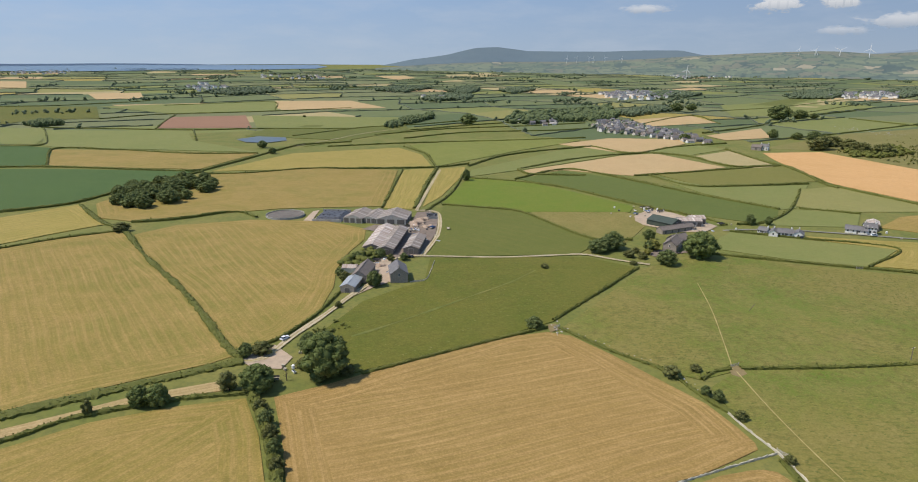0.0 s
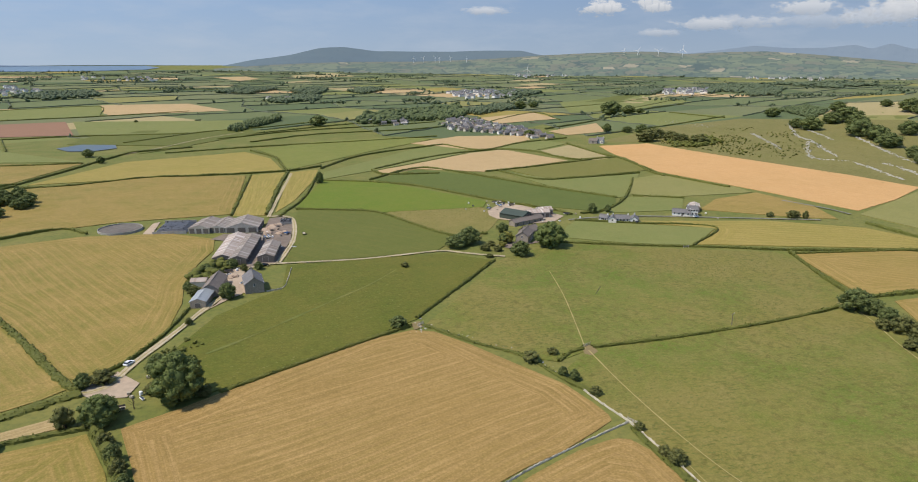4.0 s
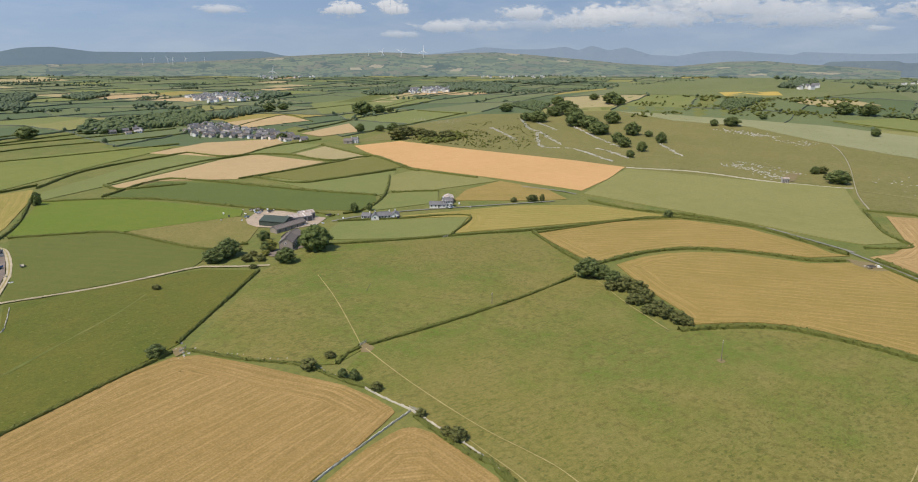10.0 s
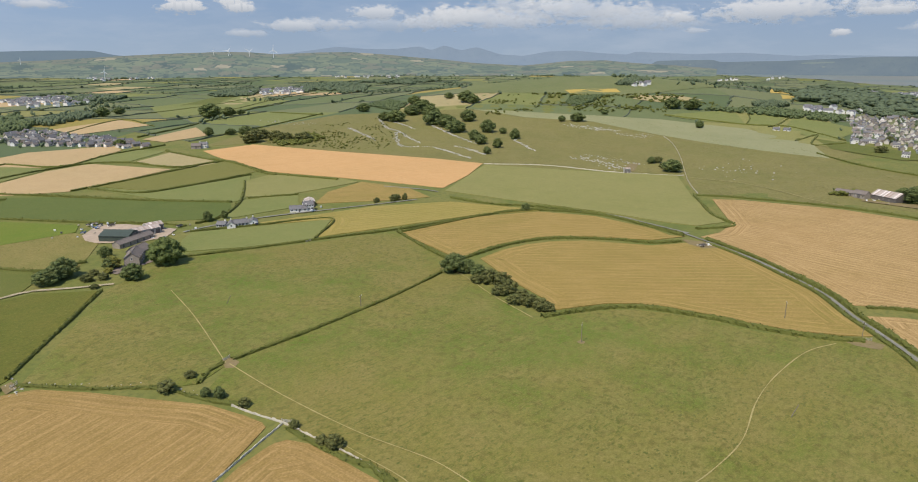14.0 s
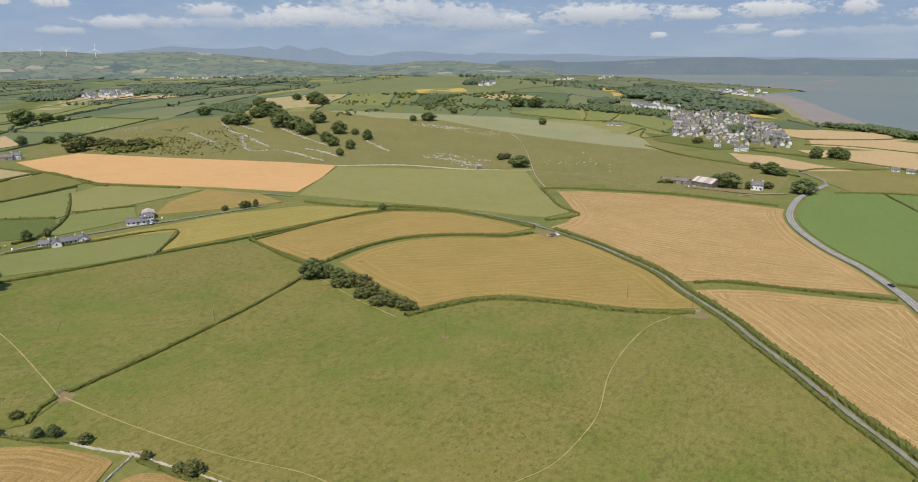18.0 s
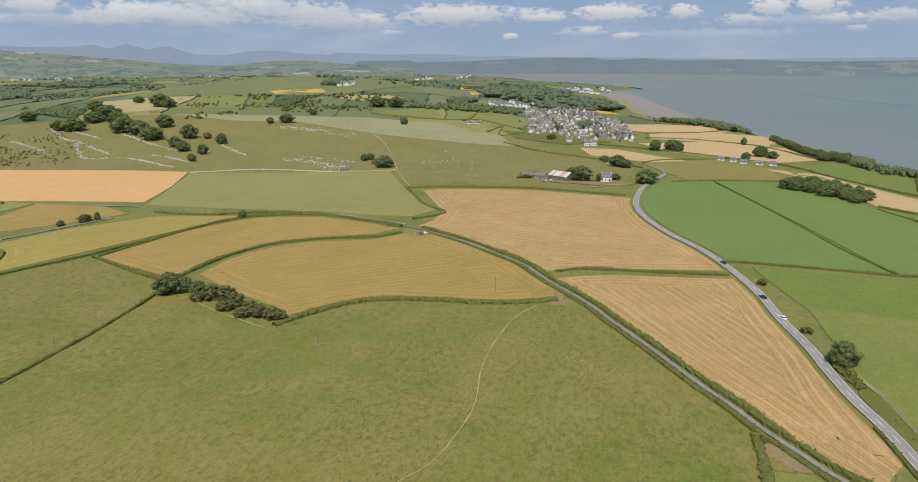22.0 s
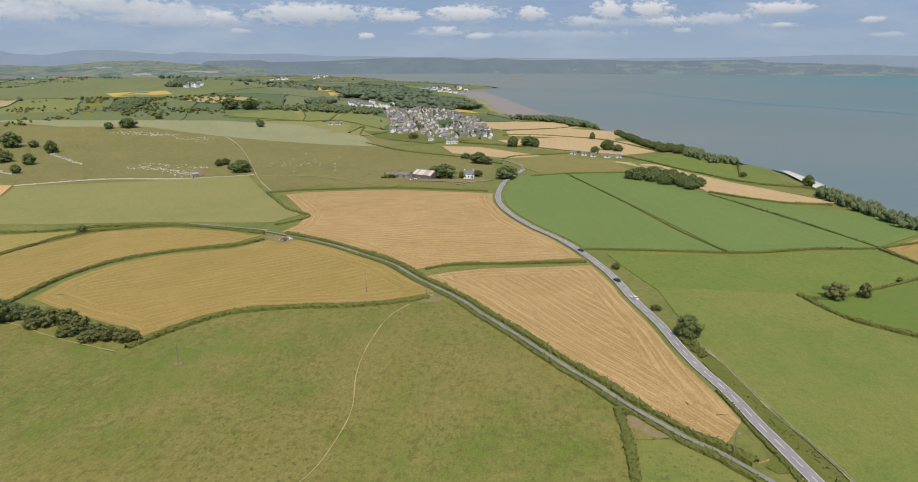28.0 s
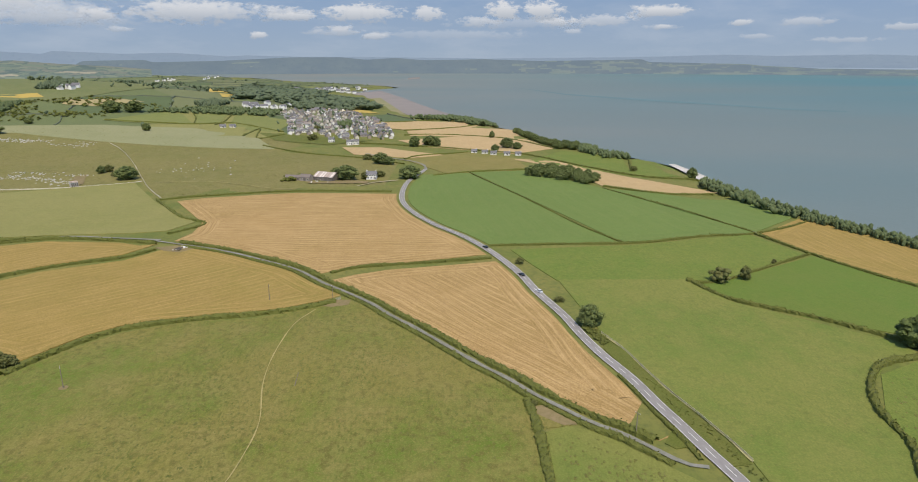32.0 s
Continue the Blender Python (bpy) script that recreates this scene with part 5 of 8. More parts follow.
hedge(2.0, 1.6, [(648, -2), (668, -39), (683, -106), (691, -136)])
hedge(2.0, 1.6, [(769, 33), (798, 12), (822, -47)])
hedge(1.6, 1.4, [(747, -232), (658, -209)])
hedge(2.0, 1.6, [(576, -158), (539, -199), (532, -242)])
hedge(2.0, 1.6, [(876, 226), (818, 160), (779, 83), (731, 31)])


def stone_wall(pts):
    near = min(math.hypot(*p) for p in pts)
    q, d, s = along(pts, 0.9 if near < 400 else 2.5)
    rng = np.random.default_rng(int(abs(pts[0][0] * 3 + pts[0][1])) + 11)
    n = np.stack([-d[:, 1], d[:, 0]], 1)
    ring = []
    for w, h in ((-0.24, -0.4), (-0.18, 0.36), (-0.03, 0.46), (0.16, 0.38), (0.24, -0.4)):
        e = q + n * (w * (1.0 if near < 400 else 0.9) + rng.normal(size=len(q)) * 0.05)[:, None]
        ring.append(np.c_[e, height(e[:, 0], e[:, 1]) + h + rng.normal(size=len(q)) * (0.16 if h > 0 else 0)])
    v = np.stack(ring, 1).reshape(-1, 3)
    f = [(5 * i + j, 5 * i + j + 1, 5 * i + j + 6, 5 * i + j + 5) for i in range(len(q) - 1) for j in range(4)]
    tagged(new("stone_wall", mesh_of("stone_wall", v.tolist(), f, M_STONE)), "grey dry-stone wall, uneven along its top", "wall", "dry-stone walls")


def fence(pts):
    q, d, s = along(pts, 4.0)
    ob = tagged(new("fence"), "weathered wooden post and rail fence by the road", "fence")
    for (x, y) in q:
        bm = bmesh.new()
        bmesh.ops.create_cube(bm, size=1.0, matrix=Matrix.Translation((x, y, z_at(x, y) + 0.55)) @ Matrix.Diagonal((0.12, 0.12, 1.3, 1)))
        part("post", bm, M_WOOD, ob)
    for h in (0.55, 1.0):
        e = q.tolist()
        v, f = [], []
        for i, (x, y) in enumerate(e):
            z = z_at(x, y) + h
            nx, ny = -d[i, 1] * 0.06, d[i, 0] * 0.06
            v += [(x - nx, y - ny, z - 0.06), (x + nx, y + ny, z - 0.06), (x + nx, y + ny, z + 0.06), (x - nx, y - ny, z + 0.06)]
        for i in range(len(e) - 1):
            a = 4 * i
            f += [(a + j, a + (j + 1) % 4, a + 4 + (j + 1) % 4, a + 4 + j) for j in range(4)]
        rail = new("rail", mesh_of("rail", v, f, M_WOOD))
        rail.parent = ob


stone_wall([(86.4, 190), (88.7, 180.1), (92.8, 166.4)])
stone_wall([(92.8, 166.4), (95.1, 151.4), (97.2, 135.3), (97.3, 120.1), (95.3, 108.9)])
stone_wall([(92.8, 166.3), (77.2, 159.9), (56.2, 150.6), (44.5, 144.3), (33.7, 137.7)])
stone_wall([(535, 472), (575, 413), (587, 347), (609, 295), (623, 279)])
stone_wall([(864.4, 421.7), (832.4, 395.9), (786.6, 366), (726.2, 331.2), (660.5, 296.6), (599.9, 264.4), (568.1, 245.3), (542.3, 228.7)])
stone_wall([(1547.2, 362.8), (2547.3, 660.3)])
tagged(ribbon("dry_grass_strip", [(248.8, -71.1), (232.3, -76.1), (213.8, -79.2), (195.3, -83), (185.2, -85.8), (167.6, -90), (157.4, -91.8)], 0.7, M_STRAW, 0.3, 3.0, 0.5), "pale dry grass along the roadside fence", "verge", kind="structure")
fence([(248.8, -71.1), (232.3, -76.1), (213.8, -79.2), (195.3, -83), (185.2, -85.8), (167.6, -90), (157.4, -91.8)])
stone_wall([(-17.9, 349.1), (-19.2, 330), (-21, 317.2), (-28.9, 313.4)])

# ---- trees ----
def crown_mesh(name, rng, lobes, sprays, size, mat, flat=0.8, fine=2):
    """A crown of unit width and height: uneven leafy lobes and many small sprays, with gaps between."""
    v, f = [], []
    base = bmesh.new()
    bmesh.ops.create_icosphere(base, subdivisions=fine, radius=1.0)
    ball = np.array([p.co[:] for p in base.verts])
    tris = [tuple(p.index for p in t.verts) for t in base.faces]
    base.free()
    cards = []
    for k in range(lobes + 1):
        # the first lobe is the core, the others lie over it in a spiral
        up = (k - 0.5) / lobes
        a = k * 2.4 + rng.uniform(-0.4, 0.4)
        reach = 0.34 * math.sqrt(max(0.03, 1 - (2 * up - 0.9) ** 2)) * rng.uniform(0.72, 1.1)
        c = np.array([math.cos(a) * reach, math.sin(a) * reach, 0.2 + 0.62 * up]) if k else np.array([0, 0, 0.48])
        r = rng.uniform(0.55, 1.0) * 0.52 / lobes ** 0.42 if k else 0.29
        j = 1 + 0.6 * np.array([noise.fractal(Vector(p * 2.4) + Vector((k * 3.1, size, k * 1.7)), 0.7, 2.2, 3) for p in ball])
        lobe = c + ball * (r * j)[:, None] * (1, 1, flat if k else 1.0)
        f += [tuple(i + len(v) for i in t) for t in tris]
        v += lobe.tolist()
        d = rng.normal(size=(sprays // (lobes + 1), 3))
        d[:, 2] = np.abs(d[:, 2]) * rng.choice([1, 1, -0.6], len(d))
        d /= np.linalg.norm(d, axis=1)[:, None]
        cards.append(c + d * r * (1.0 + rng.uniform(-0.15, 0.4, (len(d), 1))) * (1, 1, flat))
    q, qf = leaf_cards(rng, np.vstack(cards), size, size * 0.3)
    f += [tuple(i + len(v) for i in t) for t in qf]
    v = np.vstack([np.array(v), q])
    span = np.percentile(v, 99, axis=0) - np.percentile(v, 1, axis=0)
    v[:, :2] = (v[:, :2] - np.median(v[:, :2], axis=0)) / span[:2].max()
    v[:, 2] = 0.04 + (v[:, 2] - np.percentile(v[:, 2], 1)) * 0.96 / span[2]
    return mesh_of(name, v.tolist(), f, mat, True)


def trunk_mesh(rng, bare=False):
    """A tapered trunk with limbs, of unit height."""
    v, f = [], []

    def limb(a, b, ra, rb, sides=6):
        a, b = np.array(a), np.array(b)
        w = (b - a) / np.linalg.norm(b - a)
        u = np.cross(w, (0.3, 0.9, 0.1))
        u /= np.linalg.norm(u)
        t, m = np.cross(w, u), len(v)
        for p, r in ((a, ra), (b, rb)):
            for k in range(sides):
                g = 2 * math.pi * k / sides
                v.append((p + (u * math.cos(g) + t * math.sin(g)) * r).tolist())
        f.extend((m + k, m + (k + 1) % sides, m + sides + (k + 1) % sides, m + sides + k) for k in range(sides))

    limb((0, 0, -0.06), (0.01, 0, 0.2), 0.045, 0.03)
    limb((0.01, 0, 0.2), (0.0, 0.02, 0.5), 0.03, 0.018)
    for k in range(9 if bare else 6):
        a, h = k * 2.3 + rng.uniform(-0.4, 0.4), 0.2 + 0.045 * k
        tip = (math.cos(a) * rng.uniform(0.2, 0.34), math.sin(a) * rng.uniform(0.2, 0.34), h + rng.uniform(0.2, 0.4))
        limb((0, 0.01, h), tip, 0.016, 0.005, 5)
        if bare:
            limb(tip, (tip[0] * 1.3, tip[1] * 1.3, tip[2] + 0.12), 0.005, 0.002, 4)
    return mesh_of("trunk", v, f, M_BARK)


TREE_KINDS = {
    "oak": ("broad leafy green oak with a rounded crown", M_OAK, 64, 8600, 0.017),
    "dark": ("dark green sycamore with a dense crown", M_DARK, 34, 2600, 0.028),
    "bush": ("low bushy hawthorn with olive leaves", M_BUSH, 18, 1100, 0.042),
    "thin": ("sparse wind-bent ash with grey twigs showing", M_BUSH, 14, 1000, 0.028),
    "shrub": ("yellow-green garden shrub beside the farmhouse", M_SHRUB, 18, 1100, 0.042),
    "dead": ("bare dead tree with pale branches", None, 0, 0, 0),
}
TREE_MESHES = {}
for kind, (words, mat, lobes, sprays, size) in TREE_KINDS.items():
    for k in range(3):
        rng = np.random.default_rng(100 + k * 7 + len(kind))
        crown = crown_mesh("crown", rng, lobes + k, sprays, size, mat, 0.8, 2 if kind == "oak" else 1) if mat else None
        TREE_MESHES[kind, k] = (trunk_mesh(rng, kind in ("dead", "thin")), crown)
TREE_COUNT = [0]


def tree(kind, x, y, wide, high):
    k = TREE_COUNT[0] = TREE_COUNT[0] + 1
    trunk, crown = TREE_MESHES[kind, k % 3]
    ob = thing("tree" if kind != "bush" else "bush", x, y, (k * 77) % 360, None, TREE_KINDS[kind][0], "tree" if kind != "bush" else "bush")
    for name, me in (("trunk", trunk), ("crown", crown)):
        if me:
            p = new(name, me)
            p.parent = ob
            drop = 0.08 * high if kind == "bush" and name == "crown" else 0.0
            p.matrix_basis = Matrix.Translation((0, 0, -drop)) @ Matrix.Diagonal((wide * 0.87, wide * 0.87, high * 0.95, 1))


tree("oak", -50.8, 210.9, 18.7, 17.2)
tree("dark", -61.2, 231.2, 9.6, 8.0)
tree("dark", -46.2, 307.1, 9.0, 8.0)
tree("oak", 137.7, 361.7, 19.9, 15.9)
tree("dark", 113.5, 347.1, 12.5, 9.1)
tree("dark", 79.2, 371.5, 14.3, 8.0)
tree("dark", 84.6, 375.2, 13.0, 8.6)
tree("dark", 90.6, 378.4, 14.8, 11.0)
tree("dark", 111.8, 374.9, 8.2, 7.0)
tree("shrub", 113.1, 375.6, 9.7, 7.6)
tree("shrub", 108.5, 367.5, 5.2, 3.4)
tree("bush", 102.5, 371.5, 6.0, 3.2)
tree("dark", 118.5, 402, 8.5, 6.5)
tree("oak", -107.6, 188.4, 7.6, 7.4)
tree("oak", -101.7, 189.1, 8.0, 7.7)
tree("thin", -121.7, 182.5, 4.0, 5.4)
tree("oak", -72.2, 199.7, 13.1, 9.8)
tree("thin", -81.9, 199.5, 8.0, 7.3)
tree("dark", -84.6, 225, 5.8, 6.1)
tree("bush", -79.2, 228, 8.7, 5.7)
tree("dead", -64, 207.2, 5.3, 5.7)
tree("bush", -225, 402, 12.1, 6.7)
tree("dark", 29.7, 257, 8.2, 5.1)
tree("bush", 43.7, 339.3, 5.3, 2.9)
tree("dark", 201, 443, 7.3, 7.9)
tree("dark", 214, 443, 5.5, 6.2)
tree("dark", -0, 611, 9.1, 11.0)
tree("dark", -49.4, 354.6, 6.8, 5.8)
tree("bush", -43, 349.1, 4.7, 4.5)
tree("bush", -62.4, 313.9, 6.2, 5.9)
tree("bush", -63.6, 348.1, 8.1, 4.5)
tree("bush", -57.9, 354.4, 8.2, 5.0)
tree("dark", -67.1, 322.7, 5.1, 4.2)
tree("bush", -59, 277.6, 3.9, 3.1)
tree("dark", -262, 822, 14.3, 9.0)
tree("dark", -234, 771, 10.4, 7.1)
tree("thin", 75.6, 213.8, 7.8, 4.5)
tree("dark", 83.2, 200, 4.0, 3.9)
tree("dark", 86.3, 196.2, 4.4, 4.3)
tree("bush", 89.4, 184.9, 4.7, 3.6)
tree("bush", 93.9, 161.6, 3.6, 3.1)
tree("bush", 94.4, 147.5, 4.6, 3.6)
tree("bush", 96.3, 143.2, 6.4, 4.6)
tree("bush", 86.1, 218.1, 4.7, 3.0)
tree("dark", 240.5, 232.8, 16.1, 10.6)
tree("dark", 244.3, 227.2, 10.6, 7.7)
tree("dark", 243, 217.7, 9.4, 7.0)
tree("bush", 240.2, 206.5, 11.0, 8.3)
tree("bush", 240.9, 199.1, 10.0, 8.3)
tree("bush", 236.7, 190.7, 9.2, 7.2)
tree("bush", 232, 179.4, 9.5, 5.7)
tree("bush", 228.8, 171.2, 9.2, 6.1)
tree("bush", 228.5, 164.4, 9.4, 6.0)
tree("bush", 229.4, 161.4, 6.9, 4.5)
tree("bush", 230, 192.2, 9.6, 5.3)
tree("bush", 235.4, 212, 7.7, 5.0)
tree("bush", 226, 178.3, 9.3, 5.1)
tree("dark", 386, 297, 8.2, 6.0)
tree("bush", 329, 407, 4.9, 3.7)
tree("bush", 342, 400, 10.8, 5.9)
tree("bush", 348, 394, 4.9, 6.7)
tree("bush", 326, 405, 4.9, 3.7)
tree("dark", 804.4, 1027.4, 29.9, 16.4)
tree("dark", 720.7, 833, 35.3, 19.4)
tree("dark", 721.3, 864.1, 25.7, 14.9)
tree("dark", 789.8, 871.6, 32.3, 17.8)
tree("dark", 821.4, 874, 42.9, 23.6)
tree("dark", 782.3, 811.9, 35.1, 19.7)
tree("dark", 729.2, 749.6, 40.3, 22.2)
tree("dark", 722.9, 716.1, 34.6, 19.0)
tree("dark", 692.5, 666.9, 32.7, 18.0)
tree("dark", 780.4, 723.4, 28.3, 18.8)
tree("dark", 722, 629.7, 25.5, 18.6)
tree("dark", 664.2, 603.9, 19.8, 13.4)
tree("dark", 642, 572.6, 19.8, 12.8)
tree("dark", 634, 536, 13.8, 12.6)
tree("dark", 591, 516, 10.8, 9.0)
tree("dark", 702.8, 562.6, 16.6, 14.4)
tree("dark", 728.5, 605.6, 13.1, 8.4)
tree("dark", 922.7, 1008.8, 31.3, 18.1)
tree("dark", 1014.7, 996.7, 23.4, 12.9)
tree("dark", 966, 899.6, 41.0, 22.5)
tree("dark", 953.5, 869.5, 29.5, 16.2)
tree("dark", 871.3, 602.4, 13.6, 9.3)
tree("dark", 889.1, 584.1, 25.4, 14.0)
tree("dark", 974.8, 419.4, 13.6, 11.4)
tree("dark", 667, 338, 9.7, 7.9)
tree("bush", 676, 335, 9.7, 8.0)
tree("dark", 635, 299, 23.3, 12.8)
tree("bush", 649, 315, 9.3, 6.3)
tree("dark", 1126.8, 538.1, 34.3, 18.9)
tree("dark", 1144.1, 508.6, 34.4, 18.9)
tree("dark", 978.9, 589.1, 14.7, 8.1)
tree("dark", 257.4, -68.2, 11.6, 10.0)
tree("bush", 347, -49.6, 5.4, 3.7)
tree("bush", 287, -60.6, 5.2, 2.8)
tree("thin", 311.1, -149.6, 12.6, 8.5)
tree("thin", 314.1, -164.7, 6.8, 7.9)
tree("bush", 340.7, -194.5, 3.7, 2.8)
tree("oak", 230.7, -196.3, 17.7, 13.1)
tree("bush", 192, -33.6, 2.9, 1.9)
tree("dark", 634, 22, 23.5, 13.1)
tree("dark", 630, 84, 24.7, 14.2)
tree("dark", 641, 95, 14.4, 10.2)
tree("bush", 632, 66, 9.4, 7.9)
tree("bush", 644, 52, 10.8, 6.7)
tree("dark", 736, 59, 20.4, 12.8)
tree("dark", 730, 49, 16.2, 8.9)
tree("bush", 769, 76, 12.8, 7.0)
tree("bush", 1037.3, 180.3, 13.5, 9.3)
tree("bush", 938, 171, 17.5, 9.6)
tree("dark", 610, -254, 11.0, 11.8)
tree("dark", 884, 23, 16.3, 14.1)
tree("dark", 894, 1, 24.7, 13.6)
tree("dark", 882, -7, 13.0, 12.6)
tree("dark", 854, -100, 19.0, 13.6)
tree("dark", 841, -112, 15.6, 8.8)
tree("dark", 826, -82, 12.2, 8.8)
tree("dark", 963, -91, 8.9, 10.4)
tree("bush", 658, -211, 8.9, 6.0)
tree("dark", 641, 1262, 31.1, 17.1)
tree("dark", 504, 1476, 25.7, 14.1)
tree("dark", 458, 1434, 33.0, 18.2)
tree("dark", 593, 1244, 50.5, 27.8)
tree("dark", 670, 1265, 18.3, 10.1)
tree("dark", 3, 1147, 33.7, 18.5)
tree("dark", -842, 2012, 15.9, 9.7)
tree("bush", -324, 1294, 7.3, 4.7)
tree("dark", 315, 936, 18.1, 10.0)
tree("dark", 450, 955, 15.5, 13.1)
tree("dark", 477, 939, 17.4, 9.6)
tree("dark", 488, 913, 24.7, 14.5)
tree("bush", 487, 864, 27.3, 15.0)
tree("bush", 491, 830, 26.6, 14.6)
tree("bush", 455, 834, 34.9, 19.2)
tree("bush", 488, 800, 25.8, 14.2)
tree("bush", 509, 788, 25.9, 14.2)
tree("bush", -66.7, 346.4, 6.1, 4.4)
tree("dark", -61.8, 347.3, 8.1, 5.6)
tree("dark", -35.5, 350.9, 5.4, 4.4)
tree("bush", 96.1, 362, 7.8, 4.5)
tree("bush", 103.4, 359, 6.4, 3.9)
tree("bush", 94.9, 347.2, 4.8, 2.6)
tree("bush", -66.6, 185.8, 5.4, 5.3)
tree("dark", -62.4, 177.6, 5.2, 5.6)
tree("bush", -58.9, 170.1, 5.4, 5.8)
tree("dark", -55, 161.4, 5.2, 6.1)
tree("bush", -52.4, 154.7, 5.1, 5.1)
tree("bush", -60.2, 217.6, 6.9, 4.1)
tree("bush", -42.8, 212.5, 6.7, 3.7)


def far_tree_shapes():
    shapes = []
    for k in range(5):
        rng = np.random.default_rng(40 + k)
        me = crown_mesh("far_tree", rng, 2 + k % 2, 9, 0.09, M_HAZED_WOOD, 0.9, 1)
        v = np.array([p.co[:] for p in me.vertices])
        v[:, 2] -= 0.1
        shapes.append((v, np.array([i for p in me.polygons for i in p.vertices]), np.array([len(p.vertices) for p in me.polygons])))
        bpy.data.meshes.remove(me)
    return shapes


FAR_TREES = far_tree_shapes()


def joined_mesh(name, verts, pieces, mat):
    """One mesh out of many copies of a few shapes."""
    corners = np.concatenate([c + base for (c, _), base in pieces])
    totals = np.concatenate([t for (_, t), _ in pieces])
    me = bpy.data.meshes.new(name)
    me.vertices.add(len(verts))
    me.vertices.foreach_set("co", verts.astype(np.float32).ravel())
    me.loops.add(len(corners))
    me.loops.foreach_set("vertex_index", corners.astype(np.int32))
    me.polygons.add(len(totals))
    me.polygons.foreach_set("loop_start", np.r_[0, np.cumsum(totals)[:-1]].astype(np.int32))
    me.materials.append(mat)
    me.update(calc_edges=True)
    return me



def scatter(name, places, words, mat, category="woodland"):
    """Many trees joined: places are x, y, width, height."""
    rng = np.random.default_rng(len(places) + 3)
    v, f, base = [], [], 0
    at = np.array(places)
    level = height(at[:, 0], at[:, 1])
    for k, (x, y, wide, high) in enumerate(places):
        sv, *sf = FAR_TREES[k % 5]
        a = rng.uniform(0, 6.28)
        c, s = math.cos(a), math.sin(a)
        p = np.stack([(sv[:, 0] * c - sv[:, 1] * s) * wide * 1.1 + x, (sv[:, 0] * s + sv[:, 1] * c) * wide * 1.1 + y, sv[:, 2] * high * 1.15 + level[k]], 1)
        v.append(p)
        f.append((sf, base))
        base += len(p)
    return tagged(new(name, joined_mesh(name, np.vstack(v), f, mat)), words, category, kind="stuff")


def wood(high, poly):
    rng = np.random.default_rng(int(abs(poly[0][0] + poly[0][1])) + 21)
    xs, ys = np.array(poly).T
    area = 0.5 * abs(np.dot(xs, np.roll(ys, 1)) - np.dot(ys, np.roll(xs, 1)))
    count = int(min(300, max(14, area / (high * high * 0.25))))
    wide = max(high * 0.8, math.sqrt(area / count) * 1.35)
    places, near = [], min(math.hypot(*p) for p in poly)
    tries = np.stack([rng.uniform(xs.min(), xs.max(), count * 8), rng.uniform(ys.min(), ys.max(), count * 8)], 1)
    for x, y in tries[inside(poly, tries[:, 0], tries[:, 1]) & ~inside(COAST, tries[:, 0], tries[:, 1])]:
        k = rng.uniform(0.7, 1.25)
        places.append((x, y, wide * k, high * rng.uniform(0.75, 1.15)))
        if len(places) == count:
            break
    if places:
        scatter("woodland", places, "dense dark-green broadleaf wood" if high > 7 else "low scrub and thicket", M_HAZED_WOOD if near > 1300 else M_COPSE if high > 4 else M_HEDGE)


wood(8, [(1272, 41), (1231, -26), (1143, -86), (1177, -153), (1240, -161), (1338, -101), (1270, -27)])
wood(6, [(788, -206), (761, -227), (733, -236), (750, -203)])
wood(7, [(913, -221), (798, -208), (769, -197), (810, -188)])
wood(7, [(592, -254), (557, -259), (522, -264), (491, -263), (475, -269), (459, -256), (505, -251), (560, -244)])
wood(5, [(479, -271), (444, -283), (423, -287), (375, -305), (348, -311), (340, -304), (367, -296), (426, -272), (459, -260)])
wood(9, [(1726.4, 545.3), (2802.1, 777), (2738.8, 580.9), (2282.7, 367.3), (1660.3, 273.9), (1593.2, 332.8), (1590.4, 404), (1571.5, 466.3)])
wood(11, [(1574.9, 463.5), (2550.5, 639.4), (1728.5, 329.2), (1851.6, 222.5), (1602, 130), (1444, 124), (1409.4, 220.6), (1433.9, 336.5), (1441.4, 425.6)])
wood(8, [(-143, 1109), (-108, 1234), (-69, 1328), (-65, 1254), (-101, 1149), (-124, 1073)])
wood(8, [(66, 1166), (98, 1328), (203, 1395), (326, 1506), (324, 1378), (288, 1272), (199, 1215), (106, 1147)])
wood(8, [(-124, 1780), (-67, 2000), (21, 1962), (4, 1788), (-87, 1692)])
wood(8, [(-75, 2234), (5, 2530), (47, 2388), (4, 2022)])
wood(8, [(106, 2296), (203, 2485), (245, 2352), (156, 2130)])
wood(8, [(-743, 1078), (-744, 1141), (-685, 1096), (-706, 1052)])
wood(8, [(-303, 2151), (-236, 2464), (-124, 2412), (-182, 2089)])
wood(8, [(-847, 2069), (-798, 2248), (-694, 2304), (-599, 2045), (-685, 1925)])
wood(8, [(968, 2015), (1185, 2303), (1329, 2344), (1174, 2066), (944, 1893)])
wood(8, [(1088, 2113), (1241, 2187), (1048, 1899), (961, 1894)])
wood(8, [(534, 1988), (685, 2260), (740, 2074), (616, 1913)])
wood(8, [(302, 1335), (441, 1533), (451, 1433), (323, 1275)])
wood(8, [(1415, 2251), (1735.2, 2559.3), (1539.2, 2173.9), (1283.3, 1953.9)])
wood(8, [(2169, 3853), (2720, 4430), (2512, 3916), (1967, 3283)])
wood(8, [(163, 1185), (239, 1317), (311, 1324), (263, 1206)])
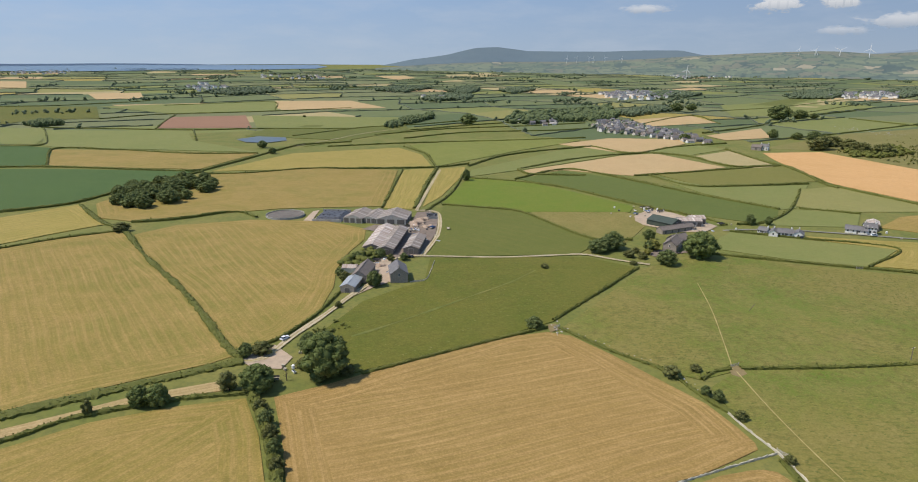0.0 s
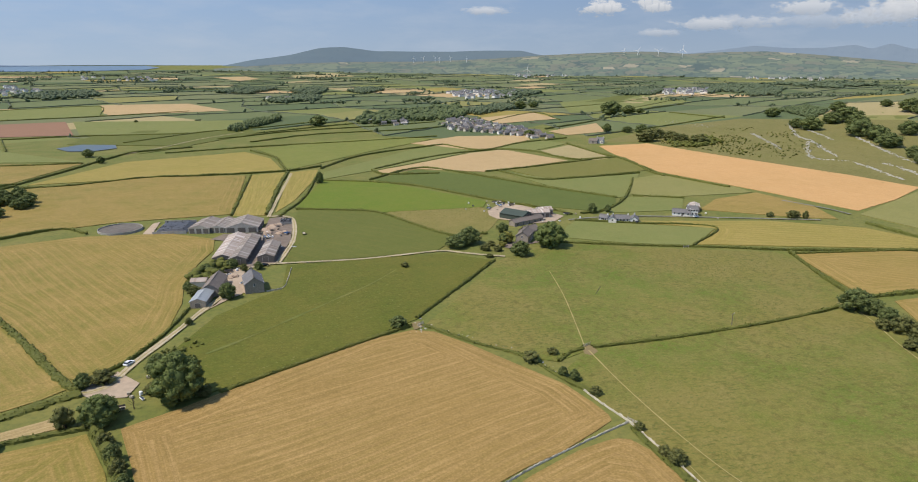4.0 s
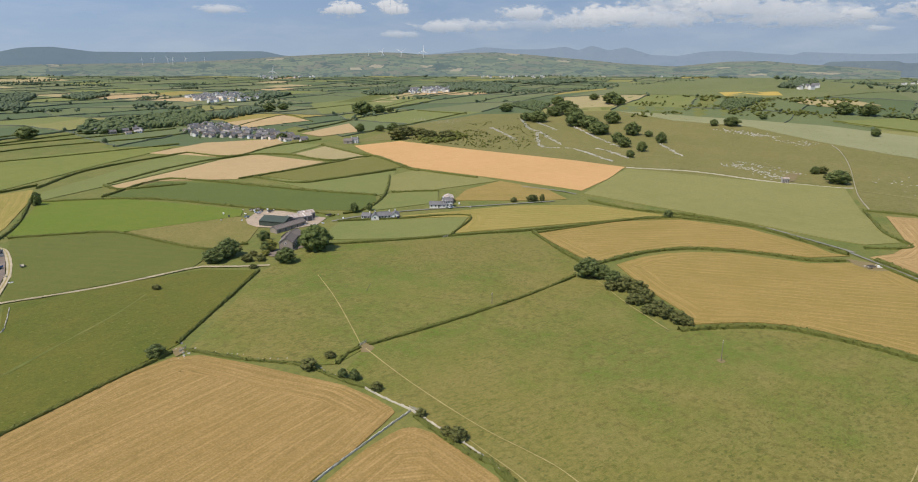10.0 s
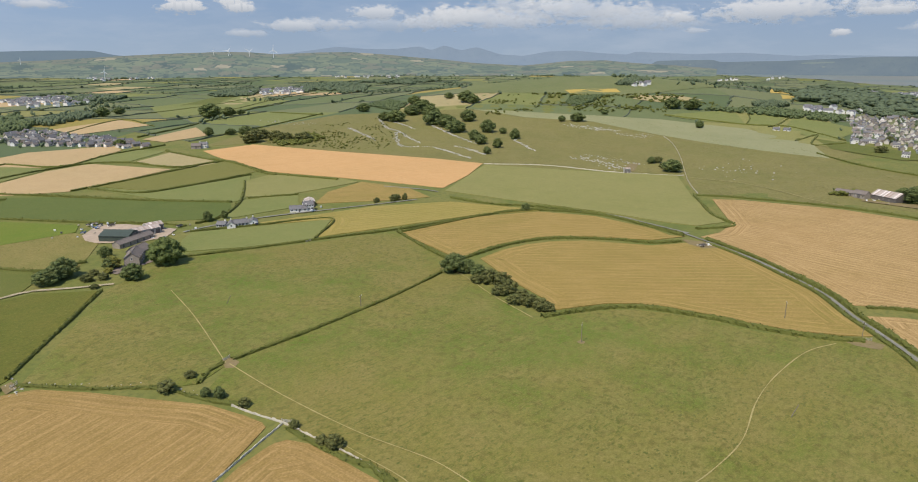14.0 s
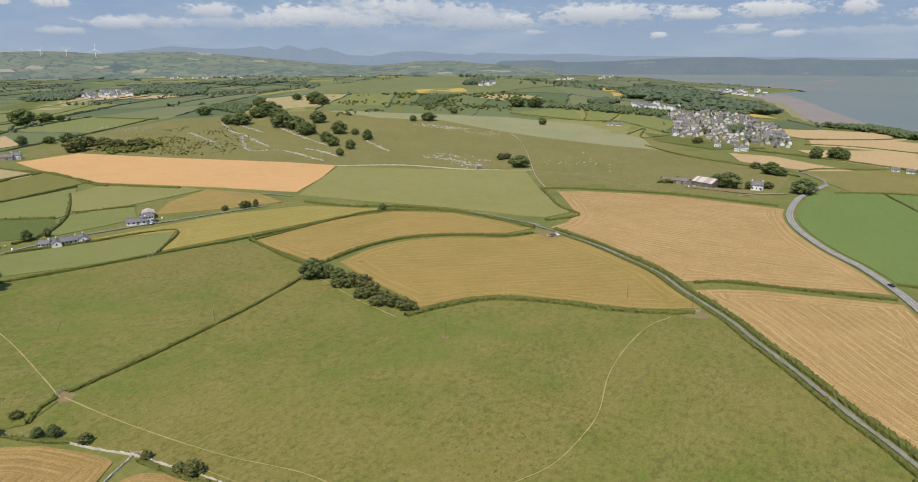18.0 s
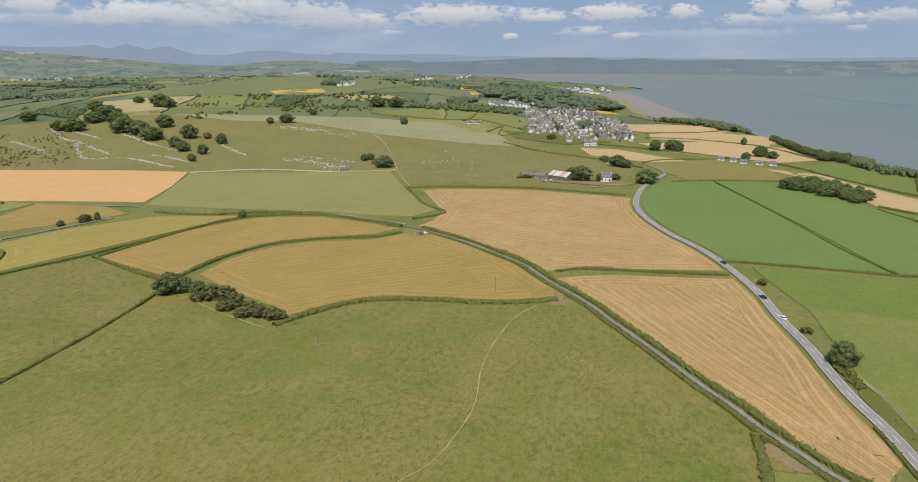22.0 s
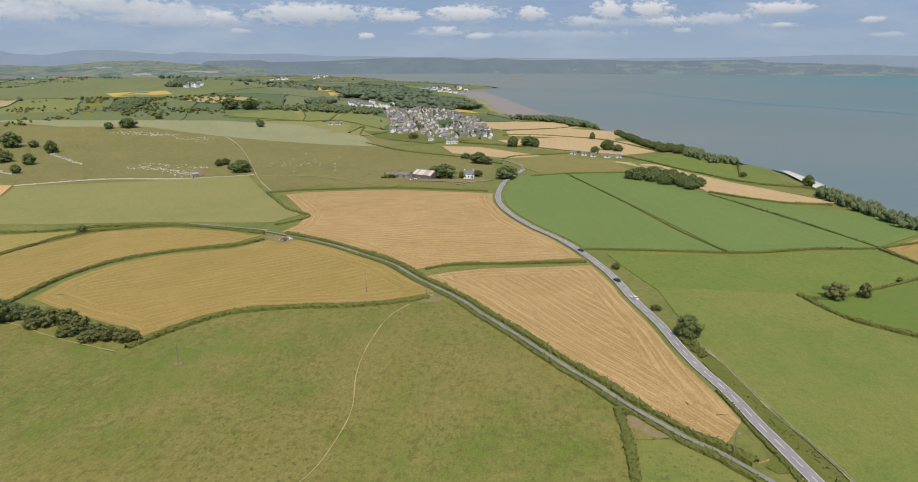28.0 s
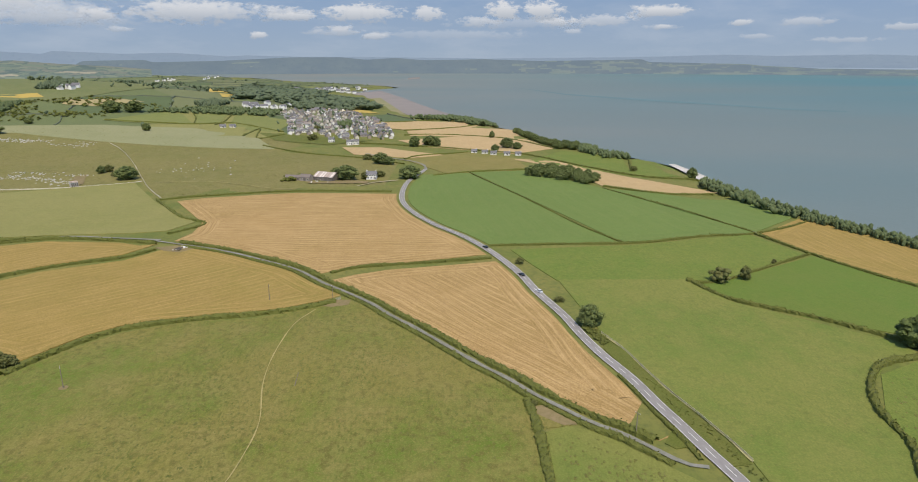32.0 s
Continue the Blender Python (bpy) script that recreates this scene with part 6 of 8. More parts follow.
wood(8, [(1419, 2210), (1840.1, 2491.1), (1671, 2079.5), (1379.9, 1963.9)])
wood(8, [(1480.6, 2048.3), (1654.2, 2089.7), (1430.7, 1807.5), (1276.8, 1735.4)])
wood(8, [(1918.1, 2557.2), (2393, 2664), (2359.1, 2361.1), (1891.8, 2106.6)])
wood(8, [(1298.8, 757.5), (1433.2, 790.9), (1417.1, 738.2), (1318.3, 712.4)])
wood(8, [(1275.8, 453.5), (1349.3, 438.2), (1331.9, 402.5), (1239.2, 420.3)])
wood(5, [(1088.8, 734.7), (1151.7, 695.1), (1021.6, 662.8), (1011.1, 693.2)])
wood(5, [(897, 1134.6), (983.8, 1157.1), (921.9, 1027.1), (820.2, 947.2)])
wood(4, [(494, 850), (556.5, 834.7), (538, 777.2), (486, 760), (459, 774)])
wood(6, [(1152.2, 487.2), (1260.4, 405.7), (1276.5, 287.7), (1197.5, 280.9), (1175.5, 389.9)])
wood(7, [(1101.3, 156.5), (1149.3, 142.5), (1103.9, 131.9), (1066.1, 145.8)])
wood(6, [(1358.1, 307.3), (1556.1, 242.8), (1497, 155), (1382.5, 167.5), (1341.7, 257.1)])


def grove(kind, many, high, poly):
    """A copse of single trees standing close together."""
    rng = np.random.default_rng(many)
    xs, ys = np.array(poly).T
    t = np.stack([rng.uniform(xs.min(), xs.max(), 4000), rng.uniform(ys.min(), ys.max(), 4000)], 1)
    spots = []
    gap = high * 0.36
    for x, y in t[inside(poly, t[:, 0], t[:, 1]) & ~inside(COAST, t[:, 0], t[:, 1])]:
        if all((x - a) ** 2 + (y - b) ** 2 > gap * gap for a, b in spots):
            spots.append((x, y))
            h = high * rng.uniform(0.75, 1.15)
            tree(kind, round(x, 1), round(y, 1), h * rng.uniform(1.15, 1.6), h)
        if len(spots) == many:
            break


grove("dark", 46, 10, [(-271, 474), (-287, 518), (-280, 550), (-266, 577), (-231, 571), (-218, 542), (-220, 516), (-229, 492), (-245, 467)])
grove("dark", 34, 9, [(643, -98), (672, -111), (673, -127), (648, -147), (616, -157), (596, -161), (586, -144), (613, -122)])
grove("dark", 95, 9, [(1218, -159), (1126, -198), (1001, -223), (826, -188), (823, -165), (901, -155), (1020, -133)])


def scattered_far_trees():
    """Copses over the far country, denser in the valleys, and the trees of its hedges."""
    rng = np.random.default_rng(8)
    places = [p for p in HEDGE_TREES]
    copses = 0
    while copses < 150:
        a, r = rng.uniform(-42, 80), 1400 + 2700 * rng.random() ** 0.7
        x, y = r * math.sin(radians(a)), r * math.cos(radians(a))
        if inside(COAST, np.array(x), np.array(y)) or noise.noise((x * 0.0016, y * 0.0016, 0)) < -0.1 + 0.25 * rng.random():
            continue
        copses += 1
        turn, many, long = rng.uniform(0, 3.14), int(rng.integers(5, 26)), rng.uniform(15, 60)
        for k in range(many):
            u, w, h = rng.normal() * long, rng.normal() * 14, rng.uniform(4, 9)
            places.append((x + math.cos(turn) * u - math.sin(turn) * w, y + math.sin(turn) * u + math.cos(turn) * w, h * rng.uniform(0.9, 1.4), h))
    scatter("hedgerow_trees", places, "hedgerow trees and copses over far farmland", M_HAZED_WOOD)


scattered_far_trees()


def tussocks(poly, many, seed, wide, mat):
    """Low clumps of rank grass over rough grazing."""
    rng = np.random.default_rng(seed)
    xs, ys = np.array(poly).T
    p = np.stack([rng.uniform(xs.min(), xs.max(), many * 4), rng.uniform(ys.min(), ys.max(), many * 4)], 1)
    keep = inside(poly, p[:, 0], p[:, 1]) & (edge_distance(poly, p[:, 0], p[:, 1]) > 3)
    keep &= np.array([noise.noise((x * 0.018, y * 0.018, seed)) + 0.35 * noise.noise((x * 0.09, y * 0.09, 2)) > rng.uniform(-0.45, 0.25) for x, y in p])
    p = p[keep][:many]
    m, sides = len(p), 7
    z = height(p[:, 0], p[:, 1])
    r = rng.uniform(0.35, 1.0, m) * wide
    a = np.linspace(0, 2 * math.pi, sides, endpoint=False)
    edge = r[:, None] * rng.uniform(0.6, 1.3, (m, sides))
    long = rng.uniform(1.0, 1.7, m)[:, None]
    v = np.zeros((m, sides + 1, 3))
    v[:, :sides, 0] = p[:, :1] + edge * np.cos(a) * long
    v[:, :sides, 1] = p[:, 1:] + edge * np.sin(a)
    v[:, :sides, 2] = z[:, None] + 0.02
    v[:, sides] = np.c_[p, z + 0.12 + r * rng.uniform(0.1, 0.35, m)]
    shape = np.array([(k, (k + 1) % sides, sides) for k in range(sides)]).ravel()
    pieces = [((shape, np.full(sides, 3)), k * (sides + 1)) for k in range(m)]
    tagged(new("tussocks", joined_mesh("tussocks", v.reshape(-1, 3), pieces, mat)), "tussocks of rank dark grass in rough pasture", "grass tussocks", kind="stuff")


M_TUSSOCK = leaves("tussock_grass", (0.155, 0.155, 0.036), (0.115, 0.14, 0.026), (0.20, 0.175, 0.058))
M_TUFT = leaves("rank_grass", (0.14, 0.142, 0.032), (0.11, 0.128, 0.026), (0.17, 0.16, 0.045))
ROUGH = [p for c, p in zip(COVERS, FIELDS) if c == "rough"]
MOORS = [p for c, p in zip(COVERS, FIELDS) if c == "moor"]
GRAZED = [p for c, p in zip(COVERS, FIELDS) if c in ("past5", "past4", "past", "olive")]
for k, p in enumerate(ROUGH):
    tussocks(p, (3000, 4200, 40)[k % 3], 70 + k, 0.55, M_TUFT)
for k, p in enumerate(MOORS):
    tussocks(p, 1500, 80 + k, 1.2, M_TUSSOCK)
for k, p in enumerate(GRAZED):
    tussocks(p, 420, 90 + k, 0.6, M_TUSSOCK)


# ---- buildings ----
M_SLATE = plain("slate_roof", (0.18, 0.175, 0.175), (0.125, 0.12, 0.122), 0.7, 0.9)
def sheeting(name, colour, pale, rust):
    """Old corrugated sheets, each weathered differently: some bleached, some rusty."""
    n = Nodes(name, 0.75)
    own = n.chance()
    c = n.mix(n.ramp(n.noise(0.5, 4, 0.65), 0.35, 0.7), colour, shade(colour, 0.75))
    c = n.mix(n.ramp(own, 0.72, 0.9), c, pale)
    c = n.mix(n.math("MULTIPLY", n.ramp(own, 0.3, 0.05), 0.7), c, rust)
    c = n.mix(n.math("MULTIPLY", n.ramp(n.noise(1.6, 4, 0.7, None, (1.0, 0.25, 1.0)), 0.5, 0.7), 0.5), c, shade(rust, 0.9))
    wave = n.add("ShaderNodeTexWave", Vector=n.place, Scale=2.2)
    return n.finish(c, wave.outputs[1], 0.4, 0.05)


M_GREYROOF = sheeting("fibre_cement_sheets", (0.29, 0.255, 0.225), (0.40, 0.365, 0.33), (0.205, 0.155, 0.12))
M_PALEROOF = sheeting("pale_roof_sheets", (0.46, 0.39, 0.34), (0.64, 0.58, 0.53), (0.29, 0.215, 0.165))
M_BLUEROOF = plain("blue_grey_sheet", (0.33, 0.355, 0.375), (0.25, 0.27, 0.29), 0.6, 0.4)
M_GREENSHED = plain("green_cladding", (0.07, 0.088, 0.07), (0.058, 0.074, 0.06), 0.5, 0.4)
M_BROWNROOF = plain("stone_slate_roof", (0.21, 0.175, 0.15), (0.15, 0.13, 0.115), 0.85, 0.8)
M_STONEWALL = plain("rubble_walls", (0.34, 0.29, 0.24), (0.24, 0.21, 0.17), 0.9, 1.2, bump=0.5)
M_RENDER = plain("white_render", (0.78, 0.76, 0.71), (0.64, 0.62, 0.57), 0.85, 0.5)
M_CREAM = plain("cream_render", (0.62, 0.57, 0.48), (0.5, 0.46, 0.39), 0.85, 0.5)
M_BOARD = plain("dark_boarding", (0.16, 0.14, 0.125), (0.11, 0.10, 0.09), 0.85, 2.0)
M_CONCRETE = plain("concrete", (0.42, 0.40, 0.36), (0.31, 0.295, 0.26), 0.9, 0.5)
M_YARD = plain("yard_dirt", (0.45, 0.35, 0.255), (0.33, 0.265, 0.195), 0.95, 0.25)
M_YARD_GREY = plain("yard_concrete", (0.235, 0.185, 0.145), (0.15, 0.122, 0.10), 0.95, 0.35)
M_MUD = plain("worn_mud", (0.235, 0.178, 0.092), (0.18, 0.145, 0.062), 0.95, 0.5)
M_PLASTIC = plain("black_sheet", (0.06, 0.062, 0.07), (0.10, 0.10, 0.105), 0.45, 0.4)
M_SLURRY = plain("slurry_crust", (0.17, 0.15, 0.125), (0.115, 0.10, 0.085), 0.7, 0.3)
M_RUBBLE = plain("rubble", (0.46, 0.34, 0.24), (0.30, 0.24, 0.19), 0.95, 1.0, bump=0.6)
M_WHITE = plain("white_metal", (0.82, 0.82, 0.81), (0.74, 0.74, 0.73), 0.4, 0.3)
M_BLACKCAR = plain("dark_car_paint", (0.02, 0.022, 0.026), rough=0.25, scale=0.5)
M_WHITECAR = plain("white_car_paint", (0.80, 0.80, 0.80), (0.74, 0.74, 0.74), 0.25, 0.5)
M_BLUE = plain("blue_paint", (0.06, 0.16, 0.38), rough=0.5)
M_TYRE = plain("tyre_rubber", (0.025, 0.025, 0.025), rough=0.9)
n_glass = Nodes("window_glass", 0.08)
n_glass.bsdf.inputs["Specular IOR Level"].default_value = 0.6
M_GLASS = n_glass.finish(n_glass.mix(n_glass.ramp(n_glass.noise(0.8), 0.4, 0.6), (0.035, 0.042, 0.05), (0.06, 0.07, 0.08)))


def block(x0, x1, y0, y1, z0, z1, bevel=0.0):
    bm = bmesh.new()
    bmesh.ops.create_cube(bm, size=1.0, matrix=Matrix.Translation(((x0 + x1) / 2, (y0 + y1) / 2, (z0 + z1) / 2)) @ Matrix.Diagonal((x1 - x0, y1 - y0, z1 - z0, 1)))
    if bevel:
        bmesh.ops.bevel(bm, geom=bm.edges[:], offset=bevel, segments=1, affect="EDGES")
    return bm


def hull(points, faces):
    bm = bmesh.new()
    vs = [bm.verts.new(p) for p in points]
    for f in faces:
        bm.faces.new([vs[i] for i in f])
    bmesh.ops.recalc_face_normals(bm, faces=bm.faces[:])
    return bm


def gable_walls(l, w, eave, top):
    """The walls of a house with a gable at each end, ridge along x."""
    a, b = l / 2, w / 2
    p = [(-a, -b, -1), (a, -b, -1), (a, b, -1), (-a, b, -1), (-a, -b, eave), (a, -b, eave), (a, b, eave), (-a, b, eave), (-a, 0, top), (a, 0, top)]
    return hull(p, [(0, 1, 5, 4), (2, 3, 7, 6), (1, 2, 6, 9, 5), (3, 0, 4, 8, 7), (4, 5, 9, 8), (6, 7, 8, 9), (0, 3, 2, 1)])


def roof_side(l, w, eave, top, side, over=0.4, thick=0.16, overhang=0.4):
    """One slope of the roof, or one sheet of it: a slab that overhangs the eaves."""
    a, b = l / 2 + over, w / 2
    drop = (top - eave) / b * overhang
    p = [(x, y, z + dz) for dz in (0.03, 0.03 + thick) for x in (-a, a) for y, z in ((side * (b + overhang), eave - drop), (0.0, top))]
    return hull(p, [(0, 1, 3, 2), (4, 6, 7, 5), (0, 2, 6, 4), (1, 5, 7, 3), (0, 4, 5, 1), (2, 3, 7, 6)])


def building(x, y, turn, l, w, eave, top, wall, roof, name="barn", label="", category="barn", ribs=0, openings=(), chimneys=0, group="", simple=False):
    """Walls, two roof slopes, and openings given as (side, place along, sill, width, height, kind)."""
    ob = thing(name, x, y, turn, None, label, category, group)
    part("wall", gable_walls(l, w, eave, top), wall, ob)
    for s in (-1, 1):
        if ribs:
            sheet = roof_side(l / ribs, w, eave, top, s, over=0.0, overhang=0.5)
            me = bpy.data.meshes.new("roof_sheet")
            sheet.to_mesh(me)
            sheet.free()
            me.materials.append(roof)
            for k in range(ribs):
                p = new("roof_sheet", me)
                p.parent = ob
                p.location = (-l / 2 + l * (k + 0.5) / ribs, 0, 0.06 * (k % 2))
        else:
            part("roof", roof_side(l, w, eave, top, s), roof, ob)
    if not simple:
        part("ridge_cap", block(-l / 2 - 0.4, l / 2 + 0.4, -0.2, 0.2, top + 0.1, top + 0.26), roof, ob)
    for side, at, sill, ww, hh, kind in openings:
        # kind dark: a dark slab, also named door, painting an open bay's inner shade
        mat, deep = {"door": (M_BOARD, 0.06), "dark": (M_BOARD, 0.06), "window": (M_GLASS, 0.03)}[kind]
        if side in ("s", "n"):
            k = -1 if side == "s" else 1
            box = lambda g, d: block(at - ww / 2 - g, at + ww / 2 + g, min(k * (w / 2 - 0.05), k * (w / 2 + d)), max(k * (w / 2 - 0.05), k * (w / 2 + d)), sill - g, sill + hh + g)
        else:
            k = -1 if side == "w" else 1
            box = lambda g, d: block(min(k * (l / 2 - 0.05), k * (l / 2 + d)), max(k * (l / 2 - 0.05), k * (l / 2 + d)), at - ww / 2 - g, at + ww / 2 + g, sill - g, sill + hh + g)
        p = part("window" if kind == "window" else "door", box(0.0, deep + 0.03), mat, ob)
        if simple:
            continue
        if kind == "window":
            part("window_frame", box(0.1, deep), M_RENDER, p)
        else:
            part("door_frame", box(0.12, deep), M_CONCRETE, p)
    for k in range(chimneys):
        cx = (l / 2 - 0.6) * (1 if k == 0 else -1)
        c = part("chimney", block(cx - 0.45, cx + 0.45, -0.35, 0.35, top - 0.8, top + 1.1), wall, ob)
        part("chimney_pot", block(cx - 0.15, cx + 0.15, -0.15, 0.15, top + 1.1, top + 1.5), M_BROWNROOF, c)
    return ob


def row(side, l, n, sill, ww, hh, kind="window"):
    return [(side, -l / 2 + l * (k + 0.5) / n, sill, ww, hh, kind) for k in range(n)]


def long_shed(x, y, turn, l, w):
    building(x, y, turn, l, w, 3.6, 3.6 + w * 0.17, M_BOARD, M_GREYROOF, "cattle_shed", "long cattle shed with a weathered grey sheet roof", "shed", int(l / 1.6),
             [("w", 0, 0, w * 0.35, 3.4, "dark"), ("e", 0, 0, w * 0.35, 3.4, "dark")] + row("s", l, 5, 1.6, 3.0, 1.8, "dark"))


def pale_shed(x, y, turn, l, w):
    building(x, y, turn, l, w, 3.6, 3.6 + w * 0.17, M_BOARD, M_PALEROOF, "cattle_shed", "long cattle shed with a pale lichen-streaked sheet roof", "shed", int(l / 1.4),
             [("w", 0, 0, w * 0.5, 3.2, "dark"), ("e", 0, 0, w * 0.4, 3.2, "dark")])


def open_shed(x, y, turn, l, w):
    building(x, y, turn, l, w, 3.4, 3.4 + w * 0.15, M_CONCRETE, M_GREYROOF, "hay_barn", "grey steel-roofed barn with dark open bays", "barn", int(l / 1.5),
             row("w", w, 3, 0, w / 4.2, 3.3, "dark") + row("s", l, 3, 0, l / 4.5, 3.0, "dark"))


def stone_barn(x, y, turn, l, w):
    building(x, y, turn, l, w, 3.6, 3.6 + w * 0.36, M_STONEWALL, M_BROWNROOF, "stone_barn", "old stone barn with a brown slate roof", "barn", 0,
             [("s", 0, 0, 2.6, 3.0, "door"), ("s", l * 0.3, 1.2, 0.9, 1.1, "window"), ("s", -l * 0.3, 1.2, 0.9, 1.1, "window"), ("w", 0, 2.4, 0.9, 1.2, "dark")])


def blue_shed(x, y, turn, l, w):
    building(x, y, turn, l, w, 3.0, 3.0 + w * 0.2, M_STONEWALL, M_BLUEROOF, "lean_shed", "low stone shed under a blue-grey sheet roof", "shed", int(l / 1.2), [("w", 0, 0, 2.4, 2.3, "dark")])


def white_shed(x, y, turn, l, w):
    building(x, y, turn, l, w, 2.8, 2.8 + w * 0.15, M_RENDER, M_PALEROOF, "small_shed", "small shed with a white sheet roof among bushes", "shed", int(l), [("w", 0, 0, 2.0, 2.1, "door")])


def farmhouse(x, y, turn, l, w, wall=None, roof=None, words="grey stone farmhouse with a slate roof and two chimneys"):
    building(x, y, turn, l, w, 4.6, 4.6 + w * 0.36, wall or M_STONEWALL, roof or M_SLATE, "farmhouse", words, "house", 0,
             row("s", l, 4, 3.4, 1.0, 1.3) + row("s", l * 0.9, 3, 0.9, 1.1, 1.4) + row("n", l, 4, 3.4, 1.0, 1.3) + [("s", l * 0.38, 0, 1.1, 2.1, "door"), ("w", 0, 3.4, 0.9, 1.2, "window"), ("e", 0, 3.4, 0.9, 1.2, "window")], 2)


def cottage(x, y, turn, l, w):
    building(x, y, turn, l, w, 2.3, 2.3 + w * 0.34, M_RENDER, M_SLATE, "cottage", "white rendered cottage with a grey slate roof", "cottage", 0,
             row("s", l, 4, 0.9, 1.0, 1.1) + row("n", l, 3, 0.9, 1.0, 1.1) + [("s", l * 0.06, 0, 1.0, 2.0, "door"), ("w", 0, 1.0, 1.0, 1.2, "window")], 1)


def green_barn(x, y, turn, l, w):
    building(x, y, turn, l, w, 3.7, 3.7 + w * 0.16, M_GREENSHED, M_GREENSHED, "green_barn", "dark green steel barn with a ribbed roof", "barn", int(l / 1.3),
             [("e", 0, 0, 4.5, 4.2, "dark"), ("w", 0, 0, 4.5, 4.2, "dark")])


def grey_barn(x, y, turn, l, w):
    building(x, y, turn, l, w, 4.2, 4.2 + w * 0.16, M_CONCRETE, M_PALEROOF, "steel_barn", "grey steel barn with a pale roof", "barn", int(l / 1.3), row("s", l, 4, 0, l / 6, 3.2, "dark"))


def low_range(x, y, turn, l, w):
    building(x, y, turn, l, w, 2.6, 2.6 + w * 0.3, M_STONEWALL, M_BROWNROOF, "low_range", "long low range of stone outbuildings", "outbuilding", 0, row("s", l, 5, 0, 1.4, 2.0, "door"))


def dutch_barn(x, y, turn, l, w):
    building(x, y, turn, l, w, 3.6, 3.6 + w * 0.22, M_BOARD, M_PALEROOF, "dutch_barn", "open barn with a bright pale sheet roof", "barn", int(l / 1.4), row("s", l, 4, 0, l / 5, 3.3, "dark") + [("w", 0, 0, w * 0.6, 3.3, "dark")])


def white_house(x, y, turn, l, w):
    farmhouse(x, y, turn, l, w, M_RENDER, M_SLATE, "white two-storey farmhouse with a slate roof")


def slurry_tank(x, y, radius):
    ob = thing("slurry_tank", x, y, 0, None, "round concrete slurry store with a brown crust", "tank")
    for k in range(28):
        a0, a1 = 2 * math.pi * k / 28, 2 * math.pi * (k + 0.97) / 28
        p = []
        for z in (-0.5, 1.3):
            for r in (radius, radius + 0.25):
                for a in (a0, a1):
                    p.append((r * math.cos(a), r * math.sin(a), z))
        part("wall_panel", hull(p, [(0, 1, 3, 2), (4, 6, 7, 5), (0, 4, 5, 1), (2, 3, 7, 6), (0, 2, 6, 4), (1, 5, 7, 3)]), M_CONCRETE, ob)
    bm = bmesh.new()
    bmesh.ops.create_circle(bm, cap_ends=True, segments=40, radius=radius, matrix=Matrix.Translation((0, 0, 0.6)))
    part("slurry_surface", bm, M_SLURRY, ob)


def silage_clamp(x, y, turn, l, w):
    ob = thing("silage_clamp", x, y, turn, None, "silage heap under black sheeting between concrete walls", "silage clamp")
    rng = np.random.default_rng(5)
    bm = bmesh.new()
    bmesh.ops.create_grid(bm, x_segments=14, y_segments=12, size=0.5)
    for v in bm.verts:
        e = min(1.0, (0.5 - max(abs(v.co.x), abs(v.co.y))) * 7)
        v.co = (v.co.x * l, v.co.y * w, 0.1 + 1.9 * e + rng.normal() * 0.08)
    part("black_sheet", bm, M_PLASTIC, ob)
    for s in (-1, 1):
        part("side_wall", block(-l / 2, l / 2, s * (w / 2 + 0.2) - 0.15, s * (w / 2 + 0.2) + 0.15, -0.5, 1.8), M_CONCRETE, ob)
    for k in range(40):
        bm = bmesh.new()
        bmesh.ops.create_cone(bm, cap_ends=True, segments=9, radius1=0.42, radius2=0.34, depth=0.2, matrix=Matrix.Translation((rng.uniform(-0.42, 0.42) * l, rng.uniform(-0.42, 0.42) * w, 2.12)))
        part("tyre", bm, M_TYRE, ob)


def heap(x, y, wide, high):
    ob = thing("rubble_heap", x, y, 20, None, "heap of brown rubble and earth in the yard", "heap")
    bm = bmesh.new()
    bmesh.ops.create_icosphere(bm, subdivisions=4, radius=1.0)
    for v in bm.verts:
        k = 1 + 0.5 * noise.fractal(v.co * 1.8, 0.8, 2.1, 4)
        v.co = (v.co.x * wide * k, v.co.y * wide * 0.8 * k, max(-0.3, v.co.z * high * k))
    part("rubble", bm, M_RUBBLE, ob)


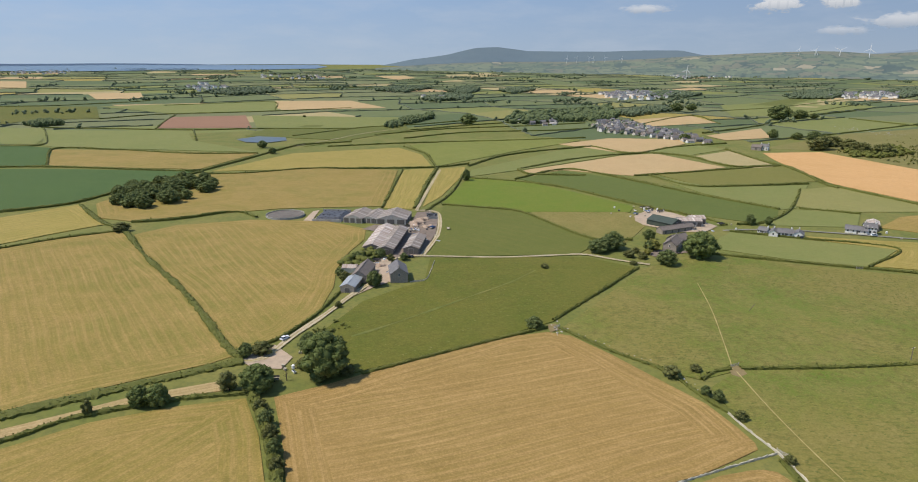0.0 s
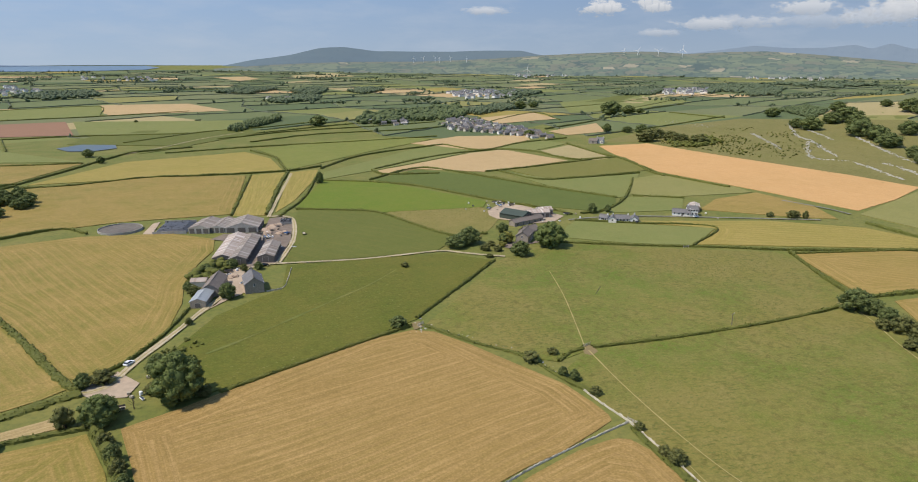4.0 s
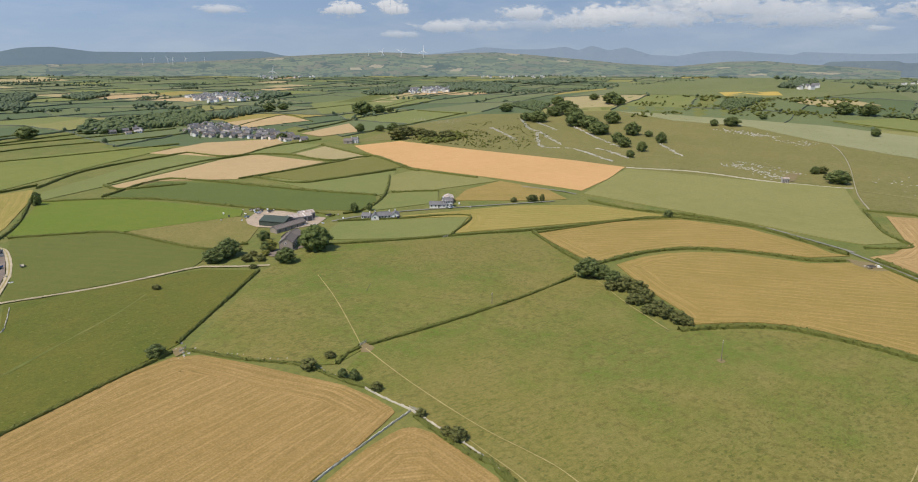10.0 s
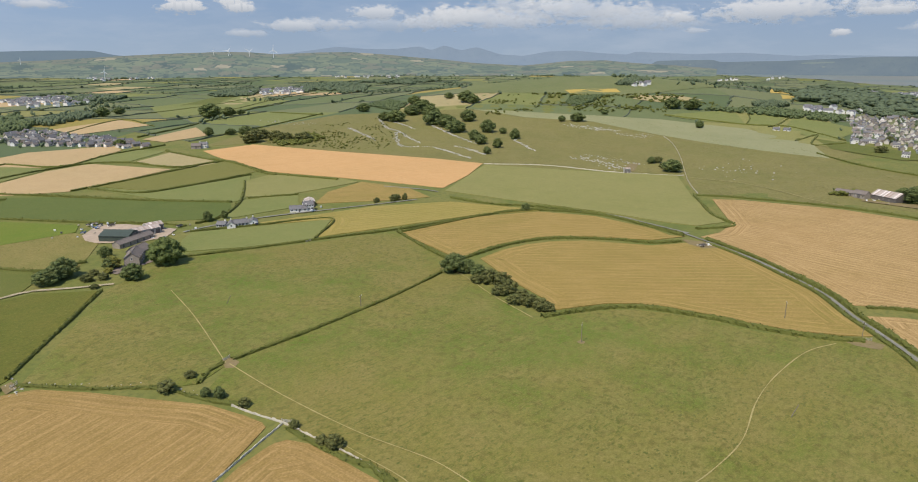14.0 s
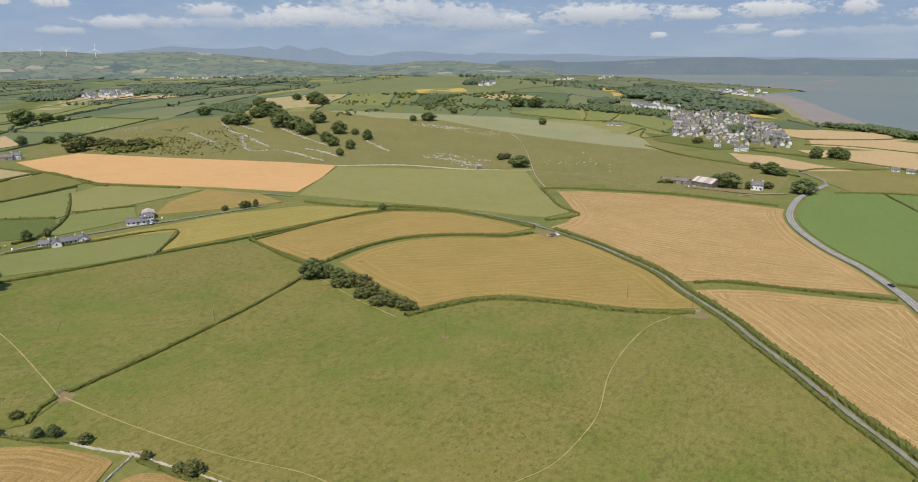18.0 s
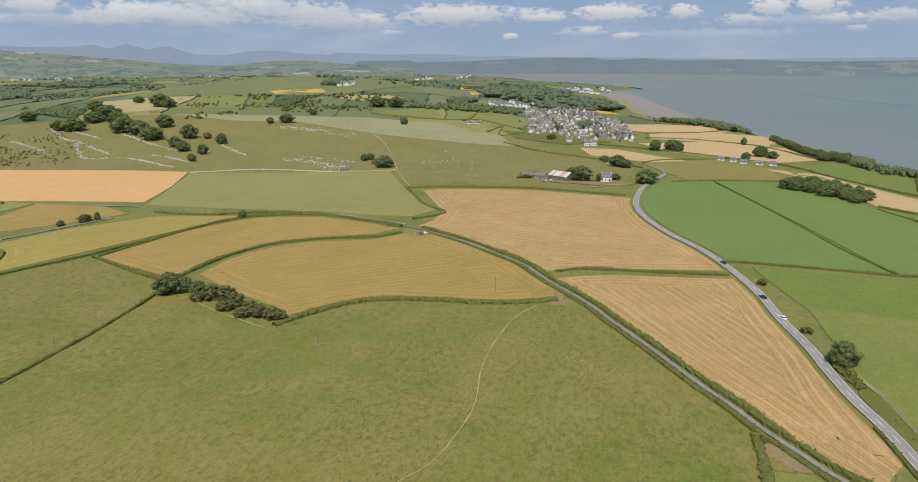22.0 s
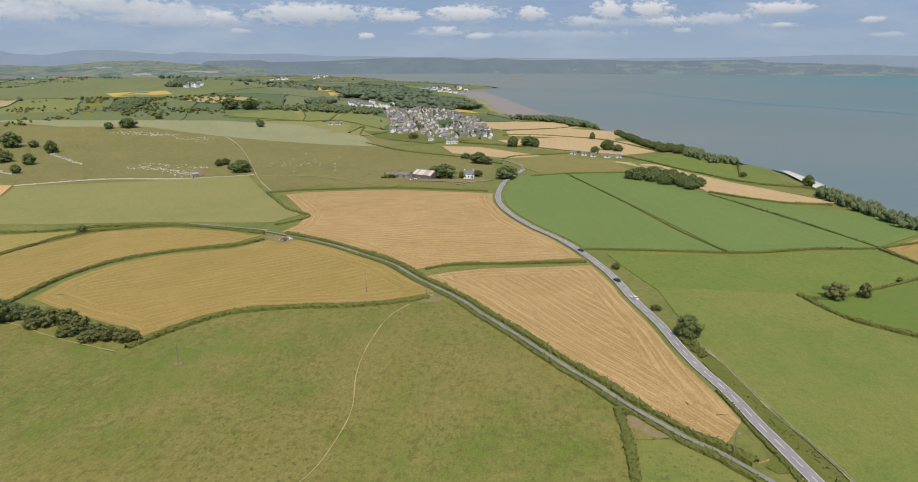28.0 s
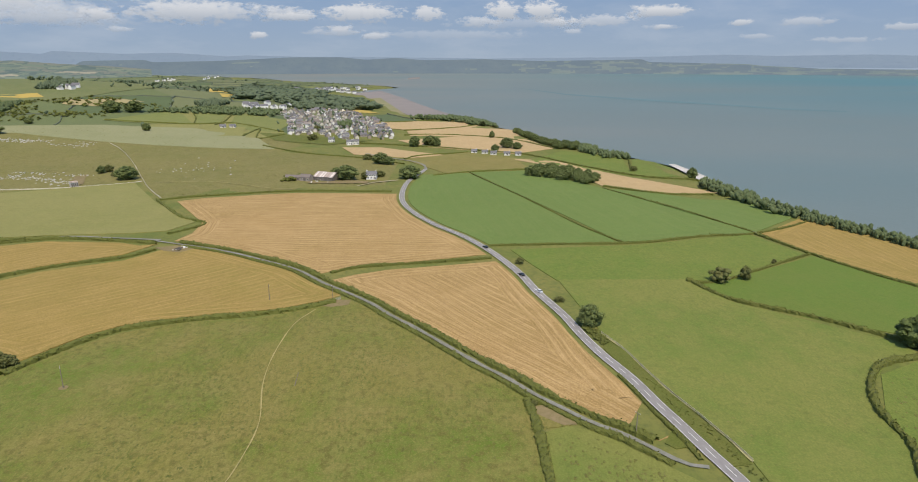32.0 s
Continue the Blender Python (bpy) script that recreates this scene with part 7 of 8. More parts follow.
def clutter(x, y, many, spread, seed=1):
    """Farm odds and ends: pallets, drums, troughs and bales, each a thing."""
    rng = np.random.default_rng(seed)
    for k in range(many):
        px, py = x + rng.normal() * spread, y + rng.normal() * spread
        kind = k % 4
        if kind == 0:
            ob = thing("pallet_stack", px, py, rng.uniform(0, 180), None, "stack of grey wooden pallets", "pallets", "yard clutter")
            for j in range(5):
                part("pallet", block(-0.6, 0.6, -0.5, 0.5, j * 0.16, j * 0.16 + 0.12), M_WOOD, ob)
        elif kind == 1:
            ob = thing("water_trough", px, py, rng.uniform(0, 180), None, "pale galvanised water trough", "trough", "yard clutter")
            part("tub", block(-1.2, 1.2, -0.45, 0.45, 0, 0.6, 0.06), M_WHITE, ob)
            part("water", block(-1.1, 1.1, -0.35, 0.35, 0.5, 0.61), M_GLASS, ob)
        elif kind == 2:
            ob = thing("wrapped_bale", px, py, rng.uniform(0, 180), None, "round silage bale in plastic wrap", "bale", "yard clutter")
            bm = bmesh.new()
            bmesh.ops.create_cone(bm, cap_ends=True, segments=16, radius1=0.65, radius2=0.62, depth=1.25, matrix=Matrix.Translation((0, 0, 0.6)))
            part("wrap", bm, M_PLASTIC if k % 8 > 3 else M_WHITE, ob)
        else:
            ob = thing("farm_trailer", px, py, rng.uniform(0, 180), None, "old farm trailer with low sides", "trailer", "yard clutter")
            part("bed", block(-2.2, 2.2, -1.0, 1.0, 0.8, 1.0), M_WOOD, ob)
            for s in (-1, 1):
                part("side_board", block(-2.2, 2.2, s * 0.97 - 0.04, s * 0.97 + 0.04, 1.0, 1.7), M_BLUE if k % 8 > 3 else M_BOARD, ob)
                bm = bmesh.new()
                bmesh.ops.create_cone(bm, cap_ends=True, segments=14, radius1=0.42, radius2=0.42, depth=0.3, matrix=Matrix.Translation((0.3, s * 0.8, 0.42)) @ Matrix.Rotation(math.pi / 2, 4, "X"))
                part("wheel", bm, M_TYRE, ob)


def car_parts(ob, paint):
    """A hatchback, 4.2 m long, nose to +x."""
    prof = [(-2.1, 0.35), (-2.1, 0.85), (-1.9, 1.0), (1.0, 0.95), (2.0, 0.78), (2.12, 0.55), (2.1, 0.32)]
    p = [(x, s * 0.86, z) for s in (-1, 1) for x, z in prof]
    m = len(prof)
    part("body", hull(p, [tuple(range(m)), tuple(range(2 * m - 1, m - 1, -1))] + [(k, (k + 1) % m, m + (k + 1) % m, m + k) for k in range(m)]), paint, ob)
    top = [(-1.95, 0.98), (-1.5, 1.42), (0.1, 1.46), (1.0, 0.96)]
    p = [(x, s * (0.82 if z < 1.1 else 0.62), z) for s in (-1, 1) for x, z in top]
    part("cabin_glass", hull(p, [(0, 1, 2, 3), (7, 6, 5, 4), (0, 4, 5, 1), (2, 6, 7, 3), (1, 5, 6, 2), (3, 7, 4, 0)]), M_GLASS, ob)
    part("roof_panel", block(-1.5, 0.1, -0.64, 0.64, 1.43, 1.5, 0.02), paint, ob)
    for x in (-1.3, 1.3):
        for s in (-1, 1):
            bm = bmesh.new()
            bmesh.ops.create_cone(bm, cap_ends=True, segments=16, radius1=0.32, radius2=0.32, depth=0.2, matrix=Matrix.Translation((x, s * 0.8, 0.32)) @ Matrix.Rotation(math.pi / 2, 4, "X"))
            w = part("wheel", bm, M_TYRE, ob)
            bm = bmesh.new()
            bmesh.ops.create_cone(bm, cap_ends=True, segments=12, radius1=0.19, radius2=0.19, depth=0.22, matrix=Matrix.Translation((x, s * 0.8, 0.32)) @ Matrix.Rotation(math.pi / 2, 4, "X"))
            part("rim", bm, M_WHITE, w)
    for s in (-1, 1):
        part("headlight", block(1.98, 2.13, s * 0.62 - 0.15, s * 0.62 + 0.15, 0.6, 0.76), M_GLASS, ob)


def car(x, y, turn, white=0):
    ob = thing("car", x, y, turn, z_at(x, y) + 0.27, "white hatchback on the main road" if white else "black hatchback on the main road", "car", "cars on the road")
    car_parts(ob, M_WHITECAR if white else M_BLACKCAR)


def field_gate(x, y, turn):
    """A five-bar gate between two posts."""
    ob = thing("field_gate", x, y, turn, None, "grey metal five-bar gate in a field entrance", "gate", "field gates")
    for k in (-1.8, 1.8):
        part("post", block(k - 0.09, k + 0.09, -0.09, 0.09, -0.3, 1.4), M_WOOD, ob)
    for k in range(5):
        part("bar", block(-1.72, 1.72, -0.03, 0.03, 0.2 + 0.23 * k, 0.27 + 0.23 * k), M_CONCRETE, ob)
    for k in (-1.68, 0.0, 1.68):
        part("upright", block(k - 0.03, k + 0.03, -0.045, 0.045, 0.15, 1.22), M_CONCRETE, ob)


def parked_car(x, y, turn, white=1):
    ob = thing("parked_car", x, y, turn, z_at(x, y) + 0.2, "white car parked on the farm track" if white else "dark car parked by the houses", "car", "parked cars")
    car_parts(ob, M_WHITECAR if white else M_BLACKCAR)


def pole(x, y, high, lean=0):
    ob = thing("utility_pole", x, y, 30, None, "wooden electricity pole in the pasture" if not lean else "leaning stay post in the pasture", "pole", "electricity poles")
    bm = bmesh.new()
    bmesh.ops.create_cone(bm, cap_ends=True, segments=8, radius1=0.17, radius2=0.12, depth=high + 1, matrix=Matrix.Rotation(radians(lean), 4, "X") @ Matrix.Translation((0, 0, high / 2 - 0.5)))
    part("shaft", bm, M_POLE, ob)
    if not lean:
        part("crossarm", block(-1.0, 1.0, -0.06, 0.06, high - 0.5, high - 0.36), M_POLE, ob)
        for s in (-0.9, 0.0, 0.9):
            part("insulator", block(s - 0.06, s + 0.06, -0.06, 0.06, high - 0.36, high - 0.12), M_WHITE, ob)


def turbine(x, y, high, z=None, spin=10):
    ob = thing("wind_turbine", x, y, math.degrees(math.atan2(y, x)) - 90, z, "white wind turbine with three blades on a hill", "wind turbine", "wind turbines")
    bm = bmesh.new()
    bmesh.ops.create_cone(bm, cap_ends=True, segments=10, radius1=high * 0.035, radius2=high * 0.02, depth=high * 1.1, matrix=Matrix.Translation((0, 0, high * 0.45)))
    part("tower", bm, M_WHITE, ob)
    part("nacelle", block(-high * 0.03, high * 0.03, -high * 0.1, high * 0.04, high * 0.97, high * 1.03), M_WHITE, ob)
    for k in range(3):
        m = Matrix.Translation((0, -high * 0.11, high)) @ Matrix.Rotation(radians(spin + 120 * k), 4, "Y")
        w, t = high * 0.035, high * 0.012
        p = [m @ Vector(q) for q in ((-w, -t, 0), (w, -t, 0), (w, t, 0), (-w, t, 0), (-w * 0.25, -t * 0.4, high * 0.6), (w * 0.25, -t * 0.4, high * 0.6), (w * 0.25, t * 0.4, high * 0.6), (-w * 0.25, t * 0.4, high * 0.6))]
        part("blade", hull(p, [(0, 1, 5, 4), (1, 2, 6, 5), (2, 3, 7, 6), (3, 0, 4, 7), (4, 5, 6, 7), (3, 2, 1, 0)]), M_WHITE, ob)


def ridge_turbine(bearing, up, high, spin):
    r = 4190
    turbine(r * math.sin(radians(bearing)), r * math.cos(radians(bearing)), high, EYE[2] + r * math.tan(radians(up)), spin)


def yard(corners, mat=None, words="bare trodden earth of the farm yard"):
    mats = {"grey": M_YARD_GREY, "mud": M_MUD, "dirt": M_YARD, "sand": M_SAND, "marsh": M_SALTMARSH, "shingle": M_SHINGLE}
    tagged(draped("yard", corners, 14, mats[mat or "dirt"], 0, 0.16), words, "ground", kind="structure")


def pond(corners):
    tagged(draped("pond", corners, 60, M_POND, 0, 0.3), "small blue farm pond in wet grass", "pond", kind="structure")


M_POND = plain("pond_water", (0.07, 0.09, 0.12), (0.10, 0.115, 0.09), 0.3, 0.05)


def western_sea(corners):
    tagged(draped("western_sea", corners, 200, M_WEST, 0, 0.3), "blue open sea beyond the western plain", "sea", kind="structure")


M_WEST = plain("western_sea_water", (0.10, 0.165, 0.25), (0.12, 0.185, 0.265), 0.4, 0.001)


def shore(corners, mat, words, lift=0.5):
    mats = {"sand": M_SAND, "marsh": M_SALTMARSH, "shingle": M_SHINGLE, "bright": M_BRIGHT}
    tagged(draped("shore", corners, 200, mats[mat], 0, lift, sea_top), words, "shore", kind="structure")


M_BRIGHT = plain("current_streak", (0.13, 0.205, 0.21), (0.12, 0.195, 0.2), 0.6, 0.004)


# ---- villages ----
def house_kinds():
    made = []
    for l, w, eave, wall, roof, words in (
            (9.5, 6.8, 3.9, M_RENDER, M_SLATE, "white rendered house with a dark slate roof"),
            (8, 6.8, 3.9, M_CREAM, M_SLATE, "cream rendered house with a slate roof"),
            (11, 7, 2.5, M_RENDER, M_GREYROOF, "white bungalow with a grey tiled roof"),
            (10, 6.8, 3.9, M_STONEWALL, M_SLATE, "grey stone house with a slate roof"),
            (9, 7, 2.6, M_CREAM, M_BROWNROOF, "cream bungalow with a brown tiled roof")):
        low = eave < 4
        wins = row("s", l, 2, 0.9, 1.6, 1.2) + row("n", l, 2, 0.9, 1.6, 1.2) + ([] if low else row("s", l, 2, 2.6, 1.2, 1.0)) + [("s", l * 0.02, 0, 1.0, 2.0, "door")]
        made.append(building(0, 0, 0, l, w, eave, eave + w * 0.42, wall, roof, "house", words, "house", 0, wins, 1, "village houses", True))
    return made


HOUSES = house_kinds()
USED = set()


def put_house(k, x, y, turn):
    m = pose(x, y, z_at(x, y), 0, 0, turn) @ Matrix.Diagonal((1.0, 0.9, 0.9, 1))
    if k in USED:
        copy_thing(HOUSES[k], m)
    else:
        USED.add(k)
        HOUSES[k].matrix_basis = m


def village(poly, many, seed, grain, gap=13.0, turn=None):
    """Houses in rows along the grain of the village, with gardens and trees between."""
    rng = np.random.default_rng(seed)
    xs, ys = np.array(poly).T
    spots, green = [], []
    for _ in range(many * 60):
        x, y = rng.uniform(xs.min(), xs.max()), rng.uniform(ys.min(), ys.max())
        if not inside(poly, np.array(x), np.array(y)):
            continue
        if all((x - a) ** 2 + (y - b) ** 2 > gap * gap for a, b in spots):
            spots.append((x, y))
        if len(spots) >= many:
            break
    for x, y in spots:
        bend = 40 * noise.noise((x * 0.006, y * 0.006, seed))
        put_house(int(rng.choice([0, 1, 2, 3, 3, 3, 4, 4])), x, y, grain + bend + (90 if rng.random() < 0.25 else 0) + rng.normal() * 4 + (180 if rng.random() < 0.5 else 0))
        if rng.random() < 0.3:
            h = rng.uniform(3, 6.5)
            green.append((x + rng.normal() * 9, y + rng.normal() * 9, h, h))
    scatter("garden_trees", green, "garden trees and shrubs between the village houses", M_HAZED_WOOD, "garden trees")


def hamlet(poly, many, seed):
    """A far settlement, each house a few paces of white wall and grey roof, joined."""
    rng = np.random.default_rng(seed)
    xs, ys = np.array(poly).T
    bw, br, n = [], [], 0
    vw, fw, vr, fr = [], [], [], []
    for _ in range(many * 40):
        x, y = rng.uniform(xs.min(), xs.max()), rng.uniform(ys.min(), ys.max())
        if not inside(poly, np.array(x), np.array(y)):
            continue
        l, w, e, a = rng.uniform(9, 18), rng.uniform(7, 9), rng.uniform(4, 6), rng.uniform(0, 3.14)
        z, c, s = z_at(x, y), math.cos(a), math.sin(a)
        g = lambda u, v, h: (x + u * c - v * s, y + u * s + v * c, z + h)
        k = len(vw)
        vw += [g(-l / 2, -w / 2, -1), g(l / 2, -w / 2, -1), g(l / 2, w / 2, -1), g(-l / 2, w / 2, -1), g(-l / 2, -w / 2, e), g(l / 2, -w / 2, e), g(l / 2, w / 2, e), g(-l / 2, w / 2, e), g(-l / 2, 0, e + 3), g(l / 2, 0, e + 3)]
        fw += [(k, k + 1, k + 5, k + 4), (k + 2, k + 3, k + 7, k + 6), (k + 1, k + 2, k + 6, k + 9, k + 5), (k + 3, k, k + 4, k + 8, k + 7)]
        k = len(vr)
        vr += [g(-l / 2 - 0.4, -w / 2 - 0.4, e - 0.2), g(l / 2 + 0.4, -w / 2 - 0.4, e - 0.2), g(l / 2 + 0.4, 0, e + 3.1), g(-l / 2 - 0.4, 0, e + 3.1), g(l / 2 + 0.4, w / 2 + 0.4, e - 0.2), g(-l / 2 - 0.4, w / 2 + 0.4, e - 0.2)]
        fr += [(k, k + 1, k + 2, k + 3), (k + 3, k + 2, k + 4, k + 5)]
        n += 1
        if n == many:
            break
    ob = tagged(new("far_hamlet"), "far hamlet of white houses with grey roofs", "hamlet", kind="stuff")
    for name, v, f, m in (("wall", vw, fw, M_RENDER), ("roof", vr, fr, M_SLATE)):
        if v:
            p = new(name, mesh_of(name, v, f, m))
            p.parent = ob


def rocks(pts, wide, many, seed, big=1.0):
    """Limestone breaking through the turf along a line."""
    q, d, s = along(pts, 2.0)
    rng = np.random.default_rng(seed)
    v, f = [], []
    cube = [(-1, -1, -0.6), (1, -1, -0.6), (1, 1, -0.6), (-1, 1, -0.6), (-0.6, -0.7, 0.7), (0.7, -0.5, 0.6), (0.5, 0.7, 0.8), (-0.7, 0.5, 0.6)]
    for _ in range(many):
        x, y = q[rng.integers(len(q))] + rng.normal(size=2) * wide
        r = big * rng.uniform(0.25, 0.8)
        a, k, z = rng.uniform(0, 6.28), len(v), z_at(x, y)
        for p in cube:
            px, py = p[0] * r * rng.uniform(0.8, 1.9), p[1] * r * rng.uniform(0.6, 1.2)
            v.append((x + px * math.cos(a) - py * math.sin(a), y + px * math.sin(a) + py * math.cos(a), z + p[2] * r * rng.uniform(0.5, 0.9)))
        f += [tuple(k + i for i in t) for t in ((0, 1, 5, 4), (1, 2, 6, 5), (2, 3, 7, 6), (3, 0, 4, 7), (4, 5, 6, 7))]
    tagged(new("outcrop", mesh_of("outcrop", v, f, M_ROCK)), "pale limestone outcrop breaking through moor grass", "rocks", kind="stuff")


def scrub(poly, many, seed, low=1.5, tall=4.0):
    rng = np.random.default_rng(seed)
    xs, ys = np.array(poly).T
    places = []
    for _ in range(many * 20):
        x, y = rng.uniform(xs.min(), xs.max()), rng.uniform(ys.min(), ys.max())
        if inside(poly, np.array(x), np.array(y)) and noise.noise((x * 0.012, y * 0.012, seed)) > -0.05:
            h = rng.uniform(low, tall)
            places.append((x, y, h * rng.uniform(1.2, 2.6), h))
        if len(places) == many:
            break
    if places:
        scatter("scrub", places, "scattered gorse and thorn scrub" if tall > 1.5 else "rank weeds and brambles on a verge", M_HEDGE, "scrub")

pale_shed(-54.0, 388.6, 86, 50, 11)
long_shed(-45.2, 385.0, 85, 50, 9.5)
open_shed(-77.1, 448.2, 79, 26, 13.5)
open_shed(-66.0, 448.1, 80, 26, 9.5)
open_shed(-51.4, 445.0, 85, 24, 21)
long_shed(-31.1, 376.7, 85, 30, 9)
stone_barn(-54, 321, 85, 20, 8)
blue_shed(-57.4, 304.4, 84, 16, 7)
white_shed(-62.6, 329.3, -1, 8, 6)
farmhouse(-35.5, 319.7, 100, 15, 9)
silage_clamp(-97.5, 452.9, -3, 21, 30)
slurry_tank(-132, 454, 13.5)
heap(-34.5, 435.5, 6, 2.2)
heap(-26.5, 425.8, 4, 1.5)
heap(-31.1, 446.1, 5, 1.8)
heap(-47.4, 338.9, 3, 1.2)
clutter(-32.1, 419.2, 10, 6, 3)
clutter(-28.8, 400.7, 8, 5, 4)
clutter(-43.8, 323.5, 6, 4, 5)
clutter(-64.3, 216.5, 6, 5, 9)
yard([(-70.3, 417.7), (-63.4, 430.3), (-39, 430), (-37, 471), (-27, 474), (-20, 454), (-20.1, 408.4), (-26.1, 360.2), (-35.9, 355.1), (-43.4, 355.3), (-40.4, 410.1), (-58.9, 412.1)], "grey")
yard([(-47.6, 316.5), (-38.5, 312.4), (-43.3, 354.3), (-53.4, 358.2), (-55.2, 343.1)], "dirt")
yard([(-115, 439), (-115, 468), (-111, 473), (-109, 438)], "dirt")
yard([(-85.2, 221.2), (-81.9, 230.6), (-76.5, 235.9), (-66.5, 225.1), (-68.3, 215.3), (-79.5, 216.3)], "dirt", "bare pale earth at the lane end")
yard([(-46, 305), (-40.2, 311.1), (-39.8, 324), (-44.1, 325.6), (-50.9, 298.8), (-55.3, 290.4)], "dirt")
green_barn(139.6, 438.6, -49, 20, 14.5)
grey_barn(155.7, 438.7, 4, 17, 9)
grey_barn(163.9, 446.3, 3, 11, 8)
low_range(142.1, 422.7, 26, 28, 6)
farmhouse(126.4, 378.5, 59, 15, 8, M_STONEWALL, M_BROWNROOF, "stone farmhouse with a weathered brown slate roof")
stone_barn(133.3, 390.3, 31, 12, 8)
clutter(144, 478, 12, 7, 6)
clutter(158, 427, 6, 4, 7)
clutter(125, 485, 8, 9, 8)
clutter(140, 493, 4, 2, 12)
yard([(125, 466), (143, 490), (157, 478), (176, 437), (162, 421), (144.2, 419.9), (125, 438), (122, 450)], "dirt", "bare brown earth yard round the steel barns")
yard([(106.5, 372.1), (118.5, 376.1), (133.4, 371.1), (141.9, 383.5), (125.4, 368.4), (111, 362.1)], "grey")
cottage(200.4, 419.6, -50, 6, 5.5)
cottage(204.8, 415.1, 62, 8, 5.5)
cottage(211.6, 414.3, -19, 9.5, 6.5)
cottage(219.4, 411.1, 62, 8, 6)
cottage(264.6, 423.7, -32, 13, 6.5)
pale_shed(284.1, 437.6, 61, 14, 7)
white_house(272.2, 421.9, -22, 7.5, 6.5)
clutter(275, 422, 4, 5, 13)
clutter(185, 425, 6, 6, 14)
dutch_barn(630.9, 102.8, -114, 22, 16)
low_range(631.2, 135.9, -102, 15, 6)
stone_barn(625, 122.1, -112, 11, 7)
white_house(632.5, 59.5, -91, 10, 8)
clutter(623, 107, 6, 8, 15)
yard([(618, 120), (616, 105), (624, 81), (617, 60), (605, 62), (607, 90), (608, 118)], "mud")
cottage(817.9, -54.6, -94, 7.5, 5.5)
cottage(810.9, -67.6, -95, 7.5, 5.5)
cottage(799.9, -77.7, -95, 7.5, 5.5)
cottage(793.1, -93.8, -97, 7.5, 5.5)
cottage(790.4, -107.3, -98, 7.5, 5.5)
cottage(1039.9, 328.8, -65, 9, 7)
cottage(1046.2, 315.2, -88, 9, 7)
white_house(918.8, 141, -87, 8, 6)
white_house(897.2, 112.9, -88, 8, 6)
white_house(903.3, 104.7, -89, 8, 6)
stone_barn(377.5, 841.1, -36, 12, 8)
white_house(387, 840.1, -38, 10, 8)
grey_barn(596, 328.5, -45, 6, 5)
village([(214, 1099), (236, 1191), (268, 1206), (290, 1187), (304, 1112), (328, 1051), (346, 980), (348, 925), (330, 894), (299, 940), (255, 997), (216, 1047)], 110, 3, 20, 9.5)
village([(1017, 226.3), (1287.4, 270.1), (1279, 245.1), (1361.6, 231), (1365.2, 177.6), (1212, 104), (1130, 82), (1037, 64), (969, 50), (956, 66), (967, 102), (941, 116), (965, 145), (992.2, 174.6), (975.2, 207.1)], 230, 5, 10, 12.0)
village([(1257.8, 283.5), (1313.3, 271.4), (1275.9, 228.3), (1172.5, 231.4), (1143.1, 251.7)], 22, 6, 10, 16.0)
village([(93, 1185), (115, 1246), (147, 1235), (168, 1147), (133, 1111)], 16, 7, 10, 16.0)
hamlet([(429, 2133), (516, 2255), (622, 2219), (734, 2188), (676, 2020), (558, 1997), (427, 1933)], 70, 11)
hamlet([(1270, 2205), (1402, 2252), (1467.3, 2186.9), (1351.8, 2014.8), (1242, 2075)], 36, 12)
hamlet([(2298, 3417), (2677, 3439), (2692.1, 2996.1), (2433.1, 2708.1), (2183.3, 2909.4)], 50, 13)
hamlet([(-993, 2255), (-1049, 2570), (-924, 2481), (-821, 2313), (-872, 2130)], 36, 14)
hamlet([(369, 1954), (513, 2206), (665, 2131), (616, 1913), (417, 1788)], 50, 15)
hamlet([(1058, 2000), (1241, 2187), (1395.8, 2129.2), (1283.3, 1953.9), (1083, 1904)], 40, 16)
hamlet([(3401, 3063), (3951, 3090), (3863, 2813), (3288.2, 2393.2), (2982.1, 2502.1)], 50, 17)
hamlet([(1325.1, 730.5), (1389.4, 716.4), (1343.2, 692), (1297.9, 707.9)], 10, 18)
hamlet([(2549.4, 527.7), (2601, 311), (2556, 216), (2192.2, 262.9), (2357.1, 447.7)], 40, 19)
hamlet([(3404.3, 1396.1), (3570.3, 1346.1), (3342.1, 1259), (3160.2, 1295.1)], 8, 20)
hamlet([(3644.2, 1244.1), (4159, 1311), (3519.5, 1107.1), (3404.1, 1148)], 8, 22)
hamlet([(-130, 1876), (-66, 1970), (-62, 1832), (-116, 1781)], 8, 23)
hamlet([(320, 5075), (699, 4918), (509, 4386), (322, 4476)], 18, 24)
hamlet([(-2315, 3344), (-2067, 3430), (-1932, 3202), (-2087, 3009)], 24, 25)
hamlet([(-1096, 3358), (-704, 3339), (-635, 3004), (-917, 2965)], 24, 26)
hamlet([(1158, 3849), (1587, 3998), (1381, 3472), (1032, 3234)], 30, 27)
hamlet([(1316.3, 389.5), (1423.9, 297.5), (1307.8, 273.3), (1277.1, 356.3)], 18, 28)
pole(210.2, 131.1, 8.5)
pole(208.5, 49.7, 5.0, 20)
pole(294.6, 79, 8)
pole(173.0, 229.0, 5.5)
pole(130.9, 277.9, 5, 30)
pole(172.4, -62.3, 8)
pole(294.7, 48.6, 7)
car(324.9, -47.4, 34, 0)
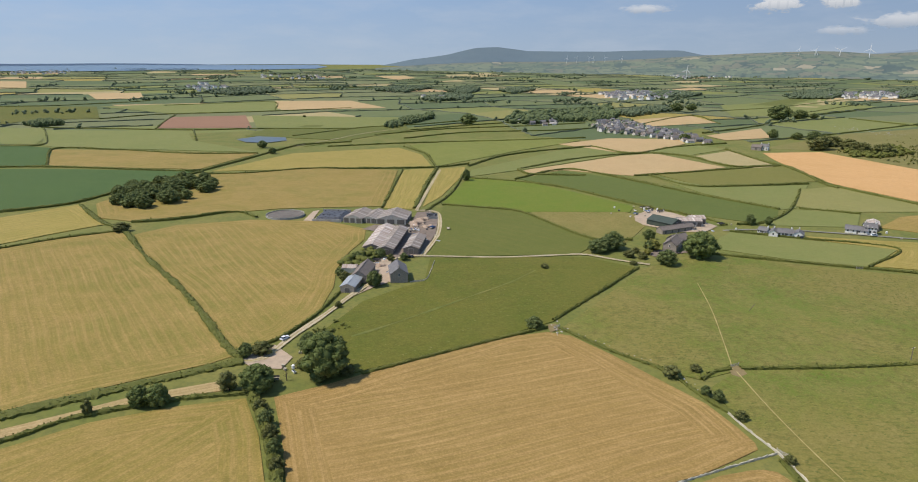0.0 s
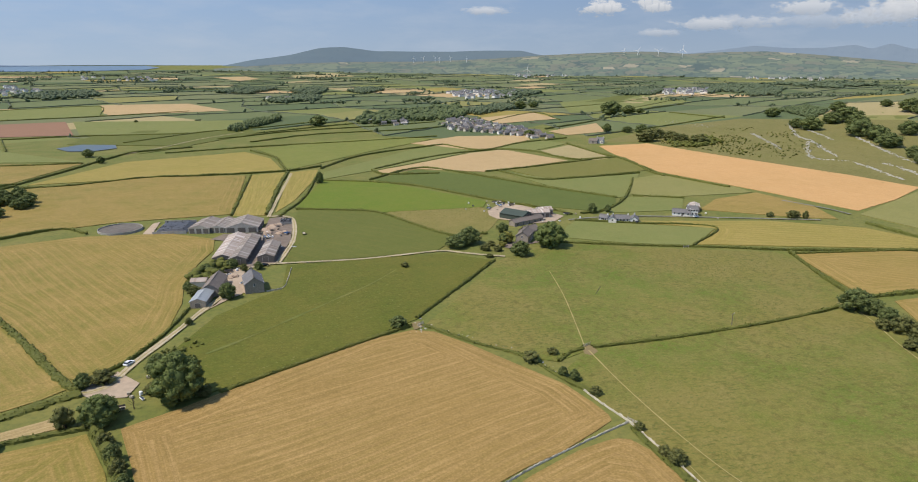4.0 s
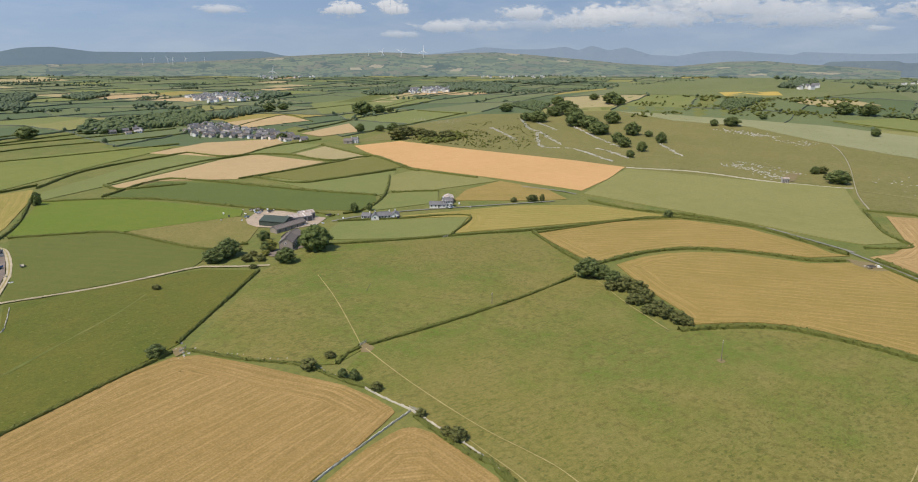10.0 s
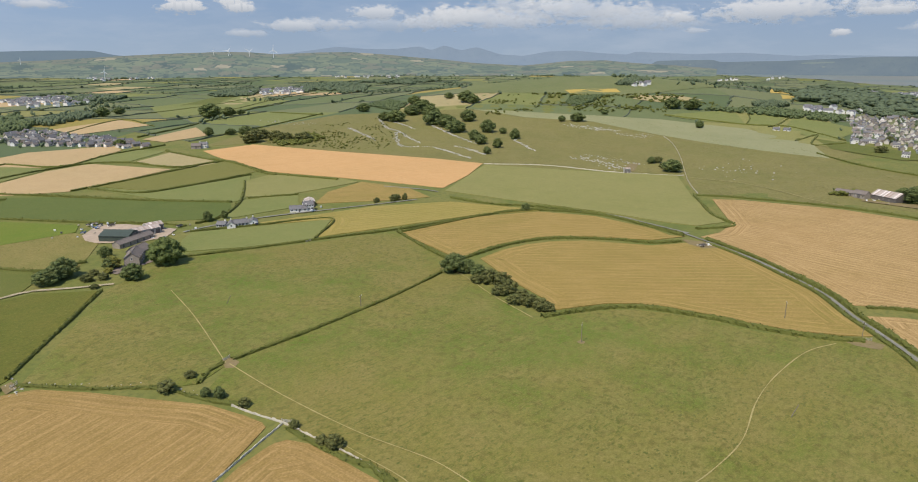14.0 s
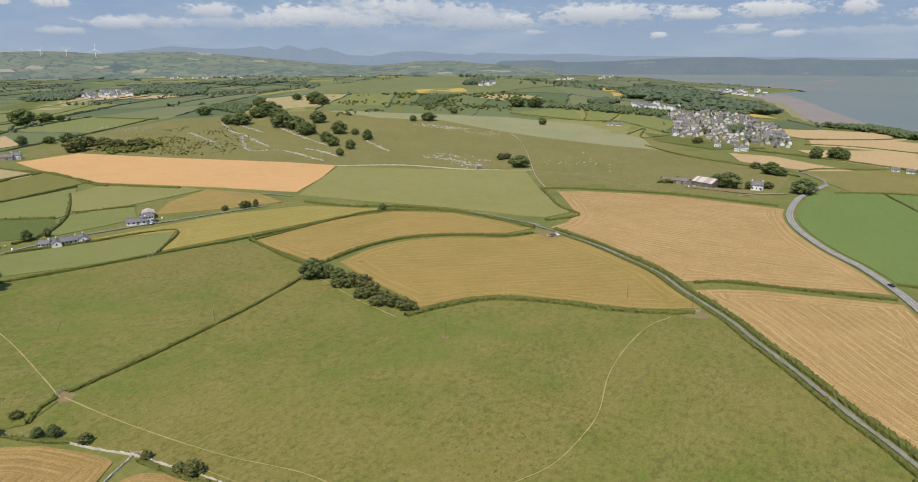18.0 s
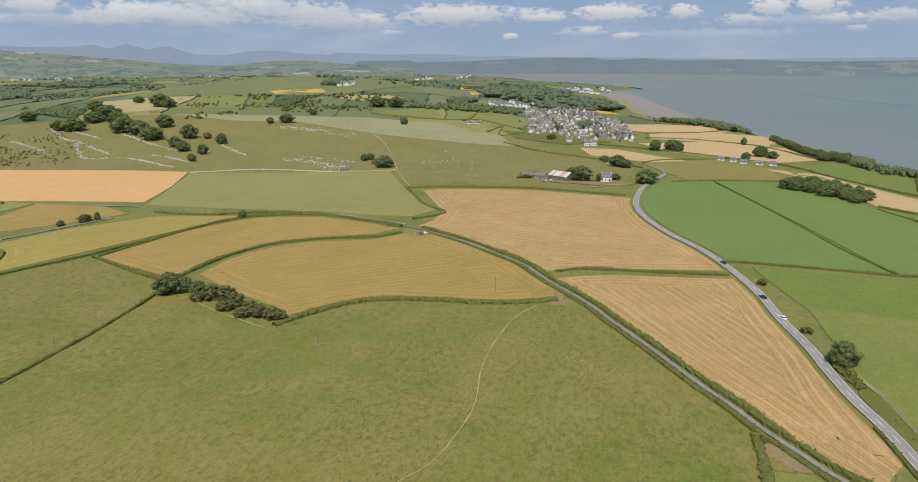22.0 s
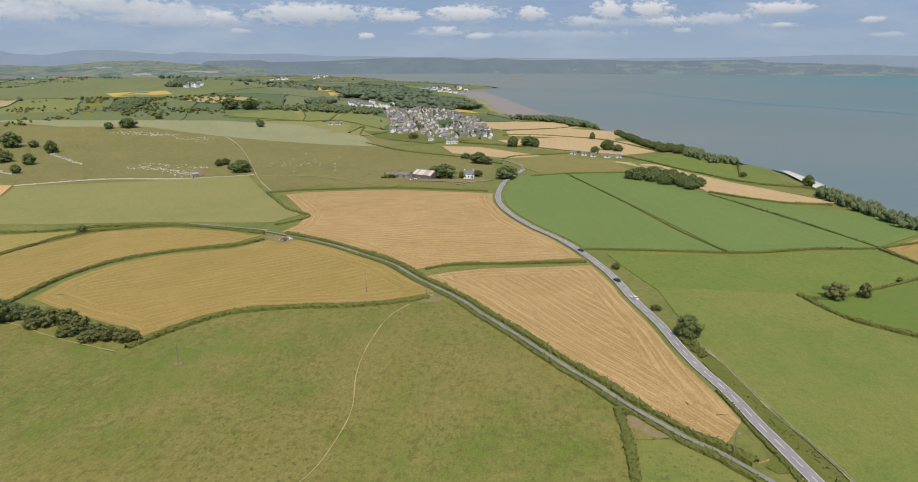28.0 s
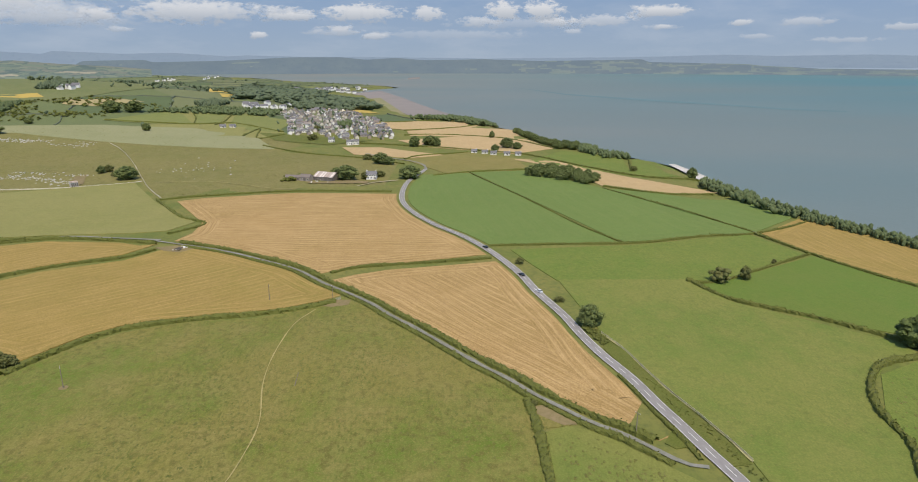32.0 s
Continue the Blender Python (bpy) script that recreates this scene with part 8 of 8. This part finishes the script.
car(299.4, -52.7, 34, 1)
car(378.4, -32.5, 30, 0)
turbine(1123, 3409, 42)
turbine(4388, 2787, 24)
rocks([(642, 420), (632, 375), (613, 343)], 6, 130, 31)
rocks([(851.2, 570.7), (853.8, 520.5), (856.8, 503.5)], 7, 120, 32, 1.3)
rocks([(666, 431), (661, 385), (650, 343)], 4, 50, 36)
rocks([(637, 1091), (620, 984), (635.7, 952.5)], 12, 60, 38)
rocks([(837.7, 482), (837.2, 445.1), (866.3, 443.9)], 6, 60, 39)
rocks([(750.1, 916), (668.2, 797.5), (651.6, 750), (623.7, 698.5), (596.1, 641.6)], 1.3, 277, 70, 1.25)
rocks([(642.1, 742.9), (595.2, 687.8), (562.5, 637.9), (580, 613), (579.2, 584.8), (561.4, 534.1), (554.6, 509.6)], 1.3, 213, 71, 1.25)
rocks([(713.4, 826.6), (696.3, 784), (677.8, 740.3)], 1.3, 80, 72, 1.25)
rocks([(719, 746), (684.8, 677.6), (658.2, 622.3), (638.3, 572.9)], 1.3, 156, 73, 1.25)
rocks([(607, 585.7), (601.3, 553.6), (584.4, 514.3)], 1.3, 60, 74, 1.25)
rocks([(698.1, 561.3), (667.1, 515.5), (648.7, 486.6)], 1.3, 75, 75, 1.25)
rocks([(629.4, 842.7), (592.7, 750.1), (572.9, 707.8)], 1.3, 117, 76, 1.25)
rocks([(709, 220), (715, 251), (677, 266)], 20, 40, 40)
rocks([(41.5, 259.9), (38, 257), (38.6, 251.6)], 2, 16, 43, 0.6)
yard([(593, 332), (644, 353), (660, 349), (609, 327)], "mud", "pale quarried ground on the moor")
yard([(99.4, 220.8), (102.6, 223.2), (104.5, 221), (104.4, 216.1), (100.5, 213.2), (98.3, 215.5)], "mud", "trampled earth at a gateway")
yard([(388.3, 171.2), (392.4, 159.2), (385.4, 145.5), (377.2, 152.5), (380.6, 163.1)], "mud", "worn bare ground beside the lane")
yard([(285.3, 52.7), (293.6, 48.4), (292.7, 39.7), (286.2, 40.1), (283.8, 48.1)], "mud", "trampled earth at a field gate")
yard([(35.6, 259.6), (39.7, 261.1), (40.1, 254.6), (36.1, 251.8)], "mud", "trampled earth at a gateway")
yard([(190.8, -33.9), (191.4, -37.2), (186.8, -40.7), (181.1, -45.1), (178.9, -45.4), (179, -40.7), (183.1, -36.3), (185.8, -33.7)], "mud", "bare brown earth in the field corner")
scrub([(820.4, 737.3), (1045.6, 906.8), (1118.5, 811.6), (1173.4, 644.2), (1245.1, 505), (1289.6, 369.7), (1157.3, 468.2), (1022.3, 558.9), (937.7, 679.2)], 260, 51)
scrub([(477, 822), (611.3, 915), (740.7, 920.9), (633.6, 706.6), (532, 638), (491, 684)], 320, 52, 0.5, 1.6)
scrub([(1115.4, 738.5), (1268.2, 633.3), (1266, 513.8), (1088.1, 540.4), (1005.6, 652.2)], 160, 53)
scrub([(445, 937), (571, 972), (597.7, 841.3), (577.3, 684.5), (513, 659), (461, 781)], 260, 54, 0.5, 1.8)
scrub([(690, 163), (694, 133), (659, 129), (667, 153)], 30, 55)
scrub([(631, 150), (666, 130), (641, 119), (616, 141)], 30, 56)
scrub([(-66, 241.4), (-61.1, 263.8), (-49, 254.2), (-47.3, 231.2), (-57.8, 226.3)], 50, 57, 0.6, 1.4)
scrub([(-67.8, 318.2), (-66.3, 354), (-54.5, 366.5), (-52.1, 348.9), (-60.9, 322.9), (-60.7, 296.9)], 60, 58, 2, 4.5)
scrub([(84.4, 371.4), (96.3, 384.6), (111.4, 360.9), (101.6, 349.6), (87.2, 360)], 40, 59, 1, 2.5)
scrub([(347.3, -47.1), (331.5, -53.1), (288.8, -62.4), (265.2, -68.3), (240.4, -72.2), (237, -68.9), (259.9, -63.1), (298.9, -55.5)], 160, 60, 0.4, 1.1)
scrub([(237, -72.5), (194.6, -84.3), (163.5, -90.3), (144.4, -92.6), (143.4, -87.3), (171.4, -82.9), (205.4, -75.6)], 120, 61, 0.25, 0.5)
shore([(2300, 276), (2492, 189), (2038, 83), (1781, 33), (1441, -44), (1286, -109), (1301, -40), (1413, 46), (1676, 102), (1956, 153)], "sand", "pinkish tidal mudflats")
shore([(2307, 569), (2456, 466), (2374, 285), (1956, 149), (1614, 66), (1696, 115), (2043, 246)], "sand", "sandy beach below the wood")
shore([(1927, 232), (2021, 154), (1351, 44), (1215, -4), (1283, 87), (1497, 155)], "marsh", "pale green saltmarsh", 3.0)
shore([(733, -275), (733, -283), (659, -286), (586, -281), (567, -269), (639, -271)], "shingle", "white shingle beach", 0.8)
shore([(2758, -339), (2250, -469), (1949, -651), (1741, -794), (1589, -875), (1493, -977), (1463, -957), (1539, -848), (1683, -769), (1875, -627), (2185, -456)], "bright", "pale current streak on the sea")
shore([(3809, 129), (3901, 63), (3655, 59), (3572, 120)], "sand", "small far sandbank")
pond([(-324.3, 904.7), (-307.3, 945.0), (-263.2, 935.2), (-251.9, 899.9), (-271.7, 870.1), (-300.4, 872.7)])
western_sea([(-3448, 3526), (-2955, 3014), (-2397, 3375), (-1868, 3518), (-1322, 3951), (-951, 4170), (-925, 4400), (-1061, 4659), (-1999, 4538), (-2880, 4066)])
yard([(208.6, 130.2), (209.4, 129.5), (211, 129.6), (212, 130.8), (211.7, 132.3), (210.3, 132.9), (208.9, 132.1)], "mud", "bare earth round the foot of a pole")
clutter(386, 157, 5, 3.5, 41)
field_gate(102.1, 222.1, 20)
field_gate(292.9, 46.3, -50)
field_gate(39.5, 256.8, 40)
field_gate(93.6, 165.7, -60)
field_gate(219.5, 342.5, 0)
field_gate(405, -215, 10)
parked_car(-73.9, 241.3, 60)
parked_car(271, 414, 10)
parked_car(220, 406, 0, 0)
parked_car(-32.5, 355.4, 10, 0)
clutter(-61.6, 219.7, 5, 3, 21)
clutter(-49, 346.1, 6, 2.5, 22)
rocks([(42.6, 256.3), (51.9, 245.8), (60, 238.2)], 0.4, 26, 44, 0.4)
rocks([(61.5, 234.4), (74.8, 221.3), (83.6, 199.9)], 0.6, 18, 45, 0.4)
silage_clamp(-24.9, 455.6, 3, 8, 12)
clutter(-35.7, 414.7, 8, 5, 31)
clutter(-42.6, 425.5, 6, 4, 32)
heap(-36.2, 426.1, 4, 1.4)
ridge_turbine(8.47, -0.35, 26, 5)
ridge_turbine(9.3, -0.3, 26, 40)
ridge_turbine(10.32, -0.29, 28, 70)
ridge_turbine(10.66, -0.34, 26, 20)
ridge_turbine(11.63, -0.28, 26, 90)
ridge_turbine(13.01, -0.32, 24, 10)
ridge_turbine(26.22, 0.37, 26, 15)
ridge_turbine(27.33, 0.03, 48, 33)
ridge_turbine(28.96, -0.01, 50, 60)
ridge_turbine(30.85, 0.05, 52, 5)
